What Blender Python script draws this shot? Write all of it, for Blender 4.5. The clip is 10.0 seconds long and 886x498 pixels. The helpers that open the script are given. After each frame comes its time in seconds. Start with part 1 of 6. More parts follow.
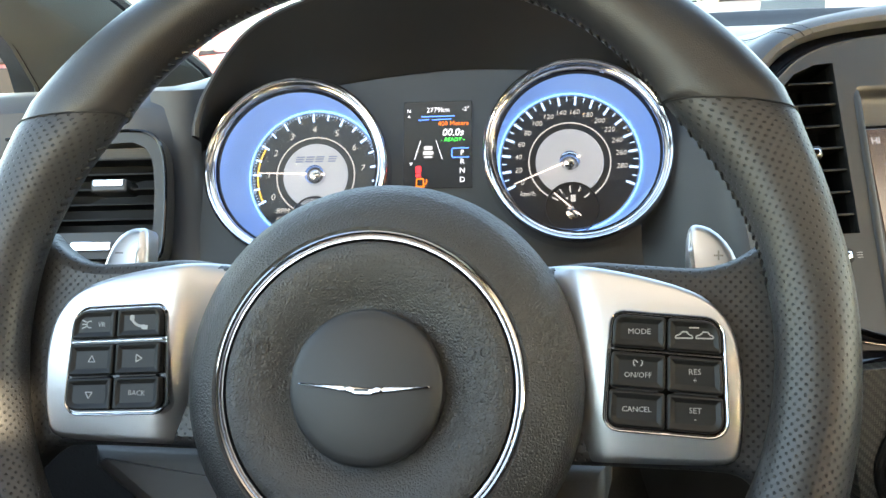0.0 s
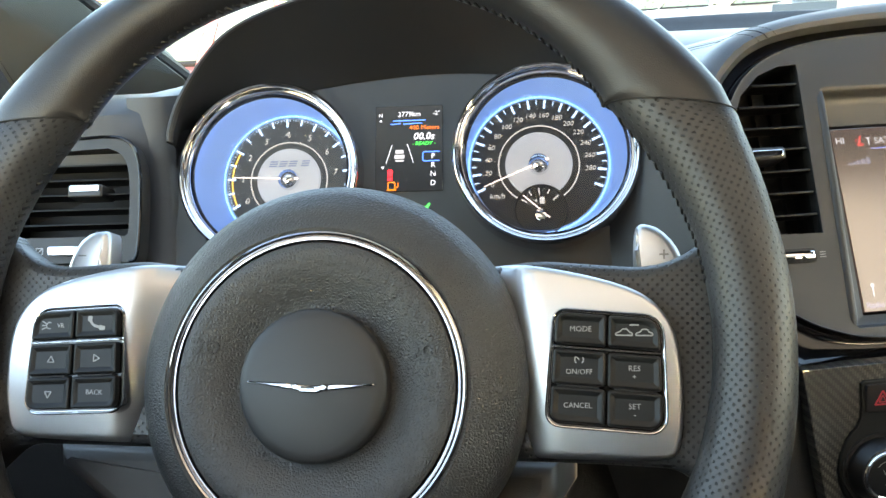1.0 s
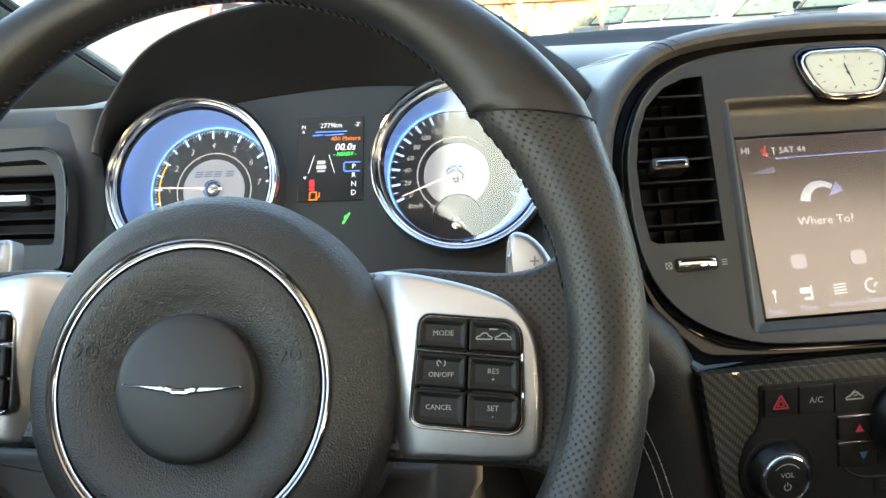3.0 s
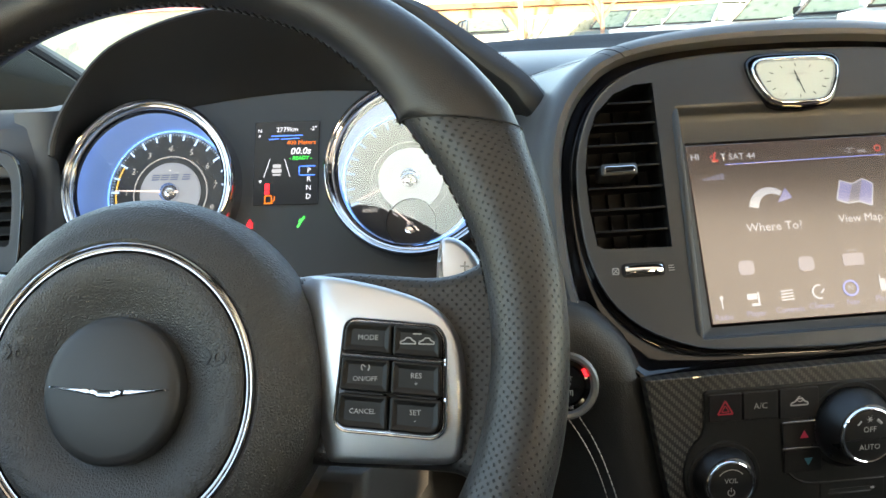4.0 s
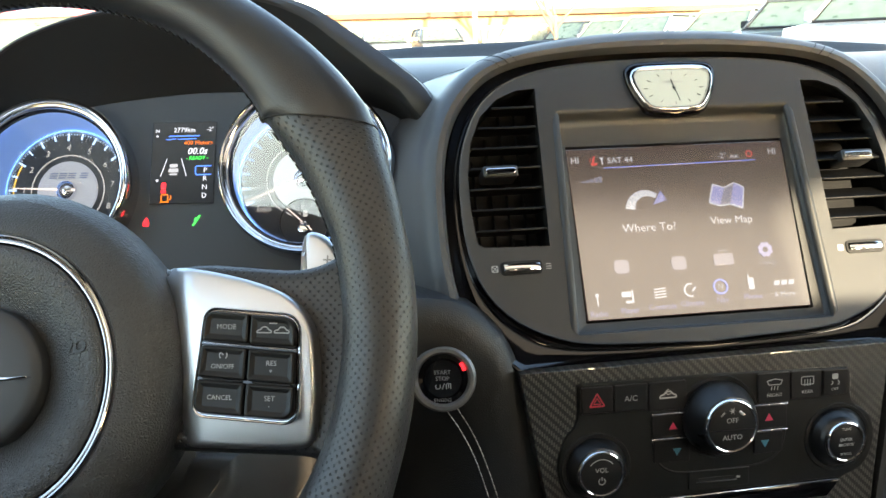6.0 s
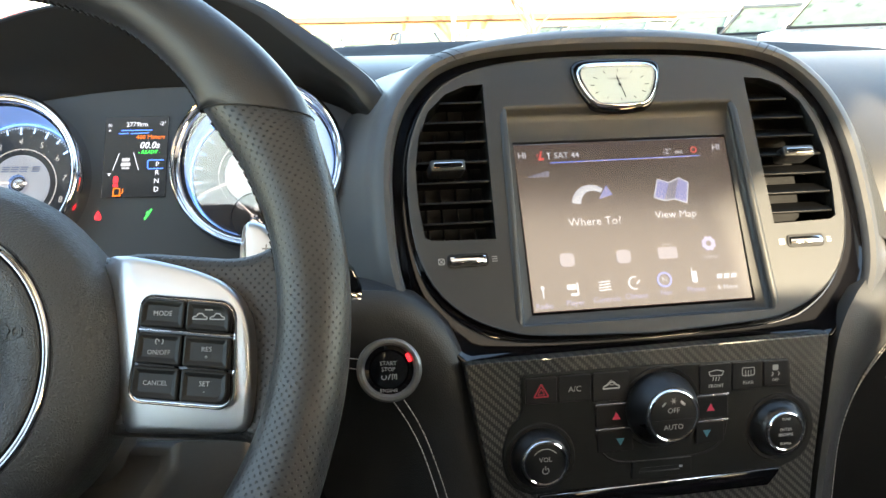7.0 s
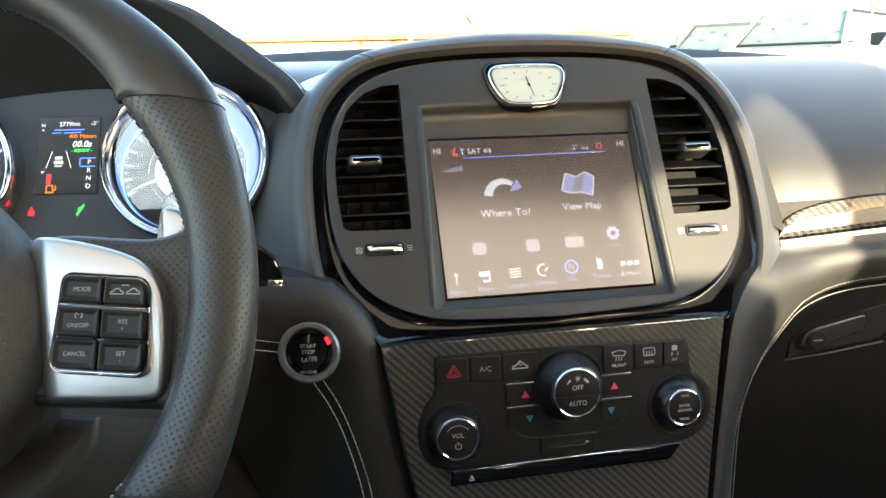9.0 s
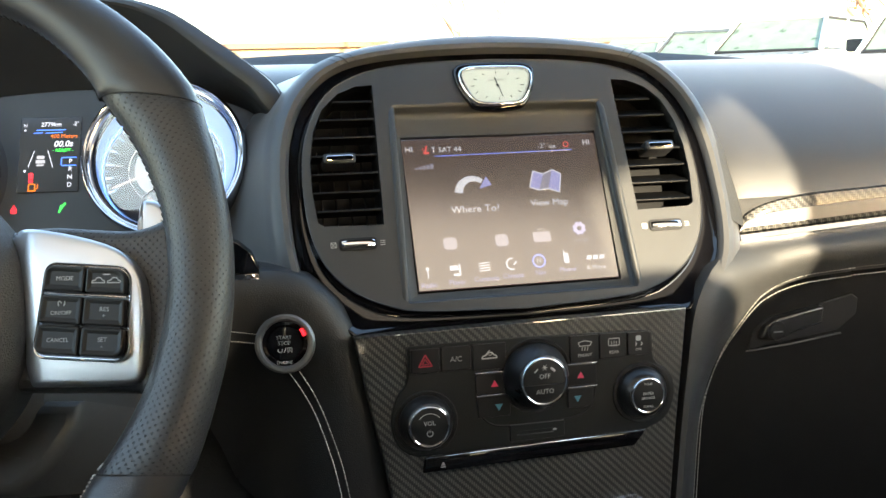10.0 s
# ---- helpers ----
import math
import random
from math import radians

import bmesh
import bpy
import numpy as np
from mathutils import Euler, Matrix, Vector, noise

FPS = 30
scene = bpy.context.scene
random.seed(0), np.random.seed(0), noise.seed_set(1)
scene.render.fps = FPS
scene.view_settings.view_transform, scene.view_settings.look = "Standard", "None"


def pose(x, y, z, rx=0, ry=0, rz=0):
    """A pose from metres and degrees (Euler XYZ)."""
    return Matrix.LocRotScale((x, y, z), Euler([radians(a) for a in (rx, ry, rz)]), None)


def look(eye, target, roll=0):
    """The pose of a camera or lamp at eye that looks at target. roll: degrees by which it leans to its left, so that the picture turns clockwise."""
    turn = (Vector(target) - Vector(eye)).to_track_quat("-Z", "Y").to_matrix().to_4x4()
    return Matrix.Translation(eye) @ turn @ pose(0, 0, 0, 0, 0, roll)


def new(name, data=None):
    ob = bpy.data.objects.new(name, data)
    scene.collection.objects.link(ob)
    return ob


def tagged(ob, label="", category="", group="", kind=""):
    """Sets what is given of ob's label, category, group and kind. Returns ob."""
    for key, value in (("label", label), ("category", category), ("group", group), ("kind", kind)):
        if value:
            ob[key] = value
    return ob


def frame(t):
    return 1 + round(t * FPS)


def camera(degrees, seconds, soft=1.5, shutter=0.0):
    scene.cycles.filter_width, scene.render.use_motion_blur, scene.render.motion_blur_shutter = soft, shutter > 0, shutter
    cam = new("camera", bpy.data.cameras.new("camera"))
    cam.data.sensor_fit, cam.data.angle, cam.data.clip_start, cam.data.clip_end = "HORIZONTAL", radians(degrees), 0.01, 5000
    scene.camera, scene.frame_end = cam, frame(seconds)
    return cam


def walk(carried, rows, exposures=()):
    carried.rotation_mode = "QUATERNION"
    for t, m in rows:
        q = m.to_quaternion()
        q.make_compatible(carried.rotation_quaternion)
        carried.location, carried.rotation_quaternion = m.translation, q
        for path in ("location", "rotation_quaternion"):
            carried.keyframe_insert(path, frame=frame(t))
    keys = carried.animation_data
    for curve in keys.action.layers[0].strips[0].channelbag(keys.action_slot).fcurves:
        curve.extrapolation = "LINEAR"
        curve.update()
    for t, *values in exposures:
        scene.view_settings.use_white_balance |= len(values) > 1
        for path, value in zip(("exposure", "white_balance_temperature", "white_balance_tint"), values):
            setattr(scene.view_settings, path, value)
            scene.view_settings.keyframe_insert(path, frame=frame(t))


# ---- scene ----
cam = camera(48.0, 10.0)
PATH = [
    (0, (0.0196, 0.1300, 1.0417), (0.1074, 2.0800, 0.6060), -2.21),
    (0.5, (0.0343, 0.1258, 1.0406), (0.1080, 2.0776, 0.6105), -2.54),
    (1, (0.0495, 0.1198, 1.0395), (0.1104, 2.0738, 0.6172), -2.72),
    (1.5, (0.0634, 0.1154, 1.0366), (0.1221, 2.0720, 0.6267), -2.91),
    (2, (0.0789, 0.1089, 1.0374), (0.1324, 2.0662, 0.6301), -2.99),
    (2.5, (0.0940, 0.1046, 1.0377), (0.1478, 2.0625, 0.6331), -2.95),
    (4, (0.1453, 0.0992, 1.0376), (0.1965, 2.0593, 0.6434), -2.52),
    (4.5, (0.1578, 0.0933, 1.0390), (0.2287, 2.0525, 0.6437), -2.22),
    (5, (0.1697, 0.0862, 1.0376), (0.2632, 2.0460, 0.6500), -2.05),
    (5.5, (0.1800, 0.0801, 1.0356), (0.2997, 2.0395, 0.6526), -1.86),
    (7, (0.2112, 0.0620, 1.0269), (0.3973, 2.0180, 0.6531), -1.32),
    (7.5, (0.2193, 0.0557, 1.0232), (0.4282, 2.0103, 0.6544), -1.25),
    (8, (0.2268, 0.0439, 1.0203), (0.4558, 1.9973, 0.6574), -1.24),
    (8.5, (0.2328, 0.0269, 1.0165), (0.4805, 1.9806, 0.6674), -1.32),
    (9, (0.2366, 0.0150, 1.0132), (0.5048, 1.9676, 0.6733), -1.38),
    (9.5, (0.2393, 0.0001, 1.0103), (0.5253, 1.9516, 0.6790), -1.40),
    (10, (0.2403, -0.0131, 1.0083), (0.5451, 1.9363, 0.6810), -1.44),
]
walk(cam, [(t, look(eye, target, roll)) for t, eye, target, roll in PATH], [(0, 4.18, 7100, 12), (2.5, 3.91, 7080, 12), (5, 3.65, 6950, 12), (7.5, 3.97, 6850, 12), (10, 3.86, 6780, 12)])

# ---- world, sun and exposure ----
SUN_FROM = Vector((0.36, -0.92, 0.17)).normalized()
world = bpy.data.worlds.new("sky")
scene.world = world
world.use_nodes = True
wn = world.node_tree.nodes
sky = wn.new("ShaderNodeTexSky")
sky.sky_type, sky.sun_disc = "NISHITA", False
sky.sun_elevation = math.asin(SUN_FROM.z)
sky.sun_rotation = math.atan2(SUN_FROM.x, SUN_FROM.y)
world.node_tree.links.new(sky.outputs[0], wn["Background"].inputs["Color"])
wn["Background"].inputs["Strength"].default_value = 0.15
sun_data = bpy.data.lights.new("sun", "SUN")
sun_data.energy, sun_data.angle, sun_data.color = 2.0, radians(0.6), (1.0, 0.87, 0.62)
sun = new("sun", sun_data)
sun.matrix_world = look(SUN_FROM * 30, (0, 0, 0))


# ---- materials ----
def nodes_of(name, base, rough, metal=0.0, coat=0.0):
    m = bpy.data.materials.new(name)
    m.use_nodes = True
    b = m.node_tree.nodes["Principled BSDF"]
    b.inputs["Base Color"].default_value = (*base, 1)
    b.inputs["Roughness"].default_value = rough
    b.inputs["Metallic"].default_value = metal
    b.inputs["Coat Weight"].default_value = coat
    b.inputs["Coat Roughness"].default_value = 0.04
    return m, m.node_tree.nodes, m.node_tree.links, b


def surface(name, base, rough, metal=0.0, coat=0.0, grain=0.0, grain_size=900.0, blotch=0.12, blotch_size=25.0, rough_var=0.1, kind="noise"):
    """A surface with a fine relief (grain) and a slow variation of colour and gloss (blotch)."""
    m, n, l, b = nodes_of(name, base, rough, metal, coat)
    co = n.new("ShaderNodeTexCoord")
    slow = n.new("ShaderNodeTexNoise")
    slow.inputs["Scale"].default_value, slow.inputs["Detail"].default_value = blotch_size, 6
    l.new(co.outputs["Object"], slow.inputs["Vector"])
    mixer = n.new("ShaderNodeMix")
    mixer.data_type = "RGBA"
    mixer.inputs[6].default_value = (*[c * (1 - blotch) for c in base], 1)
    mixer.inputs[7].default_value = (*[min(1, c * (1 + blotch)) for c in base], 1)
    l.new(slow.outputs["Fac"], mixer.inputs[0])
    l.new(mixer.outputs[2], b.inputs["Base Color"])
    rr = n.new("ShaderNodeMapRange")
    rr.inputs["To Min"].default_value, rr.inputs["To Max"].default_value = max(0.02, rough - rough_var), min(1, rough + rough_var)
    l.new(slow.outputs["Fac"], rr.inputs["Value"])
    l.new(rr.outputs[0], b.inputs["Roughness"])
    if grain:
        if kind == "cells":
            g = n.new("ShaderNodeTexVoronoi")
            g.inputs["Scale"].default_value = grain_size
            out = g.outputs["Distance"]
        else:
            g = n.new("ShaderNodeTexNoise")
            g.inputs["Scale"].default_value, g.inputs["Detail"].default_value = grain_size, 3
            out = g.outputs["Fac"]
        if kind == "pebble":
            g = n.new("ShaderNodeTexVoronoi")
            g.feature = "DISTANCE_TO_EDGE"
            g.inputs["Scale"].default_value = grain_size
            wob = n.new("ShaderNodeTexNoise")
            wob.inputs["Scale"].default_value = grain_size * 0.6
            add = n.new("ShaderNodeMix")
            add.data_type = "VECTOR"
            add.inputs[0].default_value = 0.0005
            l.new(co.outputs["Object"], wob.inputs["Vector"])
            l.new(co.outputs["Object"], add.inputs[4]), l.new(wob.outputs["Color"], add.inputs[5])
            flat = n.new("ShaderNodeMapRange")
            flat.inputs["From Max"].default_value = 0.5
            l.new(g.outputs["Distance"], flat.inputs["Value"])
            l.new(add.outputs[1], g.inputs["Vector"])
            out = flat.outputs[0]
        else:
            l.new(co.outputs["Object"], g.inputs["Vector"])
        bump = n.new("ShaderNodeBump")
        bump.inputs["Strength"].default_value, bump.inputs["Distance"].default_value = grain, 0.0006
        l.new(out, bump.inputs["Height"])
        l.new(bump.outputs[0], b.inputs["Normal"])
    return m


def glowing(name, colour, strength, rough=0.2):
    m, n, l, b = nodes_of(name, (0.02, 0.02, 0.02), rough)
    b.inputs["Emission Color"].default_value = (*colour, 1)
    b.inputs["Emission Strength"].default_value = strength
    return m


def clear_pane(name, ior=1.45, tint=(1, 1, 1)):
    m = bpy.data.materials.new(name)
    m.use_nodes = True
    n, l = m.node_tree.nodes, m.node_tree.links
    n.clear()
    out, mix = n.new("ShaderNodeOutputMaterial"), n.new("ShaderNodeMixShader")
    tr, gl, fr = n.new("ShaderNodeBsdfTransparent"), n.new("ShaderNodeBsdfGlossy"), n.new("ShaderNodeFresnel")
    tr.inputs[0].default_value = (*tint, 1)
    gl.inputs["Roughness"].default_value = 0.02
    fr.inputs["IOR"].default_value = ior
    l.new(fr.outputs[0], mix.inputs[0]), l.new(tr.outputs[0], mix.inputs[1]), l.new(gl.outputs[0], mix.inputs[2])
    l.new(mix.outputs[0], out.inputs[0])
    return m


def perforated(name, base, rough):
    """Leather with staggered punched dots, laid out in metres by the mesh's UV map."""
    m, n, l, b = nodes_of(name, base, rough)
    uv = n.new("ShaderNodeUVMap")
    sep = n.new("ShaderNodeSeparateXYZ")
    l.new(uv.outputs[0], sep.inputs[0])

    def op(kind, a, c=None):
        x = n.new("ShaderNodeMath")
        x.operation = kind
        for k, v in enumerate((a, c)):
            if v is None:
                continue
            if isinstance(v, (int, float)):
                x.inputs[k].default_value = v
            else:
                l.new(v, x.inputs[k])
        return x.outputs[0]
    p = 0.0043
    u, v = op("DIVIDE", sep.outputs[0], p), op("DIVIDE", sep.outputs[1], p)
    a, c = op("ADD", u, v), op("SUBTRACT", u, v)
    fa, fc = op("SUBTRACT", op("FRACT", a), 0.5), op("SUBTRACT", op("FRACT", c), 0.5)
    d = op("SQRT", op("ADD", op("MULTIPLY", fa, fa), op("MULTIPLY", fc, fc)))
    hole = n.new("ShaderNodeMapRange")
    hole.inputs["From Min"].default_value, hole.inputs["From Max"].default_value = 0.13, 0.23
    l.new(d, hole.inputs["Value"])
    co, ns = n.new("ShaderNodeTexCoord"), n.new("ShaderNodeTexNoise")
    ns.inputs["Scale"].default_value, ns.inputs["Detail"].default_value = 40, 8
    l.new(co.outputs["Object"], ns.inputs["Vector"])
    tone = n.new("ShaderNodeMix")
    tone.data_type = "RGBA"
    tone.inputs[6].default_value, tone.inputs[7].default_value = (*[x * 0.8 for x in base], 1), (*[x * 1.2 for x in base], 1)
    l.new(ns.outputs["Fac"], tone.inputs[0])
    mix = n.new("ShaderNodeMix")
    mix.data_type = "RGBA"
    mix.inputs[6].default_value = (0.005, 0.005, 0.005, 1)
    l.new(tone.outputs[2], mix.inputs[7])
    l.new(hole.outputs[0], mix.inputs[0]), l.new(mix.outputs[2], b.inputs["Base Color"])
    bump = n.new("ShaderNodeBump")
    bump.inputs["Strength"].default_value, bump.inputs["Distance"].default_value = 0.8, 0.0006
    l.new(hole.outputs[0], bump.inputs["Height"]), l.new(bump.outputs[0], b.inputs["Normal"])
    return m


def woven(name, upright=False, tow=0.0016, lacquer=0.9):
    """Two-by-two twill carbon fibre under clear lacquer; each tow about 1.6 mm wide."""
    m, n, l, b = nodes_of(name, (0.02, 0.02, 0.02), 0.34, 0.0, lacquer)
    co, sp = n.new("ShaderNodeTexCoord"), n.new("ShaderNodeSeparateXYZ")
    l.new(co.outputs["Object"], sp.inputs[0])

    def op(kind, a, c=None):
        x = n.new("ShaderNodeMath")
        x.operation = kind
        for k, v in enumerate((a, c)):
            if isinstance(v, (int, float)):
                x.inputs[k].default_value = v
            elif v is not None:
                l.new(v, x.inputs[k])
        return x.outputs[0]
    u, v = op("DIVIDE", sp.outputs[0], tow), op("DIVIDE", sp.outputs[2 if upright else 1], tow)
    step = op("FLOORED_MODULO", op("ADD", op("FLOOR", u), op("FLOOR", v)), 4.0)
    over = op("LESS_THAN", step, 1.5)
    crown_u, crown_v = op("SINE", op("MULTIPLY", op("FRACT", u), math.pi)), op("SINE", op("MULTIPLY", op("FRACT", v), math.pi))
    height = n.new("ShaderNodeMix")
    l.new(over, height.inputs[0]), l.new(crown_v, height.inputs[2]), l.new(crown_u, height.inputs[3])
    tone = n.new("ShaderNodeMix")
    tone.data_type = "RGBA"
    tone.inputs[6].default_value, tone.inputs[7].default_value = (0.0020, 0.0020, 0.0020, 1), (0.078, 0.075, 0.066, 1)
    l.new(op("MULTIPLY", op("ADD", over, 0.06), op("POWER", height.outputs[0], 0.7)), tone.inputs[0])
    l.new(tone.outputs[2], b.inputs["Base Color"])
    bump = n.new("ShaderNodeBump")
    bump.inputs["Strength"].default_value, bump.inputs["Distance"].default_value = 0.5, 0.0003
    l.new(height.outputs[0], bump.inputs["Height"]), l.new(bump.outputs[0], b.inputs["Normal"])
    return m


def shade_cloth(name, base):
    """Woven cloth for added, unseen roof sheets; lets part of the daylight through."""
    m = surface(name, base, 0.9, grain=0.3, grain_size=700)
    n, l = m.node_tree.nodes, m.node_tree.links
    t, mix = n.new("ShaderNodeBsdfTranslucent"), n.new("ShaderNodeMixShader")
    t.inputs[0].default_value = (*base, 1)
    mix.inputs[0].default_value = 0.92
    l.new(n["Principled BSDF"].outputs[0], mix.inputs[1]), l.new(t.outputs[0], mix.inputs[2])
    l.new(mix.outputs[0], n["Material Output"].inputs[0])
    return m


LEATHER = surface("black_leather", (0.0195, 0.0188, 0.0195), 0.38, grain=0.16, grain_size=1500, kind="cells")
PERFORATED = perforated("perforated_leather", (0.026, 0.0255, 0.026), 0.40)
DASH_LEATHER = surface("dash_leather", (0.033, 0.034, 0.036), 0.48, grain=0.10, grain_size=1100, kind="cells", blotch_size=9)
DASH_LEATHER.node_tree.nodes["Principled BSDF"].inputs["Sheen Weight"].default_value = 0.2
DASH_LEATHER.node_tree.nodes["Principled BSDF"].inputs["Sheen Roughness"].default_value = 0.45
KNEE_LEATHER = surface("black_knee_leather", (0.013, 0.013, 0.0135), 0.48, grain=0.3, grain_size=1100, kind="cells", blotch_size=12)
ROLL_LEATHER = surface("grained_roll_leather", (0.024, 0.024, 0.023), 0.55, grain=0.35, grain_size=1100, kind="cells", blotch_size=12)
HOOD_LEATHER = surface("dark_hood_leather", (0.0150, 0.0142, 0.0148), 0.44, grain=0.2, grain_size=1100, kind="cells", blotch_size=12)
HOOD_THREAD = surface("grey_thread", (0.11, 0.105, 0.11), 0.8, blotch=0.2, blotch_size=400)
KNOB = surface("knob_black_plastic", (0.0065, 0.0065, 0.0068), 0.30, grain=0.1, grain_size=2500)
GRAINED = surface("grained_airbag_cover", (0.029, 0.0287, 0.0285), 0.42, grain=0.55, grain_size=640, kind="pebble")
SMOOTH_PLASTIC = surface("smooth_dark_plastic", (0.018, 0.0185, 0.020), 0.34, grain=0.15, grain_size=2500)
SOFT_PLASTIC = surface("soft_grey_plastic", (0.0235, 0.0242, 0.0240), 0.46, grain=0.25, grain_size=2200, blotch_size=14)
MATT_BLACK = surface("matt_black_plastic", (0.008, 0.008, 0.0085), 0.60, grain=0.2, grain_size=2000)
PANEL_PLASTIC = surface("panel_plastic", (0.005, 0.0055, 0.005), 0.45, grain=0.15, grain_size=2500)
BUTTON = surface("button_plastic", (0.006, 0.006, 0.0062), 0.42, grain=0.15, grain_size=2600)
GLOSS_BLACK = surface("piano_black", (0.004, 0.004, 0.005), 0.06, rough_var=0.02)
SATIN = surface("satin_silver", (0.53, 0.54, 0.565), 0.40, metal=1.0, grain=0.06, grain_size=3000, blotch=0.04, rough_var=0.05)
BEZEL_CHROME = surface("bezel_chrome", (0.60, 0.60, 0.62), 0.10, metal=1.0, blotch=0.05, rough_var=0.04)
RING_CHROME = surface("dark_ring_chrome", (0.36, 0.35, 0.36), 0.12, metal=1.0, blotch=0.05, rough_var=0.04)
CHROME = surface("bright_chrome", (0.82, 0.82, 0.84), 0.07, metal=1.0, blotch=0.02, rough_var=0.03)
EMBLEM = surface("polished_emblem", (0.50, 0.50, 0.52), 0.14, metal=1.0, blotch=0.03, rough_var=0.05)
CARBON = woven("carbon_fibre")
CARBON_TRIM = woven("carbon_fibre_trim", True, 0.0019, 0.2)
CARBON_TRIM.node_tree.nodes["Principled BSDF"].inputs["Specular IOR Level"].default_value = 0.2
THREAD = surface("pale_thread", (0.60, 0.57, 0.52), 0.8, blotch=0.2, blotch_size=400)
DARK_THREAD = surface("black_thread", (0.012, 0.012, 0.012), 0.8, blotch=0.2, blotch_size=400)
CARPET = surface("black_carpet", (0.008, 0.008, 0.008), 0.95, grain=0.8, grain_size=600)
HEADLINER = surface("beige_headliner", (0.58, 0.50, 0.39), 0.9, grain=0.4, grain_size=900)
VENT_BLACK = surface("vent_black_plastic", (0.0022, 0.0023, 0.0025), 0.45, grain=0.1, grain_size=2500)
VENT_BLACK.node_tree.nodes["Principled BSDF"].inputs["Specular IOR Level"].default_value = 0.22
BADGE = surface("matt_badge_plastic", (0.0165, 0.0165, 0.0175), 0.50, grain=0.08, grain_size=2500)
DARK_SATIN = surface("dark_satin_metal", (0.22, 0.22, 0.22), 0.38, metal=0.8, blotch=0.05)
PRINT = surface("white_print", (0.36, 0.36, 0.35), 0.6, blotch=0.08, blotch_size=500)
KEY_PRINT = surface("grey_key_print", (0.30, 0.30, 0.30), 0.6, blotch=0.08, blotch_size=500)
RED_PRINT = surface("red_print", (0.40, 0.02, 0.04), 0.5)
PINK_PRINT = surface("pink_red_print", (0.62, 0.04, 0.10), 0.5)
BLUE_PRINT = surface("blue_print", (0.05, 0.20, 0.28), 0.5)
PANE = clear_pane("clear_lens", 1.75)
GLASS = clear_pane("window_glass", 1.15, (0.95, 0.98, 0.97))
RED_GLOW = glowing("red_lamp", (1.0, 0.02, 0.03), 0.24)
GREEN_GLOW = glowing("green_lamp", (0.03, 0.8, 0.08), 0.24)
ORANGE_GLOW = glowing("orange_lamp", (1.0, 0.22, 0.01), 0.13)
WHITE_GLOW = glowing("white_pixels", (0.8, 0.85, 0.95), 0.14)
GREY_GLOW = glowing("grey_pixels", (0.6, 0.62, 0.66), 0.10)
BLUE_GLOW = glowing("blue_pixels", (0.06, 0.2, 0.9), 0.26)
for mat_ in (BUTTON, PANEL_PLASTIC, MATT_BLACK):
    mat_.node_tree.nodes["Principled BSDF"].inputs["Specular IOR Level"].default_value = 0.3
DISPLAY = glowing("display_glass", (0.010, 0.011, 0.013), 0.10, 0.12)


# ---- mesh building ----
def finish(bm, name, material, smooth=True, angle=35):
    me = bpy.data.meshes.new(name)
    bm.normal_update()
    if smooth:
        for f in bm.faces:
            f.smooth = len(f.verts) <= 4 or angle > 60
        for e in bm.edges:
            e.smooth = len(e.link_faces) != 2 or e.calc_face_angle(0) < radians(angle)
    bm.to_mesh(me)
    bm.free()
    me.materials.append(material)
    return me


def part(name, bm, material, parent=None, label="", at=None, smooth=True, angle=35):
    """Links a bmesh as one mesh object under a thing or under a part."""
    ob = new(name, finish(bm, name, material, smooth, angle))
    ob.parent = parent
    if at is not None:
        ob.matrix_local = at
    return tagged(ob, label)


def thing(name, m, label, category, group="", kind=""):
    ob = new(name)
    ob.empty_display_size = 0.02
    ob.matrix_world = m
    return tagged(ob, label, category, group, kind)


def plane_at(x, y, z, lean, yaw=0.0):
    """A face that leans back by lean: x to the right, y up along it, z out of it towards the cabin."""
    return pose(x, y, z, 90 - lean, 0, yaw)


def prism(poly, z0, z1, bevel=0.0, seg=2, bm=None):
    bm = bm or bmesh.new()
    lo = [bm.verts.new((x, y, z0)) for x, y in poly]
    hi = [bm.verts.new((x, y, z1)) for x, y in poly]
    top = bm.faces.new(hi)
    bm.faces.new(lo[::-1])
    k = len(poly)
    for i in range(k):
        bm.faces.new((lo[i], lo[(i + 1) % k], hi[(i + 1) % k], hi[i]))
    bmesh.ops.recalc_face_normals(bm, faces=bm.faces[:])
    if bevel:
        bmesh.ops.bevel(bm, geom=list(top.edges), offset=bevel, segments=seg, affect="EDGES", profile=0.5)
    return bm


def rounded(x0, y0, x1, y1, r, n=4):
    pts = []
    for cx, cy, a in ((x1 - r, y0 + r, -90), (x1 - r, y1 - r, 0), (x0 + r, y1 - r, 90), (x0 + r, y0 + r, 180)):
        for i in range(n + 1):
            t = radians(a + 90 * i / n)
            pts.append((cx + r * math.cos(t), cy + r * math.sin(t)))
    return pts


def box(x0, y0, z0, x1, y1, z1, bevel=0.0, bm=None):
    return prism([(x0, y0), (x1, y0), (x1, y1), (x0, y1)], z0, z1, bevel, bm=bm)


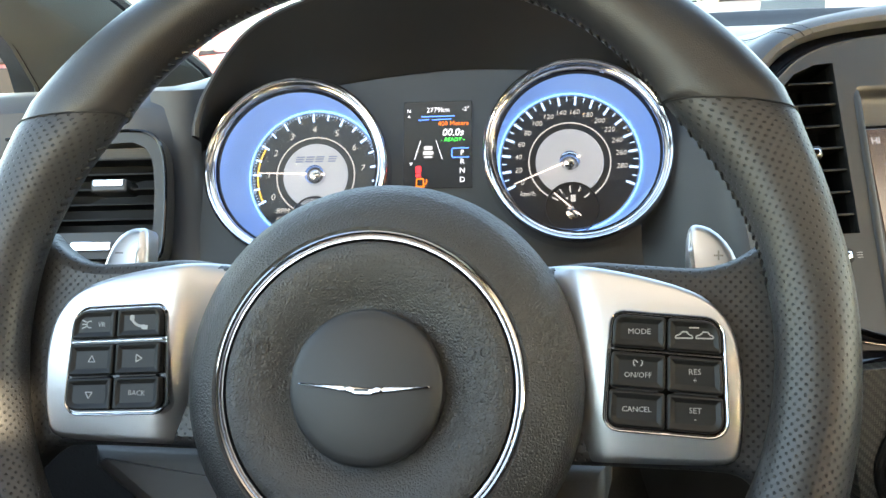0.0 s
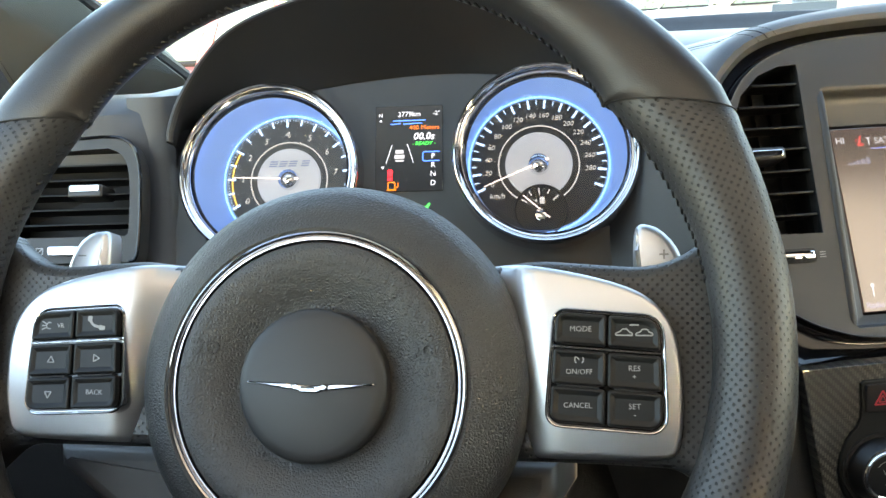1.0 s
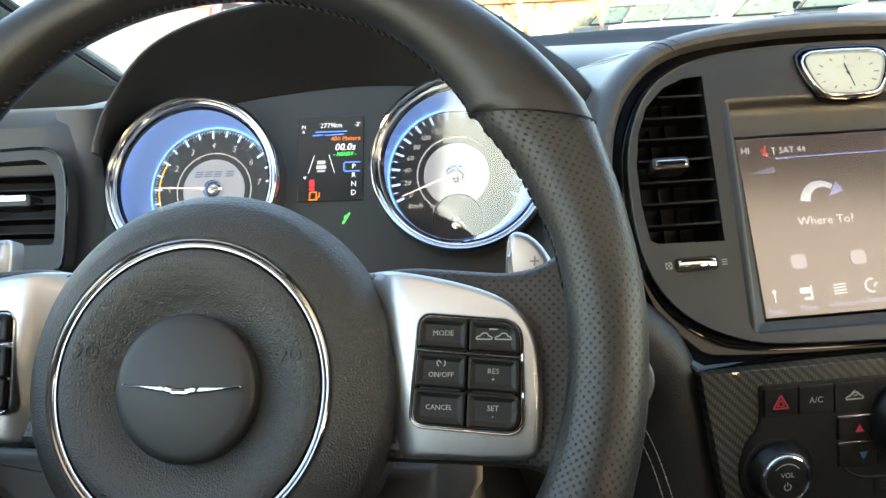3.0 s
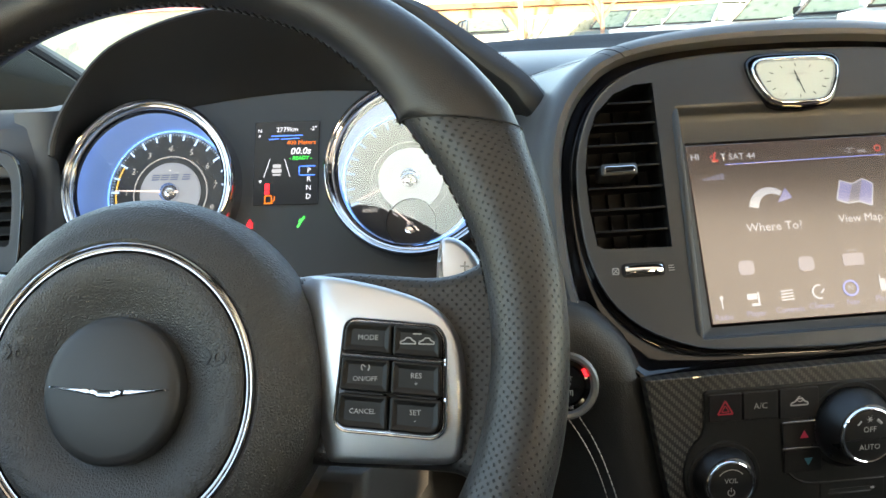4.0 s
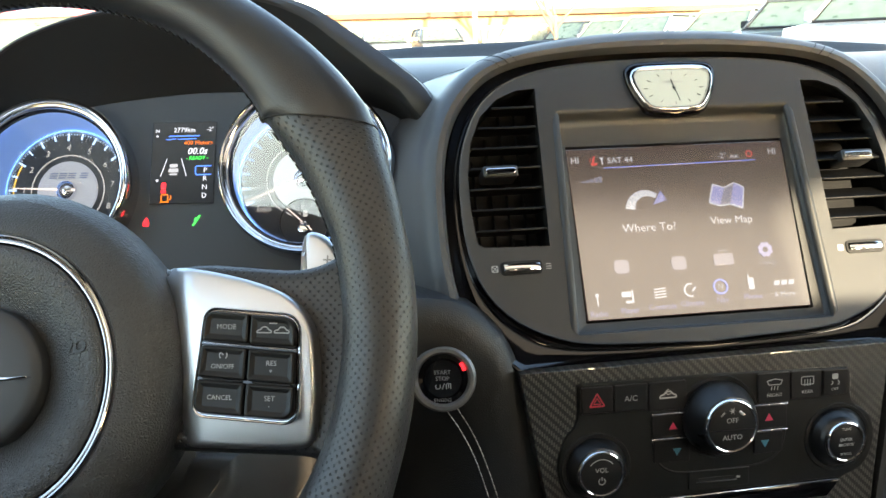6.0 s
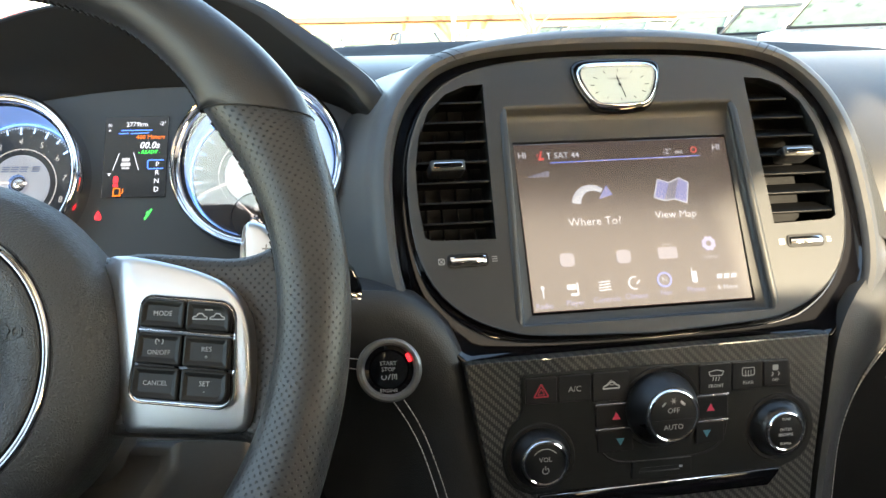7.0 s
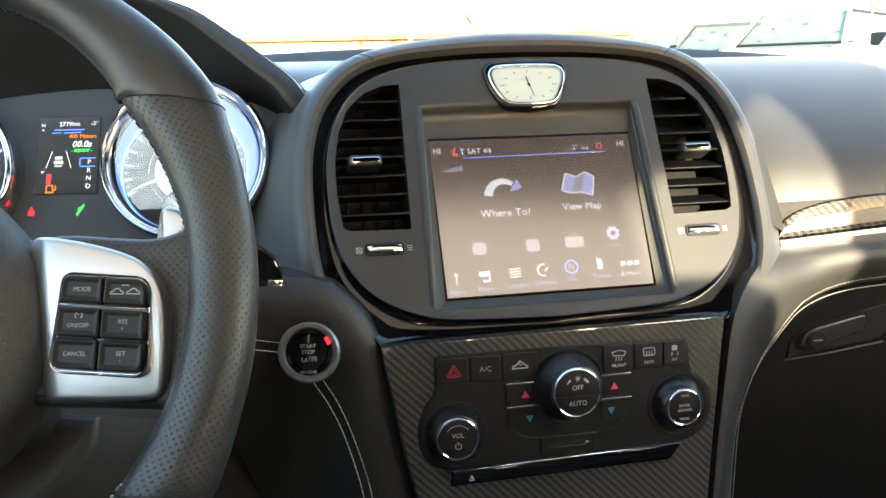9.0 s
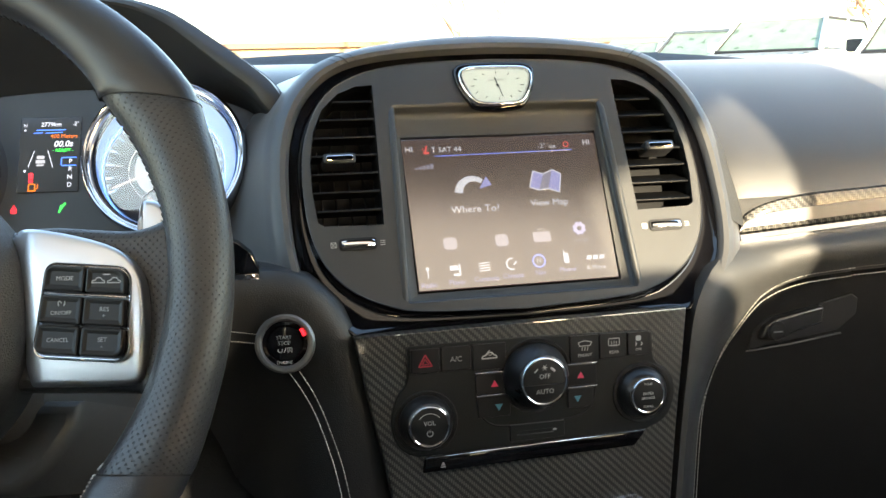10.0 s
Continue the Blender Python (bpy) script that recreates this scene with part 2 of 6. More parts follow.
def lathe(profile, n=72, cx=0.0, cy=0.0, bm=None, closed=False):
    bm = bm or bmesh.new()
    rings = []
    for r, z in profile:
        if r < 1e-6:
            rings.append([bm.verts.new((cx, cy, z))] * n)
        else:
            rings.append([bm.verts.new((cx + r * math.cos(2 * math.pi * i / n), cy + r * math.sin(2 * math.pi * i / n), z)) for i in range(n)])
    if closed:
        rings.append(rings[0])
    for a, b in zip(rings, rings[1:]):
        for i in range(n):
            j = (i + 1) % n
            q = [a[i], a[j], b[j], b[i]]
            q = [v for k, v in enumerate(q) if v not in q[:k]]
            if len(q) > 2:
                try:
                    bm.faces.new(q)
                except ValueError:
                    pass
    bmesh.ops.recalc_face_normals(bm, faces=bm.faces[:])
    return bm


def loft(rows, closed=False, bm=None, uv=None):
    """A sheet through rows of points; closed joins each row's end to its start."""
    bm = bm or bmesh.new()
    grid = [[bm.verts.new(p) for p in row] for row in rows]
    k = len(rows[0])
    for a, b in zip(grid, grid[1:]):
        for i in range(k if closed else k - 1):
            j = (i + 1) % k
            bm.faces.new((a[i], a[j], b[j], b[i]))
    return bm


def thick(bm, d):
    """Gives a sheet a thickness d behind its face."""
    bmesh.ops.recalc_face_normals(bm, faces=bm.faces[:])
    bmesh.ops.solidify(bm, geom=bm.faces[:], thickness=d)
    return bm


def spline(pts, n):
    """n points evenly spread in length on a smooth curve through pts."""
    p = np.array(pts, float)
    ext = np.vstack([2 * p[0] - p[1], p, 2 * p[-1] - p[-2]])
    out = []
    for i in range(1, len(ext) - 2):
        a, b, c, d = ext[i - 1:i + 3]
        for t in np.linspace(0, 1, 24, endpoint=False):
            out.append(0.5 * (2 * b + (c - a) * t + (2 * a - 5 * b + 4 * c - d) * t * t + (3 * b - a - 3 * c + d) * t ** 3))
    out = np.array(out + [p[-1]])
    s = np.r_[0, np.cumsum(np.linalg.norm(np.diff(out, axis=0), axis=1))]
    u = np.linspace(0, s[-1], n)
    return [tuple(float(np.interp(v, s, out[:, k])) for k in range(p.shape[1])) for v in u]


def tube(pts, r, n=8, bm=None, flat=1.0):
    """A round rod along a line of points."""
    bm = bm or bmesh.new()
    P = [Vector(p) for p in pts]
    up, rings = None, []
    for i, p in enumerate(P):
        t = (P[min(i + 1, len(P) - 1)] - P[max(i - 1, 0)]).normalized()
        ref = up if up is not None else (Vector((0, 0, 1)) if abs(t.z) < 0.9 else Vector((1, 0, 0)))
        a = (ref - t * ref.dot(t)).normalized()
        up, b = a, t.cross(a)
        rings.append([bm.verts.new(p + (a * math.cos(2 * math.pi * k / n) * flat + b * math.sin(2 * math.pi * k / n)) * r) for k in range(n)])
    for a, b in zip(rings, rings[1:]):
        for k in range(n):
            bm.faces.new((a[k], a[(k + 1) % n], b[(k + 1) % n], b[k]))
    bm.faces.new(rings[0][::-1]), bm.faces.new(rings[-1])
    bmesh.ops.recalc_face_normals(bm, faces=bm.faces[:])
    return bm


def lettering(words, parent, x, y, z, size, material, name="lettering", lean=0.0, turn=0.0, bold=0.0):
    """Flat raised letters, centred on x, y in the parent's face."""
    cu = bpy.data.curves.new(name, "FONT")
    cu.body, cu.size, cu.extrude, cu.shear, cu.offset = words, size, 0.0001, lean, bold
    cu.align_x, cu.align_y, cu.resolution_u = "CENTER", "CENTER", 2
    tmp = bpy.data.objects.new(name, cu)
    scene.collection.objects.link(tmp)
    me = bpy.data.meshes.new_from_object(tmp.evaluated_get(bpy.context.evaluated_depsgraph_get()))
    bpy.data.objects.remove(tmp)
    bpy.data.curves.remove(cu)
    me.materials.clear()
    me.materials.append(material)
    ob = new(name, me)
    ob.parent = parent
    ob.matrix_local = pose(x, y, z, 0, 0, turn)
    return ob


def flat_marks(polys, z, h=0.0002):
    bm = bmesh.new()
    for p in polys:
        prism(p, z, z + h, bm=bm)
    return bm


def stroke(pts, w):
    """A polygon along a line of flat points, of width w."""
    P = [Vector((*p, 0)) for p in pts]
    l, r = [], []
    for i, p in enumerate(P):
        t = (P[min(i + 1, len(P) - 1)] - P[max(i - 1, 0)]).normalized()
        s = Vector((-t.y, t.x, 0)) * w / 2
        l.append((p.x + s.x, p.y + s.y)), r.append((p.x - s.x, p.y - s.y))
    return l + r[::-1]


def arc(cx, cy, r, a0, a1, n=12):
    return [(cx + r * math.cos(radians(a0 + (a1 - a0) * i / n)), cy + r * math.sin(radians(a0 + (a1 - a0) * i / n))) for i in range(n + 1)]


def softened(poly, times=2):
    """The same outline with its corners rounded off."""
    for _ in range(times):
        poly = [q for a, b in zip(poly, poly[1:] + poly[:1]) for q in ((a[0] * 0.75 + b[0] * 0.25, a[1] * 0.75 + b[1] * 0.25), (a[0] * 0.25 + b[0] * 0.75, a[1] * 0.25 + b[1] * 0.75))]
    return poly


def strip_quads(pts, w):
    """Short quads of width w along a flat line (safe for curved strokes)."""
    out = []
    for a, b in zip(pts, pts[1:]):
        out.append(stroke([a, b], w))
    return out


# ---- steering wheel ----
WHEEL = plane_at(0.005, 0.564, 0.901, 21.6, -13.5)
RIM_R = 0.193
GRIP = [(-180, 0.0190), (-165, 0.0200), (-150, 0.0222), (-130, 0.0180), (-90, 0.0165), (-50, 0.0180), (-30, 0.0222), (-15, 0.0185), (0, 0.0174),
        (16, 0.0176), (27, 0.0200), (36, 0.0232), (46, 0.0200), (60, 0.0168), (90, 0.0160), (120, 0.0168), (134, 0.0200), (144, 0.0232), (153, 0.0210), (164, 0.0188), (180, 0.0190)]
SEAMS = (34.2, 145.8, -29.0, -151.0)


def rim_point(deg, phi, swell=0.0):
    a = float(np.interp(deg, [g[0] for g in GRIP], [g[1] for g in GRIP])) + swell
    d = 0.0165 + swell
    rho, h = a * math.cos(phi), d * math.sin(phi)
    th = radians(deg)
    near = min(SEAMS, key=lambda s: abs(s - deg))
    w = max(0.0, 1 - abs(deg - near) / 13)
    level = math.asin(max(-1, min(1, (RIM_R * math.sin(radians(near)) - (0.10 * rho if near > 0 else 0)) / (RIM_R + rho))))
    if abs(near) > 90:
        level = math.copysign(math.pi, near) - level
    th += w * w * (level - radians(near))
    return ((RIM_R + rho) * math.cos(th), (RIM_R + rho) * math.sin(th), h)


def rim_piece(d0, d1, m=24):
    n = max(4, int(abs(d1 - d0) / 2))
    bm = bmesh.new()
    uv = bm.loops.layers.uv.new("metres")
    rows = [[(d0 + (d1 - d0) * i / n, 2 * math.pi * k / m) for k in range(m + 1)] for i in range(n + 1)]
    vs = [[bm.verts.new(rim_point(d, p, -0.0009 if i in (0, n) else 0)) for d, p in row[:-1]] for i, row in enumerate(rows)]
    for i in range(n):
        for k in range(m):
            f = bm.faces.new((vs[i][k], vs[i + 1][k], vs[i + 1][(k + 1) % m], vs[i][(k + 1) % m]))
            for lp, (a, b) in zip(f.loops, ((i, k), (i + 1, k), (i + 1, k + 1), (i, k + 1))):
                lp[uv].uv = (radians(rows[a][b][0]) * RIM_R, rows[a][b][1] * 0.0185)
    bmesh.ops.recalc_face_normals(bm, faces=bm.faces[:])
    return bm


def car_icon(x, y, s):
    body = [(-1, 0), (-0.9, 0.3), (-0.5, 0.4), (-0.2, 0.75), (0.35, 0.75), (0.6, 0.4), (0.95, 0.3), (1, 0)]
    return strip_quads([(x + a * s, y + b * s) for a, b in body + [body[0]]], s * 0.16)


def triangle(x, y, s, turn=90):
    return [(x + s * math.cos(radians(turn + k * 120)), y + s * math.sin(radians(turn + k * 120))) for k in range(3)]


def outline(poly, w):
    return strip_quads(poly + [poly[0]], w)


KEY_W, KEY_H = 0.0478, 0.0490


def key_field(x, y, side):
    """From a flat field of keys, KEY_W by KEY_H with its origin low on the hub's side, to the wheel's face."""
    u, v = x / KEY_W, y / KEY_H
    low, high = 0.1052 + u * 0.0503, 0.1080 + u * 0.0460
    px = low + (high - low) * v
    py = (-0.0325 - 0.0026 * u) * (1 - v) + (0.0172 - 0.0030 * u) * v
    return (side * (px - (0.0070 if side < 0 else 0.0)), py)


def key_ring(x0, y0, x1, y1, corners, grow, side):
    pts = []
    for (cx, cy, sx, sy, a), r in zip(((x1, y0, -1, 1, -90), (x1, y1, -1, -1, 0), (x0, y1, 1, -1, 90), (x0, y0, 1, 1, 180)), corners):
        q = max(0.0004, r + grow)
        for i in range(6):
            t = radians(a + 18 * i)
            pts.append(key_field(cx - sx * grow + sx * q + q * math.cos(t), cy - sy * grow + sy * q + q * math.sin(t), side))
    return pts[:: side]


def key_solid(rect, corners, steps, side):
    """A body through steps of (grow, height) of one rounded field, with a flat top."""
    rings = [[(x, y, z) for x, y in key_ring(*rect, corners, g, side)] for g, z in steps]
    bm = loft(rings, True)
    bm.verts.ensure_lookup_table()
    n = len(rings[0])
    bm.faces.new(bm.verts[-n:])
    bmesh.ops.recalc_face_normals(bm, faces=bm.faces[:])
    return bm


def spoke_face(side):
    """The satin silver blade of one spoke, in the wheel's face."""
    pts = [(0.055, 0.0405), (0.070, 0.0405), (0.092, 0.0385), (0.112, 0.0355), (0.133, 0.0305), (0.148, 0.0245), (0.157, 0.0150), (0.1615, 0.0030), (0.1635, -0.0200), (0.1625, -0.0400), (0.1595, -0.0460), (0.150, -0.0475), (0.110, -0.0480), (0.060, -0.0480)]
    return [(side * x, y) for x, y in pts][:: side]


def make_wheel():
    w = thing("steering_wheel", WHEEL, "black leather steering wheel with perforated grips and satin silver spokes", "steering wheel")
    for d0, d1, mat_, lab in ((-29, 34.2, PERFORATED, "perforated leather grip"), (34.2, 145.8, LEATHER, "smooth leather top of the rim"), (145.8, 209, PERFORATED, "perforated leather grip"), (209, 331, LEATHER, "smooth leather foot of the rim")):
        part("rim_cover", (rim_piece_wrapped if d0 >= 143 else rim_piece)(d0, d1), mat_, w, lab)
    # seam cords and the lacing along the inner edge of the upper rim
    for s in SEAMS:
        part("seam", tube([rim_point(s, p, -0.0004) for p in np.linspace(0, 2 * math.pi, 40)], 0.00040, 6), DARK_THREAD, w)
    bm = bmesh.new()
    for d in np.arange(35, 145, 1.5):
        a, b = Vector(rim_point(d, math.pi + 0.05, 0.0001)), Vector(rim_point(d + 0.6, math.pi - 0.16, 0.0001))
        tube([a, b], 0.0008, 6, bm)
    for d in list(np.arange(10, 33, 1.3)) + list(np.arange(148, 170, 1.3)):
        a, b = Vector(rim_point(d, math.pi + 0.05, 0.0001)), Vector(rim_point(d + 0.6, math.pi - 0.16, 0.0001))
        tube([a, b], 0.0008, 6, bm)
    tagged(part("lacing", bm, DARK_THREAD, w), "black laced stitching", kind="stuff")
    bm = bmesh.new()
    for d in list(np.arange(-62, -27, 1.4)):
        a, b = Vector(rim_point(d, math.pi - 0.1, 0.0004)), Vector(rim_point(d + 0.8, math.pi - 0.5, 0.0004))
        tube([a, b], 0.0005, 5, bm)
    tagged(part("lacing", bm, THREAD, w), "pale stitching", kind="stuff")
    # spokes
    for side, end in ((1, "right"), (-1, "left")):
        core = [(0.05, 0.030), (0.09, 0.0425), (0.125, 0.040), (0.150, 0.0385), (0.168, 0.046), (0.184, 0.062), (0.190, 0.03), (0.190, -0.03), (0.182, -0.070), (0.172, -0.060), (0.163, -0.0515), (0.150, -0.0500), (0.05, -0.0500)]
        poly = [(side * x, y) for x, y in core][:: side]
        bm = prism(softened(poly), -0.028, -0.0105, 0.006, 3)
        uv = bm.loops.layers.uv.new("metres")
        for f in bm.faces:
            for lp in f.loops:
                lp[uv].uv = (lp.vert.co.x, lp.vert.co.y)
        part("spoke_core", bm, PERFORATED, w, "perforated leather spoke")
        blade = prism(softened(spoke_face(side)), -0.010, 0.0015, 0.0028, 4)
        for yc in np.linspace(-0.044, 0.038, 18):
            bmesh.ops.bisect_plane(blade, geom=blade.verts[:] + blade.edges[:] + blade.faces[:], plane_co=(0, yc, 0), plane_no=(0, 1, 0))
        for xc in np.linspace(0.088, 0.112, 7):
            bmesh.ops.bisect_plane(blade, geom=blade.verts[:] + blade.edges[:] + blade.faces[:], plane_co=(side * xc, 0, 0), plane_no=(1, 0, 0))
        for v in blade.verts:
            if v.co.y < 0.010:
                v.co.z -= 0.0068 * ((0.010 - v.co.y) / 0.055) ** 2
            elif v.co.y > 0.018:
                v.co.z -= 0.0030 * ((v.co.y - 0.018) / 0.022) ** 2
            inward = max(0.0, (0.0985 + 0.13 * (0.040 - v.co.y) - abs(v.co.x)) / 0.018)
            v.co.z -= 0.0125 * min(1.2, inward) ** 2
        sp = part("spoke", blade, SATIN, w, "satin silver spoke blade", angle=65)
        round_all = (0.0068, 0.0075, 0.0052, 0.0052)
        field = (0.0, 0.0, KEY_W, KEY_H)
        part("button_surround", key_solid(field, round_all, ((0.0014, -0.0060), (0.0014, 0.0020), (0.0009, 0.0026), (0.0003, 0.0024), (0.0, 0.0016)), side), BEZEL_CHROME, sp, "bright chrome surround")
        part("button_tray", key_solid(field, round_all, ((-0.0002, 0.0), (-0.0002, 0.0020)), side), GLOSS_BLACK, sp)
        for i, (a, b) in enumerate(((0.0008, 0.0236), (0.0244, KEY_W - 0.0008))):
            for j, (c, d) in enumerate(((0.0344, 0.0481), (0.0172, 0.0321), (0.0009, 0.0162))):
                corner = [0.0016] * 4
                if j == 0:
                    corner[1 if i else 2] = 0.0066 if i else 0.0045
                elif j == 2:
                    corner[0 if i else 3] = 0.0060 if i else 0.0045
                k = part("button", key_solid((a, c, b, d), corner, ((0.0, 0.0015), (0.0, 0.0046), (-0.0004, 0.0053), (-0.0011, 0.0056), (-0.0019, 0.0054), (-0.0029, 0.0046), (-0.0034, 0.0045)), side), BUTTON, sp)
                cx, cy = key_field((a + b) / 2, (c + d) / 2, side)
                top = 0.0045
                inner = i == 0
                if side == 1:
                    if j == 0 and inner:
                        lettering("MODE", k, cx, cy, top, 0.0034, KEY_PRINT)
                    elif j == 0:
                        part("symbol", flat_marks(car_icon(cx - 0.0043, cy - 0.001, 0.0036) + car_icon(cx + 0.0043, cy - 0.001, 0.0036) + [stroke([(cx - 0.002, cy + 0.0035), (cx + 0.002, cy + 0.0035)], 0.0006)], top), KEY_PRINT, k)
                    elif j == 1 and inner:
                        lettering("ON/OFF", k, cx, cy - 0.0018, top, 0.0032, KEY_PRINT)
                        part("symbol", flat_marks(strip_quads(arc(cx, cy + 0.0035, 0.0019, -50, 230), 0.0005) + [stroke([(cx, cy + 0.0035), (cx - 0.0016, cy + 0.0052)], 0.0005)], top), KEY_PRINT, k)
                    elif j == 1:
                        lettering("RES", k, cx, cy + 0.0014, top, 0.0034, KEY_PRINT)
                        lettering("+", k, cx, cy - 0.0022, top, 0.0032, KEY_PRINT)
                    elif inner:
                        lettering("CANCEL", k, cx, cy, top, 0.0032, KEY_PRINT)
                    else:
                        lettering("SET", k, cx, cy + 0.0014, top, 0.0034, KEY_PRINT)
                        lettering("-", k, cx, cy - 0.0020, top, 0.0032, KEY_PRINT)
                else:
                    if j == 0 and inner:
                        part("symbol", flat_marks(strip_quads(arc(cx + 0.001, cy + 0.0035, 0.0052, 195, 290, 8), 0.0012) + [rounded(cx - 0.0050, cy + 0.0008, cx - 0.0028, cy + 0.0034, 0.0004), rounded(cx + 0.0012, cy - 0.0032, cx + 0.0042, cy - 0.0012, 0.0004)], top), KEY_PRINT, k)
                    elif j == 0:
                        lettering("VR", k, cx + 0.0035, cy, top, 0.0032, KEY_PRINT)
                        part("symbol", flat_marks(strip_quads(arc(cx - 0.0025, cy, 0.0016, 60, 300, 8), 0.0005) + [stroke([(cx - 0.0065, cy + q), (cx - 0.0043, cy + q * 0.5)], 0.0005) for q in (-0.002, 0, 0.002)], top), KEY_PRINT, k)
                    elif j == 2 and inner:
                        lettering("BACK", k, cx, cy, top, 0.0034, KEY_PRINT)
                    else:
                        turn = {(1, True): 0, (1, False): 90, (2, False): 270}[(j, inner)]
                        part("symbol", flat_marks(outline(triangle(cx, cy, 0.0020, turn), 0.0004), top), KEY_PRINT, k)
        for a, b in ((0.003, 0.021), (0.027, 0.045)):
            part("divider", key_solid((a, 0.0163, b, 0.0171), (0.0003,) * 4, ((0.0, 0.0015), (0.0, 0.0048)), side), MATT_BLACK, sp)
        part("divider", key_solid((0.0005, 0.0327, KEY_W - 0.0005, 0.0336), (0.0004,) * 4, ((0.0, 0.0015), (0.0, 0.0048), (-0.0002, 0.0050)), side), BEZEL_CHROME, sp, "thin chrome strip")
        # gear paddle behind the spoke
        pad = [(0.1385, 0.030), (0.1385, 0.052), (0.1400, 0.0585), (0.1440, 0.0595), (0.1510, 0.0570), (0.1580, 0.0500), (0.1625, 0.0400), (0.1630, 0.030)]
        if side < 0:
            pad = [(0.1285, 0.030), (0.1285, 0.054), (0.1310, 0.0580), (0.1400, 0.0575), (0.1480, 0.0520), (0.1530, 0.0400), (0.1540, 0.030)]
        grown = [(x * 1.022, y * 1.06) for x, y in softened([(side * x, y) for x, y in pad][:: side], 1)]
        bm = prism(grown, -0.046, -0.032, 0.004, 4)
        fold = side * (0.1475 if side > 0 else 0.140)
        for off in (-0.0030, 0.0, 0.0022):
            bmesh.ops.bisect_plane(bm, geom=bm.verts[:] + bm.edges[:] + bm.faces[:], plane_co=(fold + side * off, 0, 0), plane_no=(1, 0.10 * side, 0))
        bmesh.ops.bisect_plane(bm, geom=bm.verts[:] + bm.edges[:] + bm.faces[:], plane_co=(0, 0.0500, 0), plane_no=(0, 1, 0))
        for v in bm.verts:
            q = side * (v.co.x - fold) + 0.10 * v.co.y
            if v.co.z > -0.040 and v.co.y < 0.0495 and -0.0005 < q < 0.0005:
                v.co.z += 0.0016
            if v.co.z > -0.040 and q > 0.0018:
                v.co.z -= 0.0016
        bmesh.ops.triangulate(bm, faces=[f for f in bm.faces if len(f.verts) > 4])
        pd = part("gear_paddle", bm, SATIN, w, "satin silver gear paddle")
        px = side * (0.156 if side > 0 else 0.147)
        part("paddle_mark", flat_marks([stroke([(px - 0.0022, 0.0475), (px + 0.0022, 0.0475)], 0.0008)] + ([stroke([(px, 0.0452), (px, 0.0498)], 0.0008)] if side > 0 else []), -0.0337, 0.0004), DARK_SATIN, pd)
    # hub
    cx, cy = 0.0030, -0.0190
    bm = lathe([(0.060, -0.045), (0.087, -0.040), (0.0918, -0.014), (0.0918, -0.003), (0.0902, 0.0045), (0.0860, 0.0105), (0.0785, 0.0160), (0.0710, 0.0188), (0.0695, 0.0180), (0.0690, 0.012)], 120, cx, cy)
    for v in bm.verts:
        k = max(0.0, (math.hypot(v.co.x - cx, v.co.y - cy) - 0.070) / 0.022)
        v.co.x, v.co.y = v.co.x + 0.0018 * k, v.co.y + 0.0028 * k
    part("hub_rim", bm, GRAINED, w, "grained outer ring of the airbag cover")
    part("hub_ring", lathe([(0.0696, 0.014), (0.0696, 0.0186), (0.0692, 0.0196), (0.0685, 0.0200), (0.0677, 0.0197), (0.0672, 0.0186), (0.0668, 0.0183), (0.0662, 0.0190), (0.0656, 0.0189), (0.0652, 0.0180), (0.0651, 0.014)], 120, cx, cy, closed=True), RING_CHROME, w, "slim stepped chrome ring")
    part("ring_groove", lathe([(0.0652, 0.0178), (0.0648, 0.0170), (0.0644, 0.0186)], 120, cx, cy), MATT_BLACK, w)
    part("airbag_cover", lathe([(0.0648, 0.015), (0.0642, 0.0190), (0.0622, 0.0202), (0.0585, 0.0206), (0.0530, 0.0198), (0.0475, 0.0180), (0.0425, 0.0158), (0.0385, 0.0138), (0.0355, 0.0128), (0.030, 0.0125)], 120, cx, cy), GRAINED, w, "grained black airbag cover")
    part("hub_badge", lathe([(0.0342, 0.0100), (0.0342, 0.0192), (0.0338, 0.0204), (0.0326, 0.0214), (0.0290, 0.0224), (0.0200, 0.0234), (0.0100, 0.0243), (0.0, 0.0246)], 96, cx, cy), BADGE, w, "smooth dark badge disc")
    for m in (-1, 1):
        wing = [(0.0075, -0.0020), (0.0110, -0.0019), (0.0200, -0.0007), (0.0305, 0.0009), (0.0300, 0.0013), (0.0200, 0.0010), (0.0115, 0.0009), (0.0080, 0.0004)]
        part("emblem_wing", prism([(cx + 0.0006 + m * x * 0.97, cy + y) for x, y in wing][:: m], 0.0205, 0.0252, 0.0007), EMBLEM, w, "chrome emblem wing")
    heart = [(-0.0088, 0.0002), (-0.0060, 0.0009), (-0.0042, 0.0001), (0.0042, 0.0001), (0.0060, 0.0009), (0.0088, 0.0002), (0.0078, -0.0022), (0.0052, -0.0026), (0.0038, -0.0034), (-0.0038, -0.0034), (-0.0052, -0.0026), (-0.0078, -0.0022)]
    part("emblem_heart", prism([(cx + 0.0006 + x, cy + y) for x, y in heart], 0.0230, 0.0262, 0.0008), BEZEL_CHROME, w, "bright chrome middle of the emblem")
    part("emblem_bar", prism([(cx - 0.0036, cy - 0.0016), (cx + 0.0036, cy - 0.0016), (cx + 0.0030, cy - 0.0006), (cx - 0.0030, cy - 0.0006)], 0.0255, 0.0264), SMOOTH_PLASTIC, w)
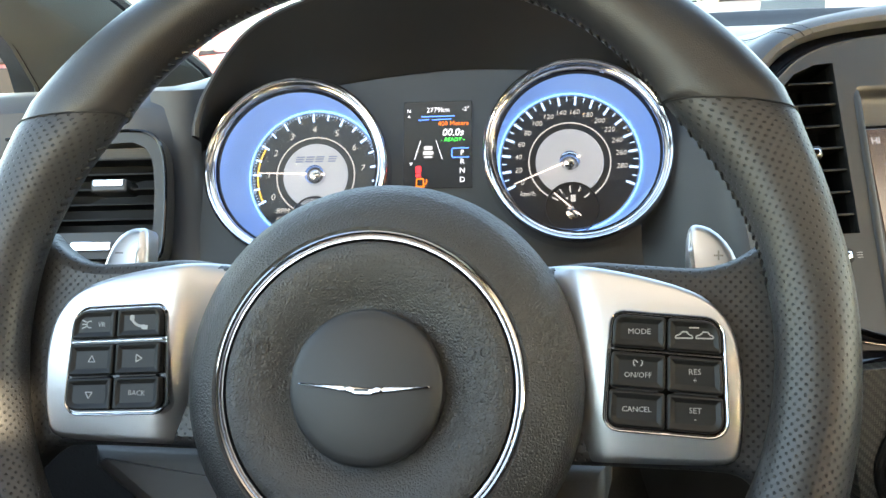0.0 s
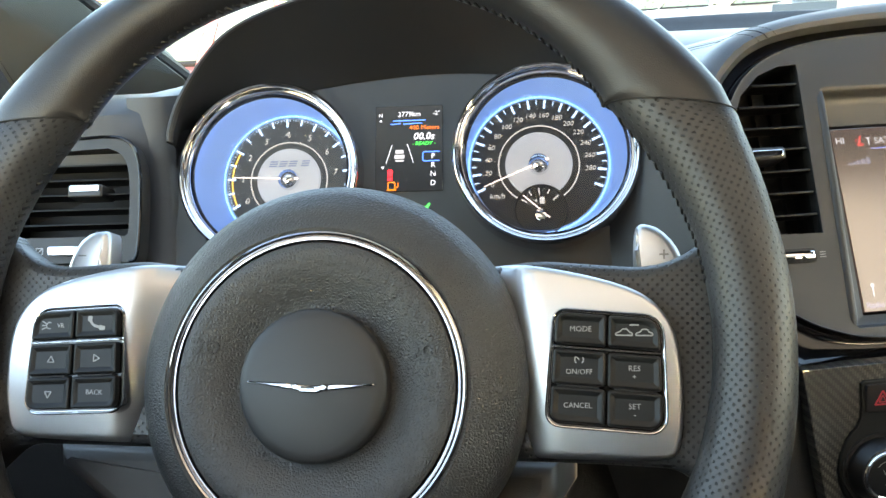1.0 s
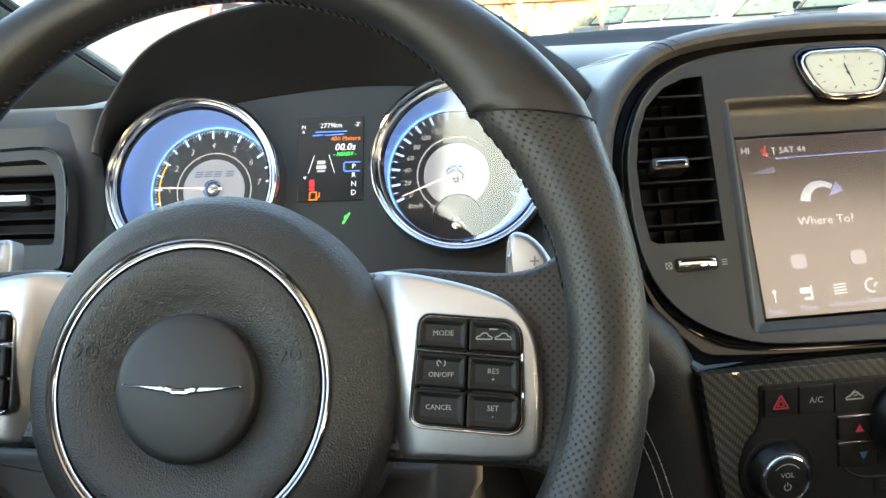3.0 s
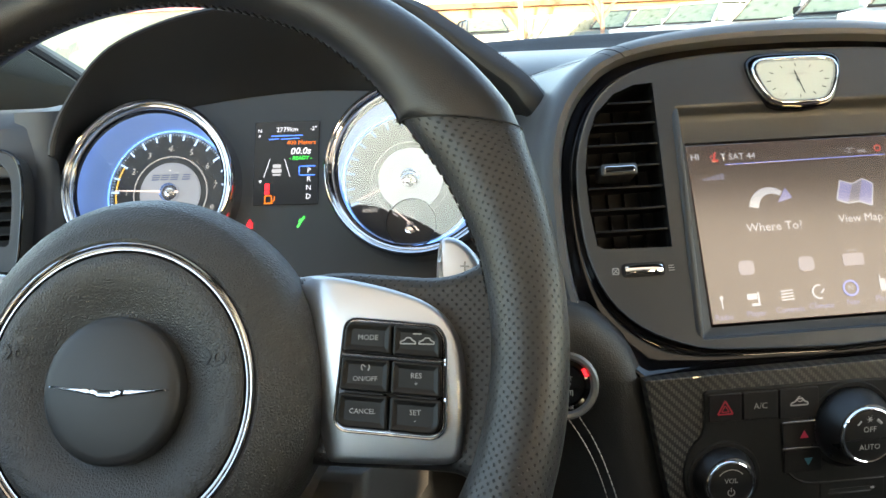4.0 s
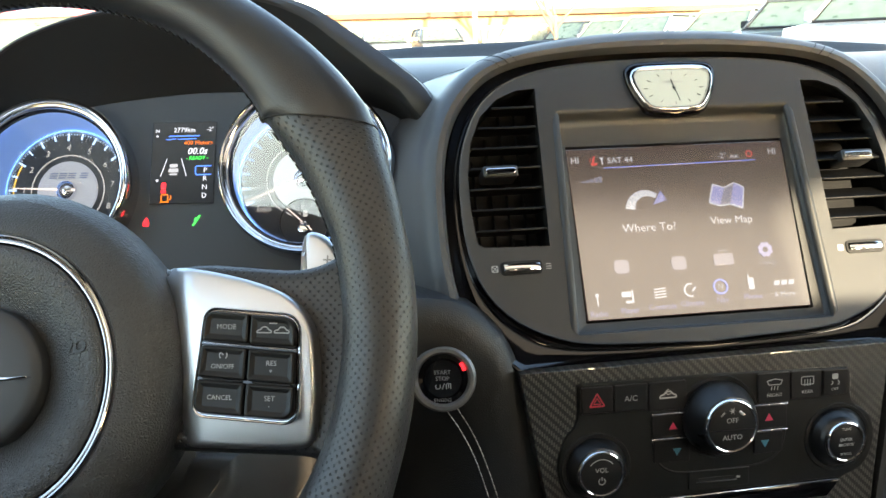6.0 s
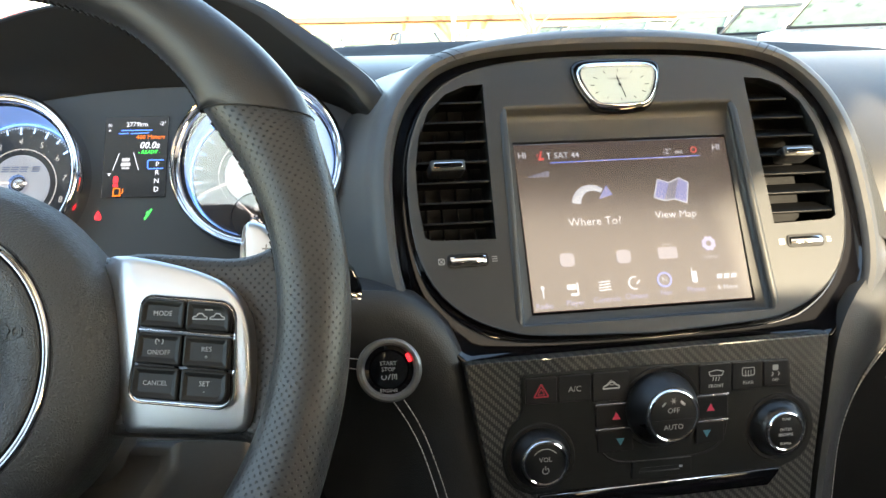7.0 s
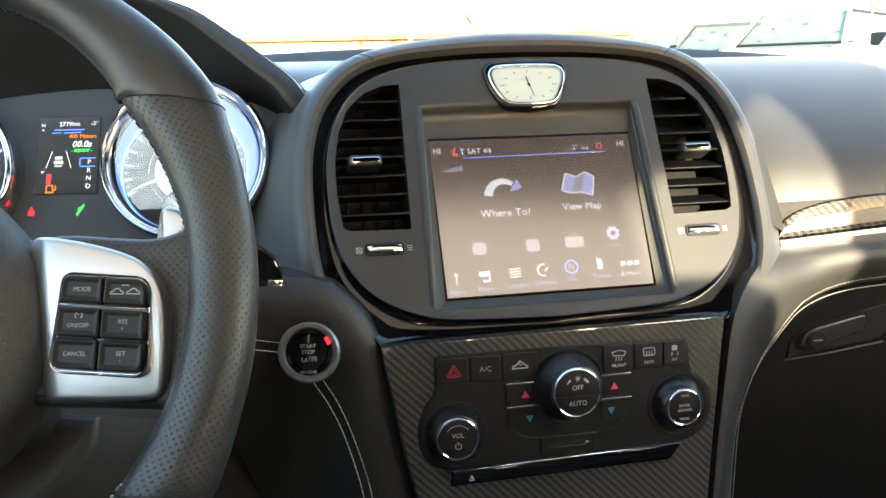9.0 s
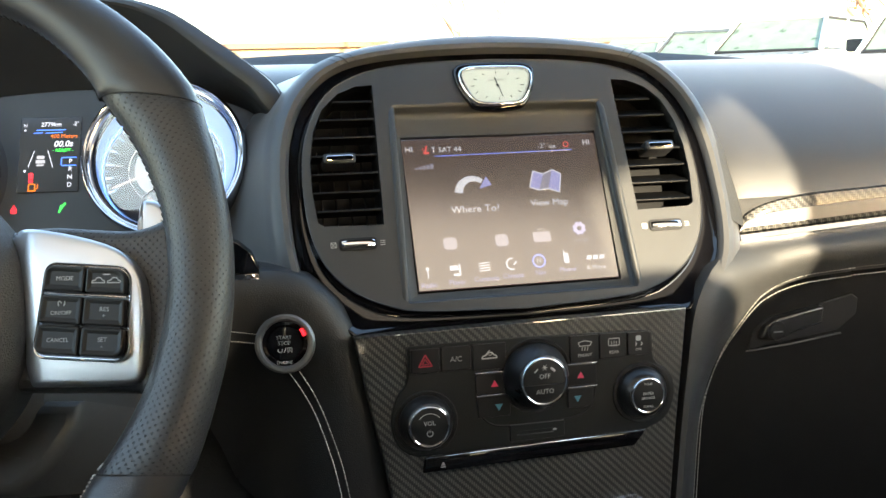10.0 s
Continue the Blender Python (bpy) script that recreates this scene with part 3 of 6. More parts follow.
    for s in (-1, 1):
        hx, hy = cx + s * 0.0502, cy + 0.0166
        horn = [stroke([(hx - 0.0052, hy + 0.0034), (hx - 0.0030, hy)], 0.0009), stroke([(hx - 0.0052, hy - 0.0034), (hx - 0.0030, hy)], 0.0009), stroke([(hx - 0.0036, hy + 0.0012), (hx + 0.0010, hy + 0.0020)], 0.0008)] + strip_quads(arc(hx + 0.0018, hy - 0.0004, 0.0027, 0, 360, 14), 0.0008)
        bm = flat_marks(horn, 0.0, 0.0010)
        for v in bm.verts:
            v.co.z += -0.0004 + float(np.interp(math.hypot(v.co.x - cx, v.co.y - cy), [0.0425, 0.0475, 0.0530, 0.0585, 0.0622], [0.0158, 0.0180, 0.0198, 0.0206, 0.0202]))
        part("horn_symbol", bm, BADGE, w, "embossed horn symbol")
    return w


def rim_piece_wrapped(d0, d1):
    """As rim_piece, for angles past 180 degrees."""
    n, m = max(4, int(abs(d1 - d0) / 2)), 24
    bm = bmesh.new()
    uv = bm.loops.layers.uv.new("metres")
    vs = []
    for i in range(n + 1):
        d = d0 + (d1 - d0) * i / n
        e = d - 360 if d > 180 else d
        vs.append([bm.verts.new(rim_point(e, 2 * math.pi * k / m, -0.0009 if i in (0, n) else 0)) for k in range(m)])
    for i in range(n):
        for k in range(m):
            f = bm.faces.new((vs[i][k], vs[i + 1][k], vs[i + 1][(k + 1) % m], vs[i][(k + 1) % m]))
            for lp, (a, b) in zip(f.loops, ((i, k), (i + 1, k), (i + 1, k + 1), (i, k + 1))):
                lp[uv].uv = (radians(d0 + (d1 - d0) * a / n) * RIM_R, 2 * math.pi * b / m * 0.0185)
    bmesh.ops.recalc_face_normals(bm, faces=bm.faces[:])
    return bm


wheel = make_wheel()

# steering column behind the wheel
column = thing("steering_column", WHEEL, "dark plastic steering column shroud behind the wheel", "steering column")
sect = []
for h, hw, top, bot in ((-0.045, 0.060, 0.016, -0.062), (-0.060, 0.078, 0.024, -0.080), (-0.110, 0.085, 0.026, -0.085), (-0.200, 0.088, 0.022, -0.080), (-0.260, 0.088, 0.018, -0.075)):
    sect.append([(x, y, h) for x, y in rounded(-hw + 0.004, bot, hw + 0.004, top, 0.022, 5)])
part("upper_shroud", loft(sect, True), surface("shroud_plastic", (0.030, 0.027, 0.025), 0.6, grain=0.2, grain_size=1500), column)
part("lower_shroud", prism([(-0.168, -0.052), (-0.166, -0.064), (-0.125, -0.092), (-0.090, -0.108), (0.070, -0.108), (0.090, -0.092), (0.105, -0.068), (0.105, -0.052)], -0.200, -0.058, 0.008, 3), surface("brown_grey_plastic", (0.048, 0.042, 0.037), 0.5, grain=0.25, grain_size=1800), column, "brown-grey lower column shroud")
part("tilt_lever", tube([(-0.085, -0.075, -0.09), (-0.115, -0.095, -0.075), (-0.128, -0.110, -0.070)], 0.009, 12, flat=0.6), SMOOTH_PLASTIC, column)
part("stalk", tube([(-0.08, 0.010, -0.10), (-0.13, 0.022, -0.085), (-0.168, 0.030, -0.080)], 0.0065, 12), SMOOTH_PLASTIC, column)

# ---- instrument cluster ----
CLUSTER = plane_at(0.05, 0.838, 0.958, 22.5, -8)
DIAL = surface("dial_black", (0.040, 0.038, 0.038), 0.45)
DIAL_SILVER = surface("dial_silver", (0.46, 0.46, 0.47), 0.38, metal=0.3)
RING_BLUE = surface("lit_blue_cone", (0.26, 0.38, 0.66), 0.33, metal=0.55, blotch=0.12, blotch_size=40)
# Blue light on the cones and the discs' paleness come from their own glow.
for mat_, glow, power in ((DIAL_SILVER, (0.85, 0.90, 1.0), 0.022), (RING_BLUE, (0.20, 0.42, 1.0), 0.030)):
    mat_.node_tree.nodes["Principled BSDF"].inputs["Emission Color"].default_value = (*glow, 1)
    mat_.node_tree.nodes["Principled BSDF"].inputs["Emission Strength"].default_value = power
NEEDLE = glowing("lit_needle", (1.0, 0.86, 0.80), 0.11)
TICK = glowing("lit_ticks", (0.42, 0.64, 1.0), 0.15)
NUMERAL = glowing("lit_numerals", (0.78, 0.78, 0.78), 0.062)
HALO = glowing("blue_light_ring", (0.15, 0.38, 1.0), 0.24)
AMBER_BAND = glowing("amber_band", (1.0, 0.62, 0.10), 0.10)


def ring_between(c0, r0, z0, c1, r1, z1, n=96, bm=None):
    rows = [[(c[0] + r * math.cos(2 * math.pi * i / n), c[1] + r * math.sin(2 * math.pi * i / n), z) for i in range(n)] for c, r, z in ((c0, r0, z0), (c1, r1, z1))]
    return loft(rows, True, bm)


def make_gauge(name, label, front, dial, dial_r, ticks, numerals, needle_deg, centre_r, sub=None):
    g = part(name, lathe([(0.0660, -0.004), (0.0661, 0.0130), (0.0656, 0.0175), (0.0646, 0.0200), (0.0634, 0.0208), (0.0624, 0.0202), (0.0618, 0.0188), (0.0616, 0.0172), (0.0610, 0.0168), (0.0602, 0.0172), (0.0592, 0.0168), (0.0584, 0.0155), (0.0580, 0.0135)], 120, *front), BEZEL_CHROME, cluster, label)
    part("bezel_groove", lathe([(0.0581, 0.0138), (0.0572, 0.0125), (0.0564, 0.0112), (0.0562, 0.0095)], 120, *front), GLOSS_BLACK, g, "black inner lip")
    cone = ring_between(front, 0.0564, 0.0100, dial, dial_r + 0.0018, -0.0035)
    bmesh.ops.recalc_face_normals(cone, faces=cone.faces[:])
    part("cone", cone, RING_BLUE, g, "blue-lit silver cone")
    part("light_ring", lathe([(dial_r + 0.0008, -0.0036), (dial_r + 0.0014, -0.0022), (dial_r + 0.0022, -0.0036)], 96, *dial), HALO, g, "glowing blue ring")
    part("dial_rim", lathe([(dial_r - 0.0004, -0.0040), (dial_r, -0.0024), (dial_r + 0.0010, -0.0030)], 96, *dial), SATIN, g, "satin dial rim")
    part("dial", lathe([(0, -0.0040), (dial_r, -0.0040)], 96, *dial), DIAL, g, "black dial")
    bm = bmesh.new()
    for deg, ln, wd in ticks:
        a = radians(deg)
        c, s = math.cos(a), math.sin(a)
        prism(stroke([(dial[0] + c * (dial_r - 0.0005), dial[1] + s * (dial_r - 0.0005)), (dial[0] + c * (dial_r - ln), dial[1] + s * (dial_r - ln))], wd), -0.0038, -0.0034, bm=bm)
    part("ticks", bm, TICK, g, "lit blue-white scale marks")
    for words, deg, r, size in numerals:
        lettering(words, g, dial[0] + math.cos(radians(deg)) * r, dial[1] + math.sin(radians(deg)) * r, -0.0036, size, NUMERAL, "numeral", lean=0.15)
    part("inner_ring", lathe([(centre_r, -0.0038), (centre_r + 0.0005, -0.0028), (centre_r + 0.0010, -0.0038)], 72, *dial), NUMERAL, g, "pale lit ring")
    part("centre_disc", lathe([(0, -0.0030), (centre_r - 0.0048, -0.0030), (centre_r - 0.0042, -0.0038)], 72, *dial), DIAL_SILVER, g, "silver centre disc")
    a = radians(needle_deg)
    c, s = math.cos(a), math.sin(a)
    tip = (dial[0] + c * (dial_r - 0.006), dial[1] + s * (dial_r - 0.006))
    tail = (dial[0] - c * 0.008, dial[1] - s * 0.008)
    nrm = (-s, c)
    poly = [(tail[0] + nrm[0] * 0.0009, tail[1] + nrm[1] * 0.0009), (tail[0] - nrm[0] * 0.0009, tail[1] - nrm[1] * 0.0009), (tip[0] - nrm[0] * 0.0002, tip[1] - nrm[1] * 0.0002), (tip[0] + nrm[0] * 0.0002, tip[1] + nrm[1] * 0.0002)]
    part("needle", prism(poly, 0.0010, 0.0022), NEEDLE, g, "pale pointer")
    part("needle_hub", lathe([(0.0078, -0.0030), (0.0070, 0.0010), (0.0040, 0.0030), (0, 0.0034)], 40, *dial), CHROME, g)
    return g


cluster = thing("instrument_cluster", CLUSTER, "lit instrument cluster with two chrome-ringed blue dials", "instrument cluster")
plate = spline([(-0.195, -0.095), (-0.190, -0.030), (-0.165, 0.020), (-0.120, 0.041), (-0.0778, 0.0490), (-0.030, 0.0555), (0.0227, 0.0587), (0.075, 0.0560), (0.120, 0.0500), (0.160, 0.0380), (0.190, 0.0150), (0.200, -0.030), (0.200, -0.095)], 48)
part("face_plate", prism(plate, -0.020, -0.0045), SOFT_PLASTIC, cluster, "dark grey face plate")
tach_dial, spd_dial = (-0.0885, -0.0178), (0.0938, -0.0123)
tticks = []
for i in range(0, 17):
    tticks.append((206.3 - i * 14.17, 0.0066 if i % 2 == 0 else 0.0052, 0.0016 if i % 2 == 0 else 0.0014))
for i in range(0, 81):
    tticks.append((206.3 - i * 2.834, 0.0022, 0.0003))
tach = make_gauge("tachometer", "chrome-ringed tachometer with a blue-lit cone", (-0.0988, -0.0155), tach_dial, 0.0468, tticks, [(str(i), 206.3 - i * 28.34, 0.0345, 0.0068) for i in range(9)], 177.5, 0.0280)
part("band", flat_marks(strip_quads(arc(*tach_dial, 0.0425, 207, 150, 16), 0.0012), -0.0037), AMBER_BAND, tach, "amber economy band")
lettering("RPM", tach, tach_dial[0] - 0.0235, tach_dial[1] - 0.0255, -0.0036, 0.0052, NUMERAL, lean=0.15)
lettering("x1000", tach, tach_dial[0] - 0.0235, tach_dial[1] - 0.0305, -0.0036, 0.0036, NUMERAL, lean=0.15)
mark = []
for k in range(4):
    x, y = tach_dial[0] - 0.0150 + k * 0.0072 + (0.0022 if k == 3 else 0), tach_dial[1] + 0.0100
    mark += [[(x + q * 0.3, y + q), (x + 0.0058 + q * 0.3, y + q), (x + 0.0058 + (q + 0.0009) * 0.3, y + q + 0.0009), (x + (q + 0.0009) * 0.3, y + q + 0.0009)] for q in (0.0, 0.0017, 0.0034)]
part("model_mark", flat_marks(mark, -0.0029), surface("blue_grey_print", (0.20, 0.23, 0.36), 0.5), tach)
part("sub_dial", lathe([(0, -0.0030), (0.0165, -0.0030), (0.0172, -0.0022), (0.0180, -0.0030)], 48, tach_dial[0], tach_dial[1] - 0.033), DIAL, tach)
sticks = []
for i in range(0, 31):
    sticks.append((203.3 - i * 7.4725, 0.0068 if i % 2 == 0 else 0.0040, 0.0016 if i % 2 == 0 else 0.0006))
speedo = make_gauge("speedometer", "chrome-ringed speedometer with a blue-lit cone", (0.0989, -0.0084), spd_dial, 0.0485, sticks, [(str(v), 203.3 - (v / 10) * 7.4725, 0.0365, 0.0052) for v in range(0, 281, 20)], 202.7, 0.0282)
lettering("km/h", speedo, spd_dial[0] - 0.0300, spd_dial[1] - 0.0225, -0.0036, 0.0055, NUMERAL, lean=0.2)
fc = (spd_dial[0] + 0.001, spd_dial[1] - 0.0335)
fuel = part("fuel_gauge", lathe([(0, -0.0026), (0.0178, -0.0026), (0.0184, -0.0016), (0.0190, -0.0026)], 60, *fc), DIAL, speedo, "small round fuel gauge")
bm = bmesh.new()
for k, d in enumerate((150, 122, 95, 68, 40)):
    a = radians(d)
    prism(stroke([(fc[0] + math.cos(a) * 0.0160, fc[1] + math.sin(a) * 0.0160), (fc[0] + math.cos(a) * (0.0112 if k % 2 == 0 else 0.0125), fc[1] + math.sin(a) * (0.0112 if k % 2 == 0 else 0.0125))], 0.0009), -0.0024, -0.0021, bm=bm)
part("ticks", bm, NUMERAL, fuel)
part("needle", prism(stroke([(fc[0] + 0.006, fc[1] - 0.006), (fc[0] - 0.0125, fc[1] + 0.0105)], 0.0009), -0.0004, 0.0004), NEEDLE, fuel)
part("needle_hub", lathe([(0.0052, -0.0024), (0.0045, 0.0002), (0, 0.0012)], 32, fc[0], fc[1] - 0.0035), CHROME, fuel)
part("pump_symbol", flat_marks([rounded(fc[0] - 0.0010, fc[1] + 0.0045, fc[0] + 0.0025, fc[1] + 0.0095, 0.0004), triangle(fc[0] - 0.0035, fc[1] + 0.007, 0.0013, 180)], -0.0024), NUMERAL, fuel)
for c, g, tip in (((-0.0988, -0.0155), tach, -0.02), ((0.0989, -0.0084), speedo, 0.262)):
    bm = lathe([(r, 0.0110 + 0.55 * r * r) for r in (0.0562, 0.050, 0.043, 0.036, 0.029, 0.022, 0.015, 0.008, 0)], 72, *c)
    for v in bm.verts:
        v.co.z += tip * (v.co.y - c[1]) + (0.045 * (v.co.x - c[0]) if tip > 0 else 0.0)
    part("lens", bm, PANE, g, "clear dished lens", angle=80).visible_shadow = False

# driver display between the dials
disp = part("driver_display", prism(rounded(-0.0245, -0.0292, 0.0250, 0.0352, 0.0008), -0.0060, -0.0030, 0.0004), DISPLAY, cluster, "lit driver display screen")
Z = -0.0029
lettering("2779km", disp, 0.0005, 0.0285, Z, 0.0052, WHITE_GLOW)
lettering("N", disp, -0.0205, 0.0280, Z, 0.0040, WHITE_GLOW)
lettering("-2°", disp, 0.0205, 0.0288, Z, 0.0044, WHITE_GLOW)
part("rule", flat_marks([stroke([(-0.0115, 0.0238), (0.0125, 0.0238)], 0.0007), stroke([(-0.0135, 0.0212), (-0.006, 0.0216)], 0.0006), stroke([(-0.004, 0.0212), (0.010, 0.0216)], 0.0006)], Z), BLUE_GLOW, disp)
lettering("400 Meters", disp, 0.0115, 0.0182, Z, 0.0048, ORANGE_GLOW)
lettering("00.0s", disp, 0.0110, 0.0115, Z, 0.0074, WHITE_GLOW, lean=0.2, bold=0.0001)
lettering("- READY -", disp, 0.0110, 0.0062, Z, 0.0040, GREEN_GLOW, lean=0.2)
part("lane", flat_marks([stroke([(-0.0165, -0.0080), (-0.0120, 0.0060)], 0.0005), stroke([(0.0035, -0.0080), (-0.0010, 0.0060)], 0.0005)], Z), WHITE_GLOW, disp)
part("car_symbol", flat_marks([rounded(-0.0098, -0.0010, -0.0035, 0.0018, 0.0008), rounded(-0.0105, -0.0048, -0.0028, -0.0018, 0.0008), rounded(-0.0098, -0.0070, -0.0035, -0.0056, 0.0005)], Z), GREY_GLOW, disp)
for ax, ay, ar, at_ in ((-0.0205, 0.0240, 0.0012, 90), (-0.0190, -0.0110, 0.0015, 270)):
    part("arrow", flat_marks([triangle(ax, ay, ar, at_)], Z), WHITE_GLOW, disp)
part("belt_lamp", flat_marks([rounded(-0.0155, -0.0180, -0.0118, -0.0128, 0.0008), rounded(-0.0155, -0.0210, -0.0118, -0.0186, 0.0005)], Z), RED_GLOW, disp)
part("pump_lamp", flat_marks(outline(rounded(-0.0150, -0.0278, -0.0100, -0.0222, 0.0004, 1), 0.0009) + [rounded(-0.0160, -0.0284, -0.0090, -0.0275, 0.0002, 1), stroke([(-0.0092, -0.0265), (-0.0078, -0.0255), (-0.0078, -0.0225)], 0.0008)], Z), ORANGE_GLOW, disp)
for i, ch in enumerate("PRND"):
    lettering(ch, disp, 0.0178, -0.0036 - i * 0.0066, Z, 0.0055, WHITE_GLOW)
part("gear_frame", flat_marks(strip_quads([(0.0225, -0.0002), (0.0112, -0.0002), (0.0104, -0.0010), (0.0104, -0.0062), (0.0112, -0.0070), (0.0225, -0.0070)], 0.0007), Z), BLUE_GLOW, disp)
part("belt_warning", flat_marks([triangle(-0.0262, -0.0422, 0.0032, 90), rounded(-0.0285, -0.0462, -0.0239, -0.0440, 0.0005)], -0.0044), RED_GLOW, cluster, "glowing red belt warning lamp")
part("shift_lamp", flat_marks([stroke([(0.0098, -0.0462), (0.0150, -0.0382)], 0.0014), stroke([(0.0112, -0.0425), (0.0122, -0.0400)], 0.0016)], -0.0044), GREEN_GLOW, cluster, "glowing green indicator lamp")


# ---- centre stack ----
def holed(outer, holes, z0, z1):
    """A plate with openings that go through it."""
    bm = bmesh.new()
    edges = []
    for ring in [outer] + holes:
        vs = [bm.verts.new((x, y, z1)) for x, y in ring]
        edges += [bm.edges.new((vs[i], vs[(i + 1) % len(vs)])) for i in range(len(vs))]
    bmesh.ops.triangle_fill(bm, use_beauty=True, use_dissolve=False, edges=edges)
    res = bmesh.ops.extrude_face_region(bm, geom=bm.faces[:])
    vs = [v for v in res["geom"] if isinstance(v, bmesh.types.BMVert)]
    bmesh.ops.translate(bm, verts=vs, vec=(0, 0, z0 - z1))
    bmesh.ops.recalc_face_normals(bm, faces=bm.faces[:])
    return bm


def mirrored(half):
    """A closed outline from its right half, top to bottom."""
    return half + [(-x, y) for x, y in half[::-1] if abs(x) > 1e-6]


STACK = plane_at(0.416, 0.752, 0.910, 25, 5)
GLOSS_HALF = spline([(0, 0.1335), (0.05, 0.1322), (0.10, 0.1272), (0.130, 0.1180), (0.150, 0.1015), (0.1635, 0.080), (0.1715, 0.050), (0.1740, 0.010), (0.1725, -0.028), (0.1660, -0.054), (0.1520, -0.076), (0.1350, -0.0940)], 40) + [(0, -0.0940)]
FASCIA_HALF = spline([(0, 0.1270), (0.06, 0.1250), (0.10, 0.1195), (0.124, 0.1105), (0.142, 0.0960), (0.1540, 0.0750), (0.1615, 0.048), (0.1630, 0.010), (0.1590, -0.020), (0.1490, -0.0430), (0.1310, -0.0610), (0.1060, -0.0730), (0.078, -0.0785), (0, -0.0820)], 48)
VENT = [(0.1015, 0.1068), (0.1150, 0.1060), (0.1300, 0.1000), (0.1435, 0.0870), (0.1520, 0.0680), (0.1562, 0.0450), (0.1568, 0.0200), (0.1545, -0.0050), (0.1500, -0.0078), (0.1045, -0.0090)]
RECESS = [(0.0870, 0.0895), (0.0885, 0.0880), (0.0940, -0.0700), (0.0925, -0.0722)]

stack = thing("centre_stack", STACK, "dark grey centre stack in a piano black surround", "centre console")


def polar(half, n=180):
    """The outline's points at even angles about the middle of the stack."""
    pts = mirrored(half)
    pts = [(a[0] + (b[0] - a[0]) * k / 12, a[1] + (b[1] - a[1]) * k / 12) for a, b in zip(pts, pts[1:] + pts[:1]) for k in range(12)]
    ang = np.array([math.atan2(y - 0.02, x) for x, y in pts])
    rad = np.array([math.hypot(x, y - 0.02) for x, y in pts])
    order = np.argsort(ang)
    th = np.linspace(-math.pi, math.pi, n, endpoint=False)
    r = np.interp(th, ang[order], rad[order], period=2 * math.pi)
    return [(float(q * math.cos(t)), float(q * math.sin(t)) + 0.02) for q, t in zip(r, th)]


inner_ring, outer_ring = polar(FASCIA_HALF), polar(GLOSS_HALF)
band = []
for t, z in ((-0.10, -0.006), (-0.02, 0.0030), (0.03, -0.0010), (0.10, -0.0040), (0.22, -0.0046), (0.40, -0.0042), (0.60, -0.0031), (0.78, -0.0014), (0.90, 0.0006), (0.97, 0.0022), (1.0, 0.0018), (1.0, -0.030)):
    band.append([(a[0] + (b[0] - a[0]) * t, a[1] + (b[1] - a[1]) * t, z) for a, b in zip(inner_ring, outer_ring)])
part("surround", loft(band, True), GLOSS_BLACK, stack, "piano black surround", angle=70)
fascia = part("fascia", holed(mirrored(FASCIA_HALF), [VENT, [(-x, y) for x, y in VENT[::-1]], mirrored(RECESS)], -0.006, 0.0045), SOFT_PLASTIC, stack, "soft dark grey fascia", smooth=False)
ring_pts = [(x, y, 0.0044) for x, y in mirrored(FASCIA_HALF)]
part("fascia_edge", tube(ring_pts + [ring_pts[0]], 0.0006, 6), SMOOTH_PLASTIC, stack)
# sloped reveal round the screen
inner = mirrored([(0.0820, 0.0645), (0.0825, 0.0635), (0.0835, -0.0620), (0.0830, -0.0632)])
part("screen_reveal", loft([[(a[0] + (b[0] - a[0]) * t, a[1] + (b[1] - a[1]) * t, z) for a, b in zip(mirrored(RECESS), inner)] for t, z in ((0, 0.0045), (0.05, 0.0042), (0.10, 0.0032), (0.16, 0.0010), (0.22, -0.0010), (0.30, -0.0023), (0.45, -0.0032), (1.0, -0.0040), (1.0, -0.0100))], True), SOFT_PLASTIC, stack, "sloped grey screen reveal", angle=40)
# raised edges beside the screen
for s in (-1, 1):
    part("reveal_edge", tube([(s * 0.0882, 0.0880, 0.0010), (s * 0.0890, 0.0810, 0.0030), (s * 0.0915, 0.0100, 0.0034), (s * 0.0945, -0.0640, 0.0030), (s * 0.0948, -0.0715, 0.0010)], 0.0030, 14), SOFT_PLASTIC, stack, "rounded edge beside the screen")

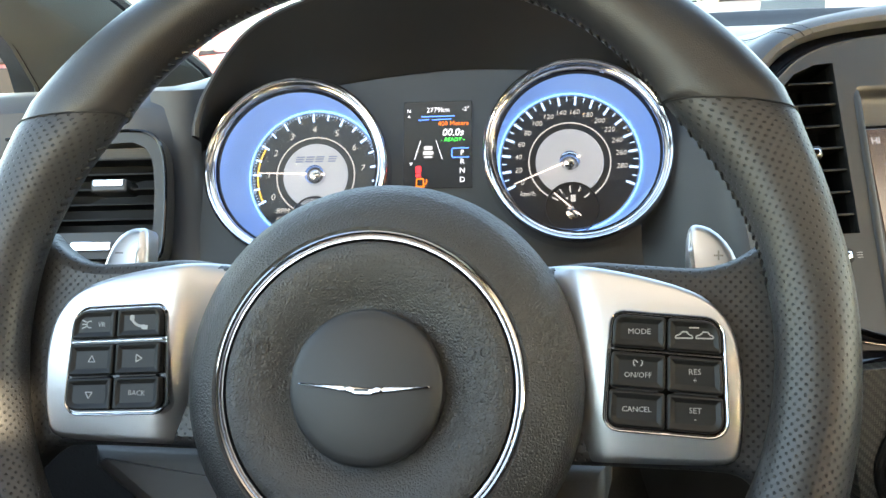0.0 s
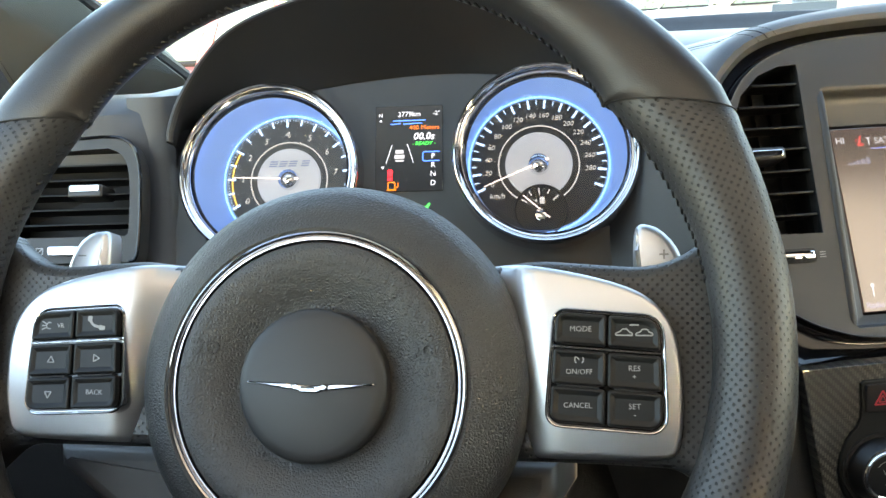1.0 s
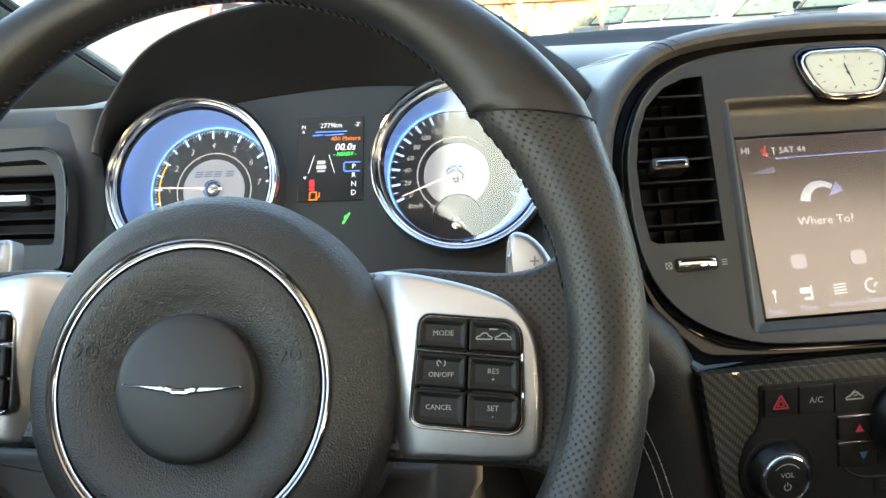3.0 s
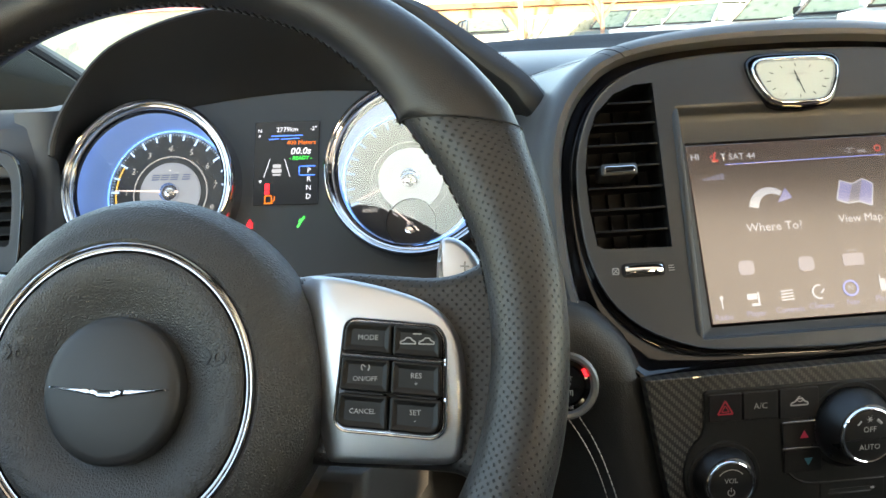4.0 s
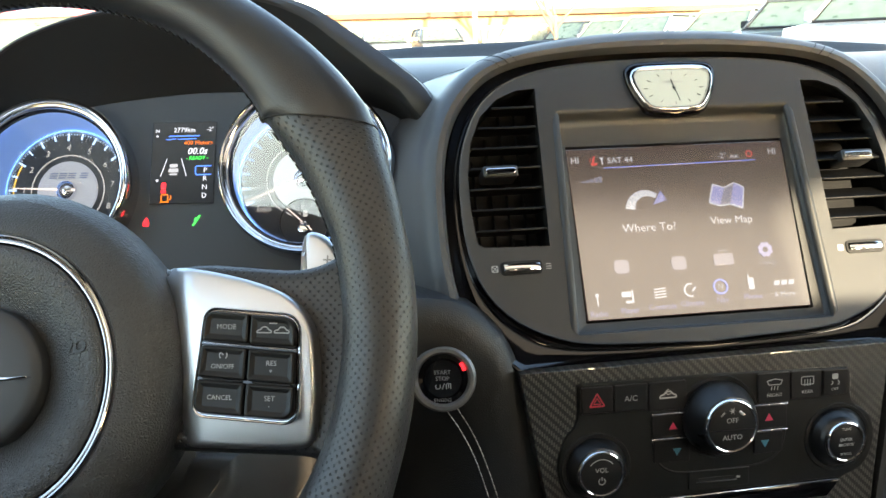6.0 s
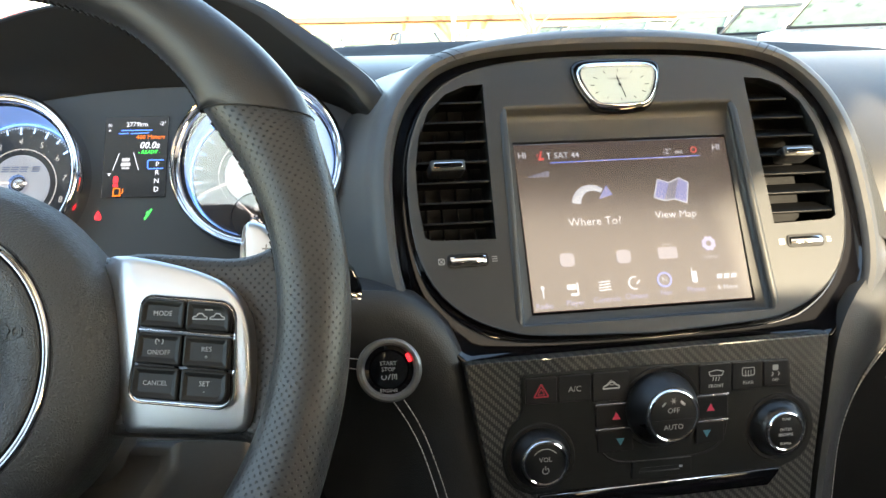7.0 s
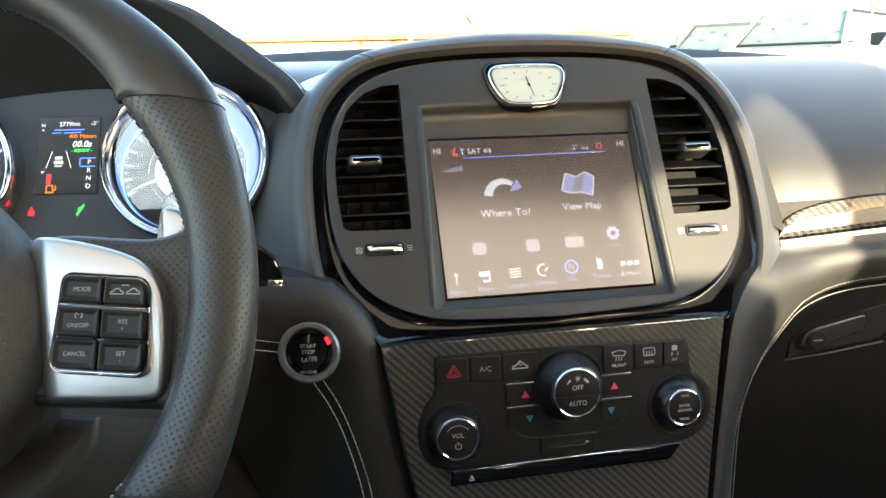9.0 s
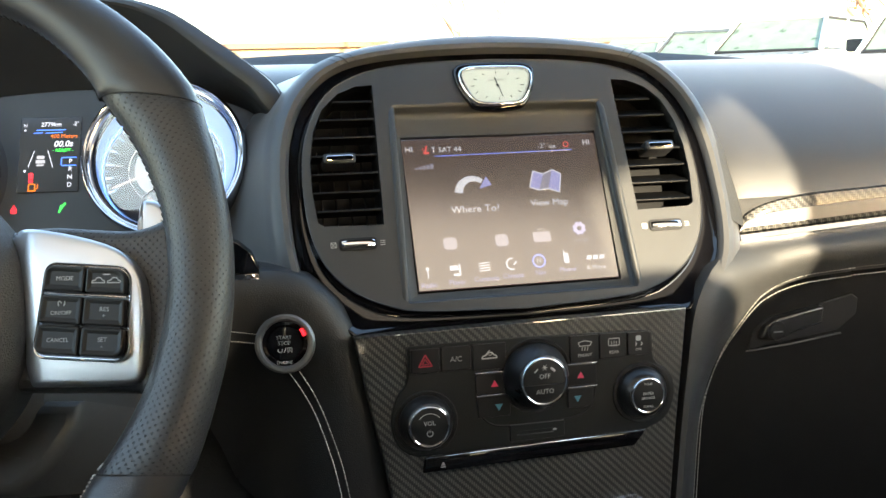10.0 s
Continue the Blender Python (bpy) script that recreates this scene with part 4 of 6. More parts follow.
for s, tilt in ((-1, 6), (1, 34)):
    vent = part("air_vent", loft([[(s * x, y, 0.0020) for x, y in VENT], [(s * x, y, -0.030) for x, y in VENT]], True), VENT_BLACK, stack, "black air vent with horizontal slats")
    part("vent_back", prism([(s * x, y) for x, y in VENT][:: s], -0.0300, -0.0285), VENT_BLACK, vent)
    right = [p for p in VENT[1:9]]
    for i in range(7):
        y = 0.0945 - i * 0.0149
        xo = float(np.interp(y, [p[1] for p in right[::-1]], [p[0] for p in right[::-1]])) - 0.0012
        xi = 0.1028 + (0.1068 - y) * 0.022
        mid, half = s * (xo + xi) / 2, (xo - xi) / 2
        bm = box(-half, -0.0009, -0.0100, half, 0.0009, 0.0100, 0.0005)
        part("slat", bm, VENT_BLACK, vent, at=pose(mid, y, -0.0065, tilt, 0, 0))
    for i in range(4 if s < 0 else 0):
        x = s * (0.112 + i * 0.0115)
        part("vane", box(x - 0.0005, -0.006, -0.028, x + 0.0005, 0.098 - max(0, i - 1) * 0.018, -0.0215), VENT_BLACK, vent)
    tab = part("slider_tab", prism(rounded(s * 0.1336 - 0.0125, 0.0412, s * 0.1336 + 0.0125, 0.0498, 0.0022), -0.010, 0.0075, 0.0015, 3), SMOOTH_PLASTIC, vent, "slider tab")
    part("tab_face", prism(rounded(s * 0.1336 - 0.0105, 0.0432, s * 0.1336 + 0.0105, 0.0475, 0.0015), 0.0070, 0.0086, 0.0006), CHROME, tab, "chrome tab face")
    kx, ky = s * 0.1262, -0.0230
    slot = part("vent_wheel", prism(rounded(kx - 0.0145, ky - 0.0048, kx + 0.0145, ky + 0.0048, 0.0030), 0.0030, 0.0056, 0.0004), MATT_BLACK, stack, "vent thumbwheel")
    rows = []
    for i in range(17):
        x = kx - 0.0125 + 0.025 * i / 16
        z = 0.0058 + 0.0026 * math.sqrt(max(0, 1 - ((x - kx) / 0.0132) ** 2))
        rows.append([(x, ky - 0.0034, 0.0050), (x, ky - 0.0022, z), (x, ky, z + 0.0006), (x, ky + 0.0022, z), (x, ky + 0.0034, 0.0050)])
    part("thumbwheel", loft(rows), CHROME, slot, "chrome thumbwheel")
    part("symbol", flat_marks(outline(rounded(kx - 0.0205, ky - 0.002, kx - 0.0165, ky + 0.002, 0.0003, 1), 0.0005) + [stroke([(kx - 0.0203, ky - 0.0018), (kx - 0.0167, ky + 0.0018)], 0.0005), stroke([(kx - 0.0203, ky + 0.0018), (kx - 0.0167, ky - 0.0018)], 0.0005)], 0.0046), PRINT, slot)
    part("open_symbol", flat_marks([stroke([(kx + 0.0170, ky + q), (kx + 0.0208, ky + q)], 0.0005) for q in (-0.0016, 0, 0.0016)], 0.0046), PRINT, slot)

# analogue clock
clock = part("clock", prism(mirrored(spline([(0, 0.1238), (0.024, 0.1232), (0.0328, 0.1200), (0.0345, 0.1135), (0.0312, 0.1000), (0.0245, 0.0875), (0.0180, 0.0828), (0, 0.0806)], 22)), 0.0030, 0.0080, 0.0025, 3), GLOSS_BLACK, stack, "analogue clock in a gloss black surround")
face_half = spline([(0, 0.1180), (0.021, 0.1174), (0.0282, 0.1148), (0.0295, 0.1095), (0.0262, 0.0990), (0.0208, 0.0898), (0.0155, 0.0868), (0, 0.0858)], 20)
fr = [(x, y, 0.0082) for x, y in mirrored(face_half)]
part("frame", tube(fr + [fr[0]], 0.0021, 12), CHROME, clock, "bright chrome frame")
CLOCK_FACE = surface("clock_face", (0.50, 0.545, 0.53), 0.30, blotch=0.03)
# Faint greenish glow added to brighten the face; no lamp behind it.
CLOCK_FACE.node_tree.nodes["Principled BSDF"].inputs["Emission Color"].default_value = (0.85, 1.0, 0.9, 1)
CLOCK_FACE.node_tree.nodes["Principled BSDF"].inputs["Emission Strength"].default_value = 0.04
part("dial", prism(mirrored(face_half), 0.0070, 0.0083), CLOCK_FACE, clock, "ivory clock face with a faint added glow")
cc = (0.0006, 0.1020)
bm = bmesh.new()
for k in range(12):
    a = radians(90 - 30 * k)
    rx, ry = 0.0225, 0.0125
    prism(stroke([(cc[0] + rx * math.cos(a), cc[1] + ry * math.sin(a)), (cc[0] + rx * 0.86 * math.cos(a), cc[1] + ry * 0.84 * math.sin(a))], 0.0005), 0.0083, 0.0086, bm=bm)
part("hour_marks", bm, MATT_BLACK, clock)
part("maker_bar", flat_marks([rounded(cc[0] - 0.008, cc[1] + 0.0044, cc[0] + 0.008, cc[1] + 0.0052, 0.0003, 1)], 0.0083), SATIN, clock)
part("hand", prism(stroke([(cc[0] - 0.0004, cc[1] + 0.003), (cc[0] + 0.0032, cc[1] - 0.0100)], 0.0005), 0.0088, 0.0092), MATT_BLACK, clock)
part("hand", prism(stroke([(cc[0] + 0.0006, cc[1] - 0.002), (cc[0] - 0.0016, cc[1] + 0.0068)], 0.0007), 0.0088, 0.0092), MATT_BLACK, clock)
part("hand_hub", lathe([(0.0016, 0.0086), (0.0014, 0.0096), (0, 0.0098)], 20, *cc), CHROME, clock)
bm = bmesh.new()
bm.faces.new([bm.verts.new((x, y, 0.0102)) for x, y in mirrored(face_half)[::-1]])
bmesh.ops.recalc_face_normals(bm, faces=bm.faces[:])
if bm.faces[0:1][0].normal.z < 0:
    bmesh.ops.reverse_faces(bm, faces=bm.faces[:])
o = part("lens", bm, PANE, clock)
o.visible_shadow = False

# touch screen
# The even pinkish glow carries part of the screen's warm cabin reflection.
SCREEN_GLASS = glowing("screen_glass", (0.025, 0.017, 0.0145), 0.20, 0.20)
SCREEN_GLASS.node_tree.nodes["Principled BSDF"].inputs["Base Color"].default_value = (0.006, 0.006, 0.006, 1)
SCREEN_GLASS.node_tree.nodes["Principled BSDF"].inputs["Specular IOR Level"].default_value = 1.0
SCREEN_GLASS.node_tree.nodes["Principled BSDF"].inputs["IOR"].default_value = 2.2
SCREEN_WHITE = glowing("screen_white", (0.85, 0.87, 0.92), 0.056)
SCREEN_BLUE = glowing("screen_blue", (0.20, 0.30, 0.90), 0.075)
SCREEN_DIM = glowing("screen_dim", (0.40, 0.38, 0.46), 0.050)
SCREEN_LILAC = glowing("screen_lilac", (0.46, 0.46, 0.80), 0.055)
SCREEN_RED = glowing("screen_red", (0.9, 0.14, 0.12), 0.06)
for mat_ in (SCREEN_WHITE, SCREEN_BLUE, SCREEN_DIM, SCREEN_LILAC, SCREEN_RED):
    b = mat_.node_tree.nodes["Principled BSDF"]
    b.inputs["Specular IOR Level"].default_value, b.inputs["IOR"].default_value, b.inputs["Roughness"].default_value = 1.0, 2.3, 0.10
screen = part("touch_screen", prism(rounded(-0.0818, -0.0612, 0.0818, 0.0625, 0.0005), -0.0065, -0.0040, 0.0002), SCREEN_GLASS, stack, "lit navigation touch screen")
Z = -0.0039
lettering("HI", screen, -0.0765, 0.0540, Z, 0.0068, SCREEN_WHITE)
lettering("HI", screen, 0.0735, 0.0545, Z, 0.0068, SCREEN_WHITE)
lettering("SAT 44", screen, -0.0430, 0.0530, Z, 0.0064, SCREEN_WHITE)
lettering("-2°", screen, 0.0345, 0.0528, Z, 0.0060, SCREEN_WHITE)
lettering("out.", screen, 0.0440, 0.0523, Z, 0.0044, SCREEN_WHITE)
part("wheel_symbol", flat_marks(strip_quads(arc(0.0555, 0.0535, 0.0022, 0, 360, 14), 0.0009), Z), SCREEN_RED, screen)
part("seat_symbol", flat_marks([[(-0.0612, 0.0572), (-0.0626, 0.0568), (-0.0640, 0.0522), (-0.0652, 0.0510), (-0.0640, 0.0498), (-0.0605, 0.0500), (-0.0600, 0.0514), (-0.0625, 0.0520)], stroke([(-0.0655, 0.0530), (-0.0648, 0.0550)], 0.0007)], Z), SCREEN_RED, screen)
part("aerial_symbol", flat_marks([stroke([(-0.0565, 0.0505), (-0.0565, 0.0555)], 0.0005), stroke([(-0.0580, 0.0560), (-0.0565, 0.0540), (-0.0550, 0.0560)], 0.0005)], Z), SCREEN_WHITE, screen)
part("rule", flat_marks([stroke([(-0.0560, 0.0478), (0.0600, 0.0486)], 0.0006)], Z), SCREEN_BLUE, screen)
part("signal_bars", flat_marks([rounded(-0.0735 + i * 0.0032, 0.0372, -0.0710 + i * 0.0032, 0.0385 + i * 0.0008, 0.0002, 1) for i in range(5)], Z), SCREEN_DIM, screen)
ring = arc(-0.0280, 0.0150, 0.0125, 175, 52, 16)
bm = bmesh.new()
for i, (a, b) in enumerate(zip(ring, ring[1:])):
    prism(stroke([a, b], 0.0070 - i * 0.00022), Z, Z + 0.0002, bm=bm)
part("turn_arrow", bm, SCREEN_WHITE, screen, "curved arrow symbol")
part("turn_arrow_tip", flat_marks([[(-0.0235, 0.0185), (-0.0125, 0.0215), (-0.0165, 0.0290)]], Z), SCREEN_LILAC, screen)
lettering("Where To?", screen, -0.0285, 0.0020, Z, 0.0086, SCREEN_WHITE)
lettering("View Map", screen, 0.0335, 0.0042, Z, 0.0080, SCREEN_WHITE)
fold = [(0.0190, 0.0180), (0.0235, 0.0315), (0.0320, 0.0285), (0.0400, 0.0320), (0.0470, 0.0280), (0.0435, 0.0125), (0.0345, 0.0160), (0.0265, 0.0150)]
part("map_sheet", flat_marks(outline(fold, 0.0009), Z), SCREEN_WHITE, screen, "folded map symbol")
for fold_face in ([(0.0190, 0.0180), (0.0235, 0.0315), (0.0320, 0.0285), (0.0265, 0.0150)], [(0.0265, 0.0150), (0.0320, 0.0285), (0.0400, 0.0320), (0.0345, 0.0160)], [(0.0345, 0.0160), (0.0400, 0.0320), (0.0470, 0.0280), (0.0435, 0.0125)]):
    part("map_fold", flat_marks([fold_face], Z - 0.0001), SCREEN_LILAC if fold_face[0][0] != 0.0265 else SCREEN_DIM, screen)
for x in (-0.0530, -0.0110):
    part("dim_symbol", flat_marks([rounded(x - 0.0055, -0.0300, x + 0.0055, -0.0200, 0.0030)], Z), SCREEN_DIM, screen)
part("case_symbol", flat_marks([rounded(0.0150, -0.0285, 0.0300, -0.0200, 0.0012)] + strip_quads([(0.0195, -0.0195), (0.0195, -0.0178), (0.0255, -0.0178), (0.0255, -0.0195)], 0.0008), Z), SCREEN_DIM, screen)
gear = []
for i in range(24):
    r = 0.0058 if (i // 1) % 3 != 0 else 0.0046
    gear.append((0.0550 + r * math.cos(radians(15 * i)), -0.0190 + r * math.sin(radians(15 * i))))
part("gear_symbol", flat_marks([gear], Z), SCREEN_LILAC, screen)
part("gear_hole", flat_marks([arc(0.0550, -0.0190, 0.0020, 0, 345, 11)], Z + 0.0002), SCREEN_GLASS, screen)
lettering("Settings", screen, 0.0550, -0.0285, Z, 0.0042, SCREEN_DIM)
for i, (word, x) in enumerate((("Radio", -0.0735), ("Player", -0.0510), ("Controls", -0.0275), ("Climate", -0.0055), ("Nav", 0.0170), ("Phone", 0.0400))):
    y = -0.0572 + i * 0.0010
    lettering(word, screen, x, y, Z, 0.0056, SCREEN_LILAC)
    y += 0.0095
    if i == 0:
        pic = [stroke([(x, y - 0.004), (x, y + 0.003)], 0.0010), arc(x, y + 0.0035, 0.0015, 0, 330, 11)]
    elif i == 1:
        pic = [rounded(x - 0.005, y, x + 0.002, y + 0.004, 0.0006), stroke([(x + 0.003, y - 0.004), (x + 0.003, y + 0.005)], 0.0014), rounded(x - 0.0025, y - 0.0045, x + 0.0035, y - 0.0025, 0.0006)]
    elif i == 2:
        pic = [stroke([(x - 0.005, y + q), (x + 0.004, y + q + 0.0006)], 0.0010) for q in (-0.003, -0.001, 0.001, 0.003)]
    elif i == 3:
        pic = strip_quads(arc(x, y, 0.0045, 70, 290, 12), 0.0014) + [stroke([(x + 0.001, y - 0.001), (x + 0.004, y + 0.002)], 0.0014)]
    elif i == 4:
        pic = strip_quads(arc(x, y, 0.0050, 0, 360, 20), 0.0014)
    else:
        pic = [rounded(x - 0.0022, y - 0.0045, x + 0.0022, y + 0.0040, 0.0008), stroke([(x - 0.0015, y + 0.004), (x - 0.0015, y + 0.0065)], 0.0009)]
    part("menu_symbol", flat_marks(pic, Z), SCREEN_BLUE if i == 4 else SCREEN_WHITE, screen)
lettering("N", screen, 0.0170, -0.0437, Z, 0.0052, SCREEN_WHITE)
lettering("& More", screen, 0.0640, -0.0520, Z, 0.0052, SCREEN_WHITE)
part("model_mark", flat_marks([[(0.0565 + k * 0.0055, -0.0455), (0.0608 + k * 0.0055, -0.0455), (0.0618 + k * 0.0055, -0.0420), (0.0575 + k * 0.0055, -0.0420)] for k in range(3)], Z), SCREEN_WHITE, screen)

# ---- climate panel ----
PANEL = plane_at(0.42, 0.70, 0.770, 3, 5)
climate = thing("climate_panel", PANEL, "black climate control panel set in carbon fibre", "control panel")
part("carbon_plate", prism([(-0.1365, 0.0578), (-0.128, 0.010), (-0.117, -0.045), (-0.108, -0.100), (-0.098, -0.170), (0.104, -0.170), (0.1120, -0.100), (0.1175, -0.040), (0.1240, 0.020), (0.1280, 0.0600)], -0.012, 0.0, 0.0012), CARBON, climate, "carbon fibre plate")
body = spline([(-0.0985, 0.0300), (-0.1000, 0.0200), (-0.1075, 0.0115), (-0.1130, -0.0080), (-0.1080, -0.0270), (-0.0950, -0.0355), (-0.080, -0.0362), (0.075, -0.0342), (0.0920, -0.0335), (0.1090, -0.0255), (0.1160, -0.0060), (0.1110, 0.0110), (0.1000, 0.0190), (0.0975, 0.0280)], 60)
part("panel_body", prism(body + [(0.0968, 0.0425), (0.0945, 0.0448), (0, 0.0478), (-0.0965, 0.0482), (-0.0985, 0.0465)], -0.004, 0.0018, 0.0010), PANEL_PLASTIC, climate, "smooth black panel")


def face_button(x0, y0, x1, y1, name="button", mat_=None):
    return part(name, prism(rounded(x0 + 0.0003, y0 + 0.0003, x1 - 0.0003, y1 - 0.0003, 0.0012, 3), 0.0010, 0.0032, 0.0006), mat_ or BUTTON, climate)


T = 0.0032
b = face_button(-0.0965, 0.0275, -0.0740, 0.0460, "hazard_button", BUTTON)
part("symbol", flat_marks(outline(triangle(-0.0853, 0.0355, 0.0058), 0.0010) + outline(triangle(-0.0853, 0.0355, 0.0028), 0.0006), T), RED_PRINT, b, "red warning triangle")
b = face_button(-0.0735, 0.0272, -0.0500, 0.0460)
lettering("A/C", b, -0.0618, 0.0360, T, 0.0056, PRINT)
b = face_button(-0.0495, 0.0255, -0.0225, 0.0460)
part("symbol", flat_marks(car_icon(-0.0360, 0.0345, 0.0058) + strip_quads(arc(-0.0355, 0.0385, 0.0018, 90, 340, 8), 0.0005), T), PRINT, b)
b = face_button(0.0280, 0.0240, 0.0520, 0.0458)
lettering("FRONT", b, 0.0405, 0.0298, T, 0.0035, PRINT)
part("symbol", flat_marks(strip_quads([(0.0362, 0.0372), (0.0350, 0.0400), (0.0405, 0.0412), (0.0460, 0.0400), (0.0448, 0.0372), (0.0362, 0.0372)], 0.0006) + [stroke([(0.0380 + k * 0.0022, 0.0335), (0.0384 + k * 0.0022, 0.0362)], 0.0005) for k in range(3)], T), PRINT, b)
b = face_button(0.0525, 0.0252, 0.0750, 0.0455)
lettering("REAR", b, 0.0645, 0.0302, T, 0.0035, PRINT)
part("symbol", flat_marks(outline(rounded(0.0600, 0.0355, 0.0690, 0.0410, 0.0008, 2), 0.0006) + [stroke([(0.0625 + k * 0.0020, 0.0345), (0.0625 + k * 0.0020, 0.0390)], 0.0005) for k in range(3)], T), PRINT, b)
b = face_button(0.0760, 0.0260, 0.0945, 0.0448, "stability_button", BUTTON)
lettering("OFF", b, 0.0850, 0.0305, T, 0.0031, PRINT)
part("symbol", flat_marks([rounded(0.0828, 0.0375, 0.0872, 0.0415, 0.0010)] + strip_quads([(0.0820, 0.0335), (0.0835, 0.0350), (0.0825, 0.0365)], 0.0006) + strip_quads([(0.0870, 0.0335), (0.0882, 0.0350), (0.0872, 0.0365)], 0.0006), T), PRINT, b)
for s, x0, x1, off in ((-1, -0.0475, -0.0200, 0.0), (1, 0.0255, 0.0500, 0.0006)):
    b = face_button(x0, 0.0072 - off, x1, 0.0230, "warmer_button")
    part("symbol", flat_marks([triangle((x0 + x1) / 2 - s * 0.0012, 0.0140, 0.0034)], T), PINK_PRINT, b, "red up arrow")
    b = face_button(x0 - s * 0.001 if s < 0 else x0, -0.0110, x1 - s * 0.003 if s > 0 else x1, 0.0055 - off, "cooler_button")
    part("symbol", flat_marks([triangle((x0 + x1) / 2 - s * 0.0040, -0.0030, 0.0034, 270)], T), BLUE_PRINT, b, "blue down arrow")
    part("divider", box(x0, 0.0232, 0.002, x1, 0.0241, 0.0040, 0.0003), CHROME, climate, "thin chrome divider")
    part("divider", box(x0, 0.0057 - off, 0.002, x1, 0.0066 - off, 0.0040, 0.0003), CHROME, climate, "thin chrome divider")
cup = spline([(-0.0470, 0.0040), (-0.0440, -0.0080), (-0.0360, -0.0165), (-0.0200, -0.0195), (0.0230, -0.0190), (0.0390, -0.0150), (0.0465, -0.0070), (0.0490, 0.0040)], 30)
part("cup_line", tube([(x, y, 0.0019) for x, y in cup], 0.0008, 6), MATT_BLACK, climate)


def make_knob(x, y, r, base_r, h, name, label):
    """A tapered knob: a dark skirt of base_r that narrows to a chrome ring of r round its face."""
    foot = base_r - 0.0030
    k = part(name, lathe([(foot, 0.0015), (foot, h * 0.22), (foot - 0.0008, h * 0.36), (r + (foot - r) * 0.45, h * 0.66), (r + 0.0004, h - 0.0016), (r - 0.0016, h - 0.0008)], 72, x, y), KNOB, climate, label)
    part("knob_recess", lathe([(base_r + 0.0006, 0.0018), (base_r, 0.0030), (base_r - 0.0010, 0.0026), (foot, 0.0019)], 72, x, y), CARPET, k, "dark recess")
    part("knob_ring", lathe([(r - 0.0004, h - 0.0016), (r - 0.0006, h - 0.0004), (r - 0.0012, h + 0.0006), (r - 0.0019, h + 0.0009), (r - 0.0026, h + 0.0006), (r - 0.0029, h - 0.0004)], 72, x, y), CHROME, k, "chrome ring")
    part("knob_face", lathe([(r - 0.0027, h - 0.0004), (r - 0.0050, h + 0.0001), (0, h + 0.0003)], 60, x, y), BUTTON, k)
    bm = bmesh.new()
    for i in range(60):
        a = 2 * math.pi * i / 60
        prism(stroke([(x + math.cos(a) * (foot - 0.0006), y + math.sin(a) * (foot - 0.0006)), (x + math.cos(a) * (foot + 0.0004), y + math.sin(a) * (foot + 0.0004))], 0.0008), 0.003, h * 0.22, bm=bm)
    part("knurl", bm, KNOB, k, "fine knurled grip")
    return k


k = make_knob(-0.0002, 0.0180, 0.0190, 0.0285, 0.0240, "fan_knob", "black fan knob with chrome ring")
lettering("OFF", k, 0, 0.0218, 0.0244, 0.0050, PRINT)
lettering("AUTO", k, 0, 0.0104, 0.0244, 0.0050, PRINT)
part("divider", box(-0.0155, 0.0155, 0.0238, 0.0155, 0.0159, 0.0245), BEZEL_CHROME, k)
part("symbol", flat_marks([[(0.0 + r * math.cos(radians(30 * q)), 0.0285 + r * math.sin(radians(30 * q))) for q, r in enumerate((0.0026, 0.0007) * 6)], stroke([(-0.0080, 0.0252), (-0.0055, 0.0278)], 0.0010), stroke([(0.0048, 0.0280), (0.0080, 0.0252)], 0.0018)], 0.0243), PRINT, k)
k = make_knob(-0.0864, -0.0100, 0.0165, 0.0238, 0.0140, "volume_knob", "black volume knob with chrome ring")
lettering("VOL", k, -0.0864, -0.0075, 0.0144, 0.0046, PRINT)
part("symbol", flat_marks(strip_quads(arc(-0.0864, -0.0150, 0.0022, 125, 415, 12), 0.0006) + [stroke([(-0.0864, -0.0145), (-0.0864, -0.0118)], 0.0006)] + strip_quads(arc(-0.0864, -0.0100, 0.0100, 40, 140, 10), 0.0005), 0.0143), PRINT, k)
k = make_knob(0.0875, -0.0040, 0.0150, 0.0238, 0.0140, "tuning_knob", "black tuning knob with chrome ring")
lettering("ENTER", k, 0.0875, -0.0024, 0.0144, 0.0030, PRINT)
lettering("BROWSE", k, 0.0875, -0.0060, 0.0144, 0.0028, PRINT)
lettering("TUNE", k, 0.0875, 0.0050, 0.0144, 0.0026, PRINT)
lettering("SCROLL", k, 0.0875, -0.0125, 0.0144, 0.0024, PRINT)
slot = part("card_slot", prism(rounded(-0.0215, -0.0320, 0.0225, -0.0190, 0.0012), 0.0012, 0.0030, 0.0006), PANEL_PLASTIC, climate)
part("slit", prism(rounded(-0.0150, -0.0268, 0.0120, -0.0242, 0.0006), 0.0024, 0.0034), CARPET, slot)
part("slot_lip", tube([(-0.0160, -0.0272, 0.0032), (0.0130, -0.0272, 0.0032)], 0.0005, 6), SOFT_PLASTIC, slot)
part("slot_lip", tube([(-0.0212, -0.0192, 0.0030), (0.0222, -0.0192, 0.0030)], 0.0004, 6), SOFT_PLASTIC, slot)
part("symbol", flat_marks([rounded(0.0130, -0.0262, 0.0158, -0.0248, 0.0004, 1)], 0.0030), PRINT, slot)
tray = part("disc_slot", prism([(-0.0900, -0.0480), (0.0800, -0.0460), (0.0900, -0.0345), (-0.0880, -0.0372)], -0.002, 0.0045, 0.0015), GLOSS_BLACK, climate, "gloss black disc slot")
part("slot_edge", tube([(-0.0880, -0.0368, 0.0040), (0.0895, -0.0342, 0.0040)], 0.0008, 6), CHROME, tray, "chrome edge")
